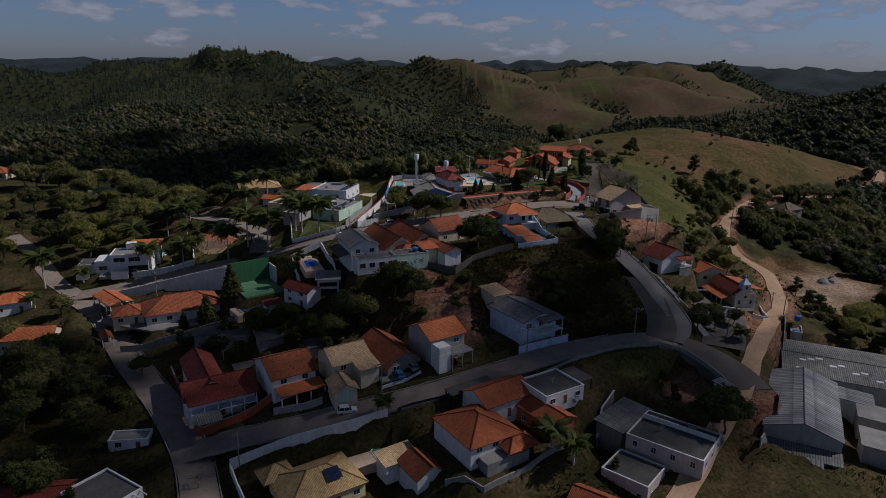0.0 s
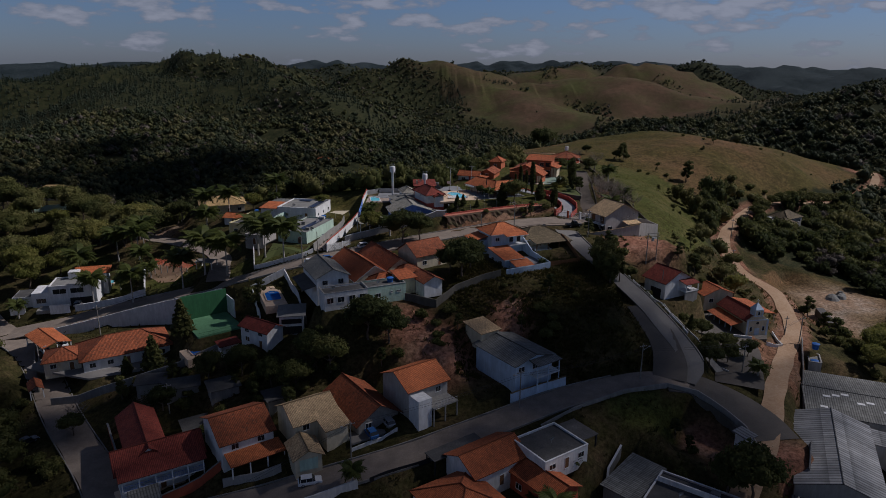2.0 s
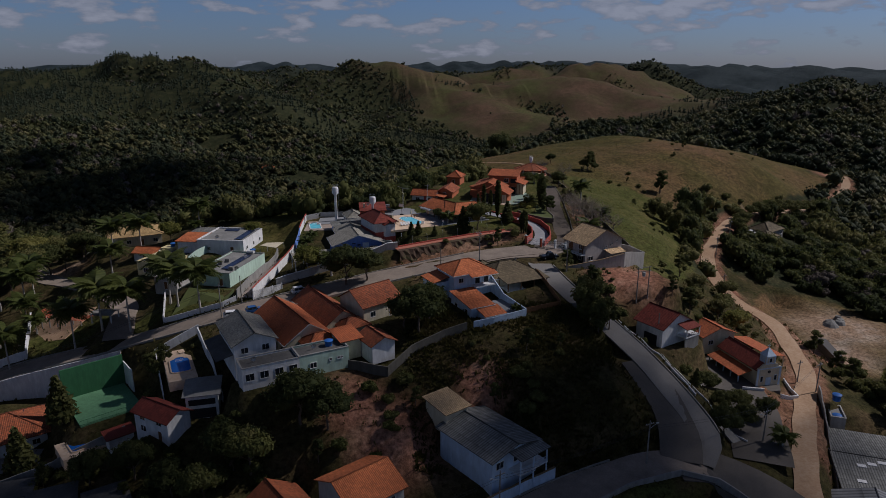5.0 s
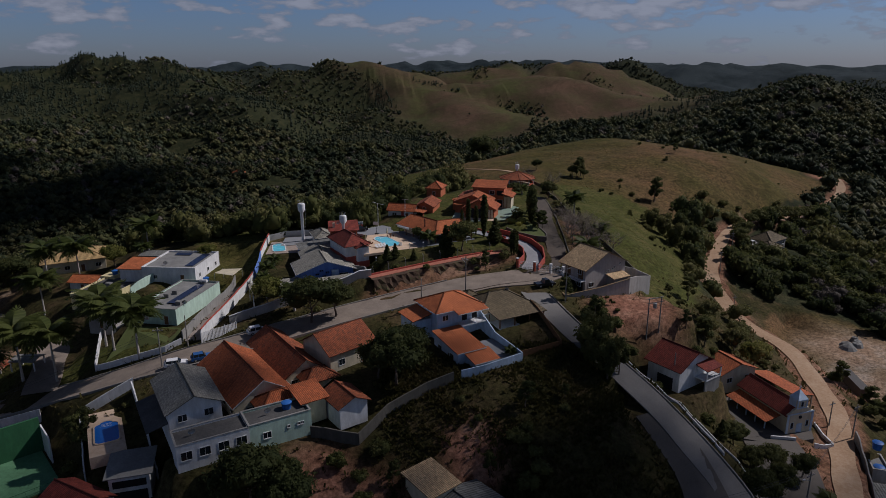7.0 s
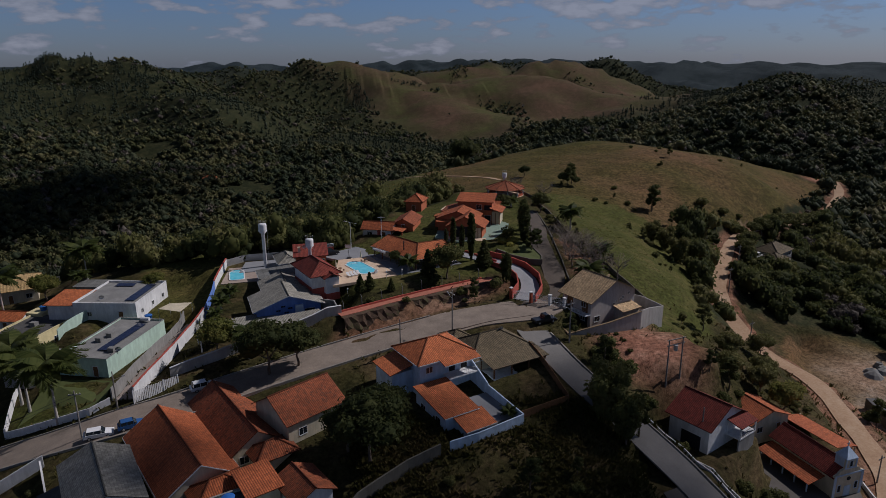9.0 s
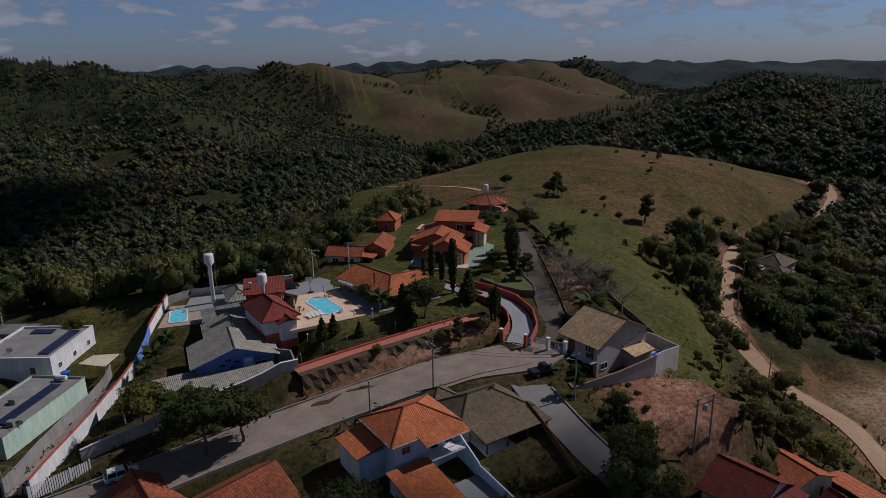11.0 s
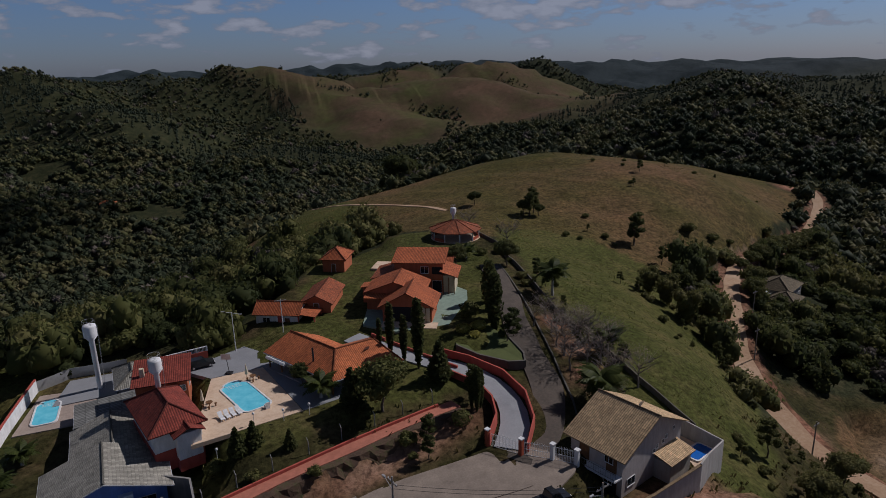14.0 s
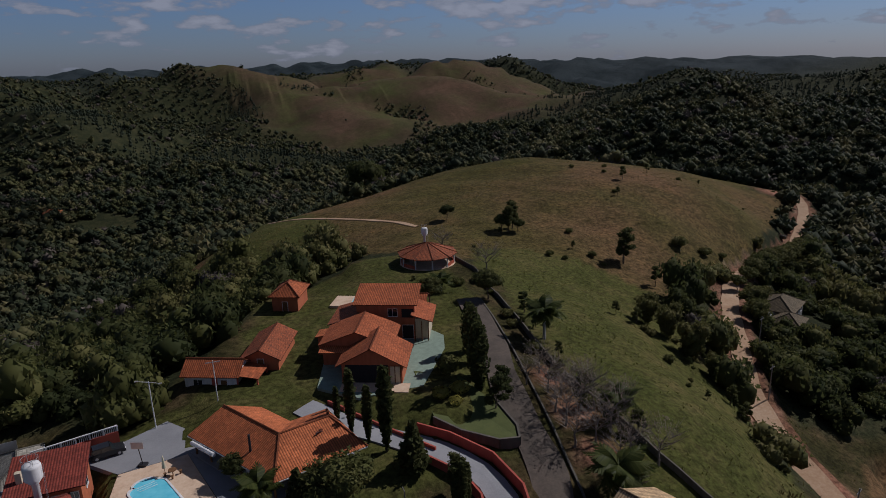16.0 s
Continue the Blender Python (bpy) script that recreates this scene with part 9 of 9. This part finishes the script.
x, y = open_ground(8, 62, 150, 192, 9500)
k = (wavy(x, y, 7, 3) + 0.6 * wavy(x, y, 2.7, 8) + RNG.random(len(x)) > 0.2) & ~((np.hypot(x - 20, y - 163) < 4))
tufts("grass", "rank green grass on the steep slope", x[k], y[k], 0.55, GRASS, 6, 0.8)
x, y = open_ground(-125, 130, 92, 236, 15000)
k = wavy(x, y, 13, 5) + 0.6 * wavy(x, y, 4.1, 2) + RNG.random(len(x)) > 0.5
tufts("grass", "rough grass between the village plots", x[k], y[k], 0.55, GRASS, 4, 0.9)
x, y = open_ground(62, 132, 198, 320, 7000)
k = wavy(x, y, 9, 6) + 0.6 * wavy(x, y, 3.3, 2) + RNG.random(len(x)) > 0.6
tufts("grass", "green grass and weeds on the slope below the lane", x[k], y[k], 0.24, MEADOW, 4, 0.6)
x, y = open_ground(30, 292, 320, 505, 9000)
k = inside(x, y, PASTURE) & (wavy(x, y, 16, 7) + 0.6 * wavy(x, y, 5, 8) + RNG.random(len(x)) > 0.6)
tufts("grass", "dry tussocks over the pasture", x[k], y[k], 0.34, HAY, 4, 0.6)


# ---- closed woods ----
def scatter(x0, x1, y0, y1, gap, thin=-0.62):
    xs, ys = np.meshgrid(np.arange(x0, x1, gap), np.arange(y0, y1, gap))
    x, y = xs.ravel() + gap * 2.2 * (RNG.random(xs.size) - 0.5), ys.ravel() + gap * 2.2 * (RNG.random(xs.size) - 0.5)
    bear = np.degrees(np.arctan2(x, y + 40))
    keep = (bear > np.where(y > 500, -39, -47)) & (bear < np.where(y > 500, 57, 62)) & (np.hypot(x - 170, y - 310) > 15) & ~inside(x, y, VILLAGE) & ~inside(x, y, PASTURE) & ~(bare_far(x, y) & (y > 900) & (wavy(x, y, 64, 21) + 0.6 * wavy(x, y, 25, 22) + 0.5 * RNG.random(len(x)) < 0.98))
    keep &= np.hypot((x - 62) / 22, (y - 314) / 22) > 1
    # thin patches of scrub and clearings
    keep &= wavy(x, y, 55, 9) + 0.5 * wavy(x, y, 21, 10) > thin
    for line, hw in LINES.values():
        near = np.min(np.hypot(x[:, None] - line[None, ::3, 0], y[:, None] - line[None, ::3, 1]), axis=1)
        keep &= near > hw + 2.2
    return x[keep], y[keep]


def wood(name, label, x, y, protos, material, size, vary=0.8, high=0.9):
    """Crowns of mixed height copied from a few patterns into one mesh."""
    z = ground_zs(x, y)
    s = size * (0.45 + vary * RNG.random(len(x)) ** 1.6)
    tall = 0.9 + high * RNG.random(len(x)) ** 2
    w = RNG.random(len(x)) * 2 * math.pi
    pick = RNG.integers(0, len(protos), len(x))
    ch = []
    for k, (v, f) in enumerate(protos):
        m = np.where(pick == k)[0]
        if not len(m):
            continue
        c, si = np.cos(w[m])[:, None], np.sin(w[m])[:, None]
        X = (v[None, :, 0] * c - v[None, :, 1] * si) * s[m][:, None] + x[m][:, None]
        Y = (v[None, :, 0] * si + v[None, :, 1] * c) * s[m][:, None] + y[m][:, None]
        Z = v[None, :, 2] * (s[m] * tall[m])[:, None] + z[m][:, None]
        V = np.stack([X, Y, Z], -1).reshape(-1, 3)
        F = (f[None] + (np.arange(len(m)) * len(v))[:, None, None]).reshape(-1, f.shape[1])
        ch.append((V, F))
    v, f = join(ch)
    return tagged(new(name, raw_mesh(name, v, f, material)), label, "woodland", kind="stuff")


def crown_pattern(lobes, leaves, size, core):
    return join([leaf_cloud(leaves, (0.55, 0.55, 0.48), size, (0.5 * math.cos(k * 2.4 + lobes) * (k > 0), 0.5 * math.sin(k * 2.4 + lobes) * (k > 0), 0.55 + 0.26 * math.sin(k * 1.7 + leaves)), 0.9, 0.5, core) for k in range(lobes)])


def spire_pattern(tiers, leaves, size):
    return join([leaf_cloud(leaves, (0.40 * (1.1 - k / tiers), 0.40 * (1.1 - k / tiers), 0.42), size * (1.15 - 0.7 * k / tiers), (0, 0, 0.35 + 1.6 * k / tiers), 0.8, 0.3, 4) for k in range(tiers)])


NEARP = [crown_pattern(5, 66, 0.095, 6), crown_pattern(4, 82, 0.092, 6), crown_pattern(6, 56, 0.098, 6), crown_pattern(4, 78, 0.098, 6)]
MIDP = [crown_pattern(3, 10, 0.2, 4), crown_pattern(2, 15, 0.19, 5), crown_pattern(3, 9, 0.21, 4)]
FARP = [crown_pattern(1, 5, 0.34, 4), crown_pattern(1, 6, 0.32, 4), crown_pattern(1, 7, 0.30, 4)]
PINEP = [spire_pattern(2, 3, 0.34), spire_pattern(2, 4, 0.32)]


def mixed_wood(where, x, y, protos, size, vary, high, dry=0.07, leaves=(WOODLAND, WOODLAND_DARK)):
    """Green, dark and leafless crowns mingled in stands."""
    lean = wavy(x, y, 47, 14) + 0.5 * wavy(x, y, 17, 4)
    pick = RNG.random(len(x))
    bare = pick < dry * (1 + 1.6 * wavy(x, y, 26, 19))
    green = ~bare & (pick < 0.55 + 0.3 * lean)
    wood("woodland", "mixed green wood " + where, x[green], y[green], protos, leaves[0], size, vary, high)
    wood("woodland", "dark green wood " + where, x[~green & ~bare], y[~green & ~bare], protos, leaves[1], size * 1.06, vary, high)
    wood("woodland", "leafless grey-brown trees " + where, x[bare], y[bare], protos, WOODLAND_DRY, size * 0.9, vary, high)


x, y = scatter(-190, 230, 180, 420, 5.5, -0.9)
mixed_wood("on the valley sides", x, y, NEARP, 4.9, 0.75, 0.8, 0.09, (LEAF, LEAF_DARK))
x, y = scatter(-620, 720, 100, 900, 6.2, -0.95)
k = ~((x > -190) & (x < 230) & (y > 180) & (y < 420))
mixed_wood("across the valley", x[k], y[k], MIDP, 6.6, 0.65, 0.35)
x, y = scatter(-1500, 1750, 300, 1950, 8.8, -0.85)
k = ~((x > -620) & (x < 720) & (y < 900))
x, y = x[k], y[k]
pines = (wavy(x, y, 130, 3) + 0.8 * ((x < -230) & (y > 850)) + 0.6 * ((x > 420) & (y < 1250))) > 0.45
mixed_wood("on the far hills", x[~pines], y[~pines], FARP, 6.4, 0.6, 0.3)
wood("woodland", "dark pine plantations on the far hills", x[pines], y[pines], PINEP, PINE, 5.8, 0.5, 0.3)
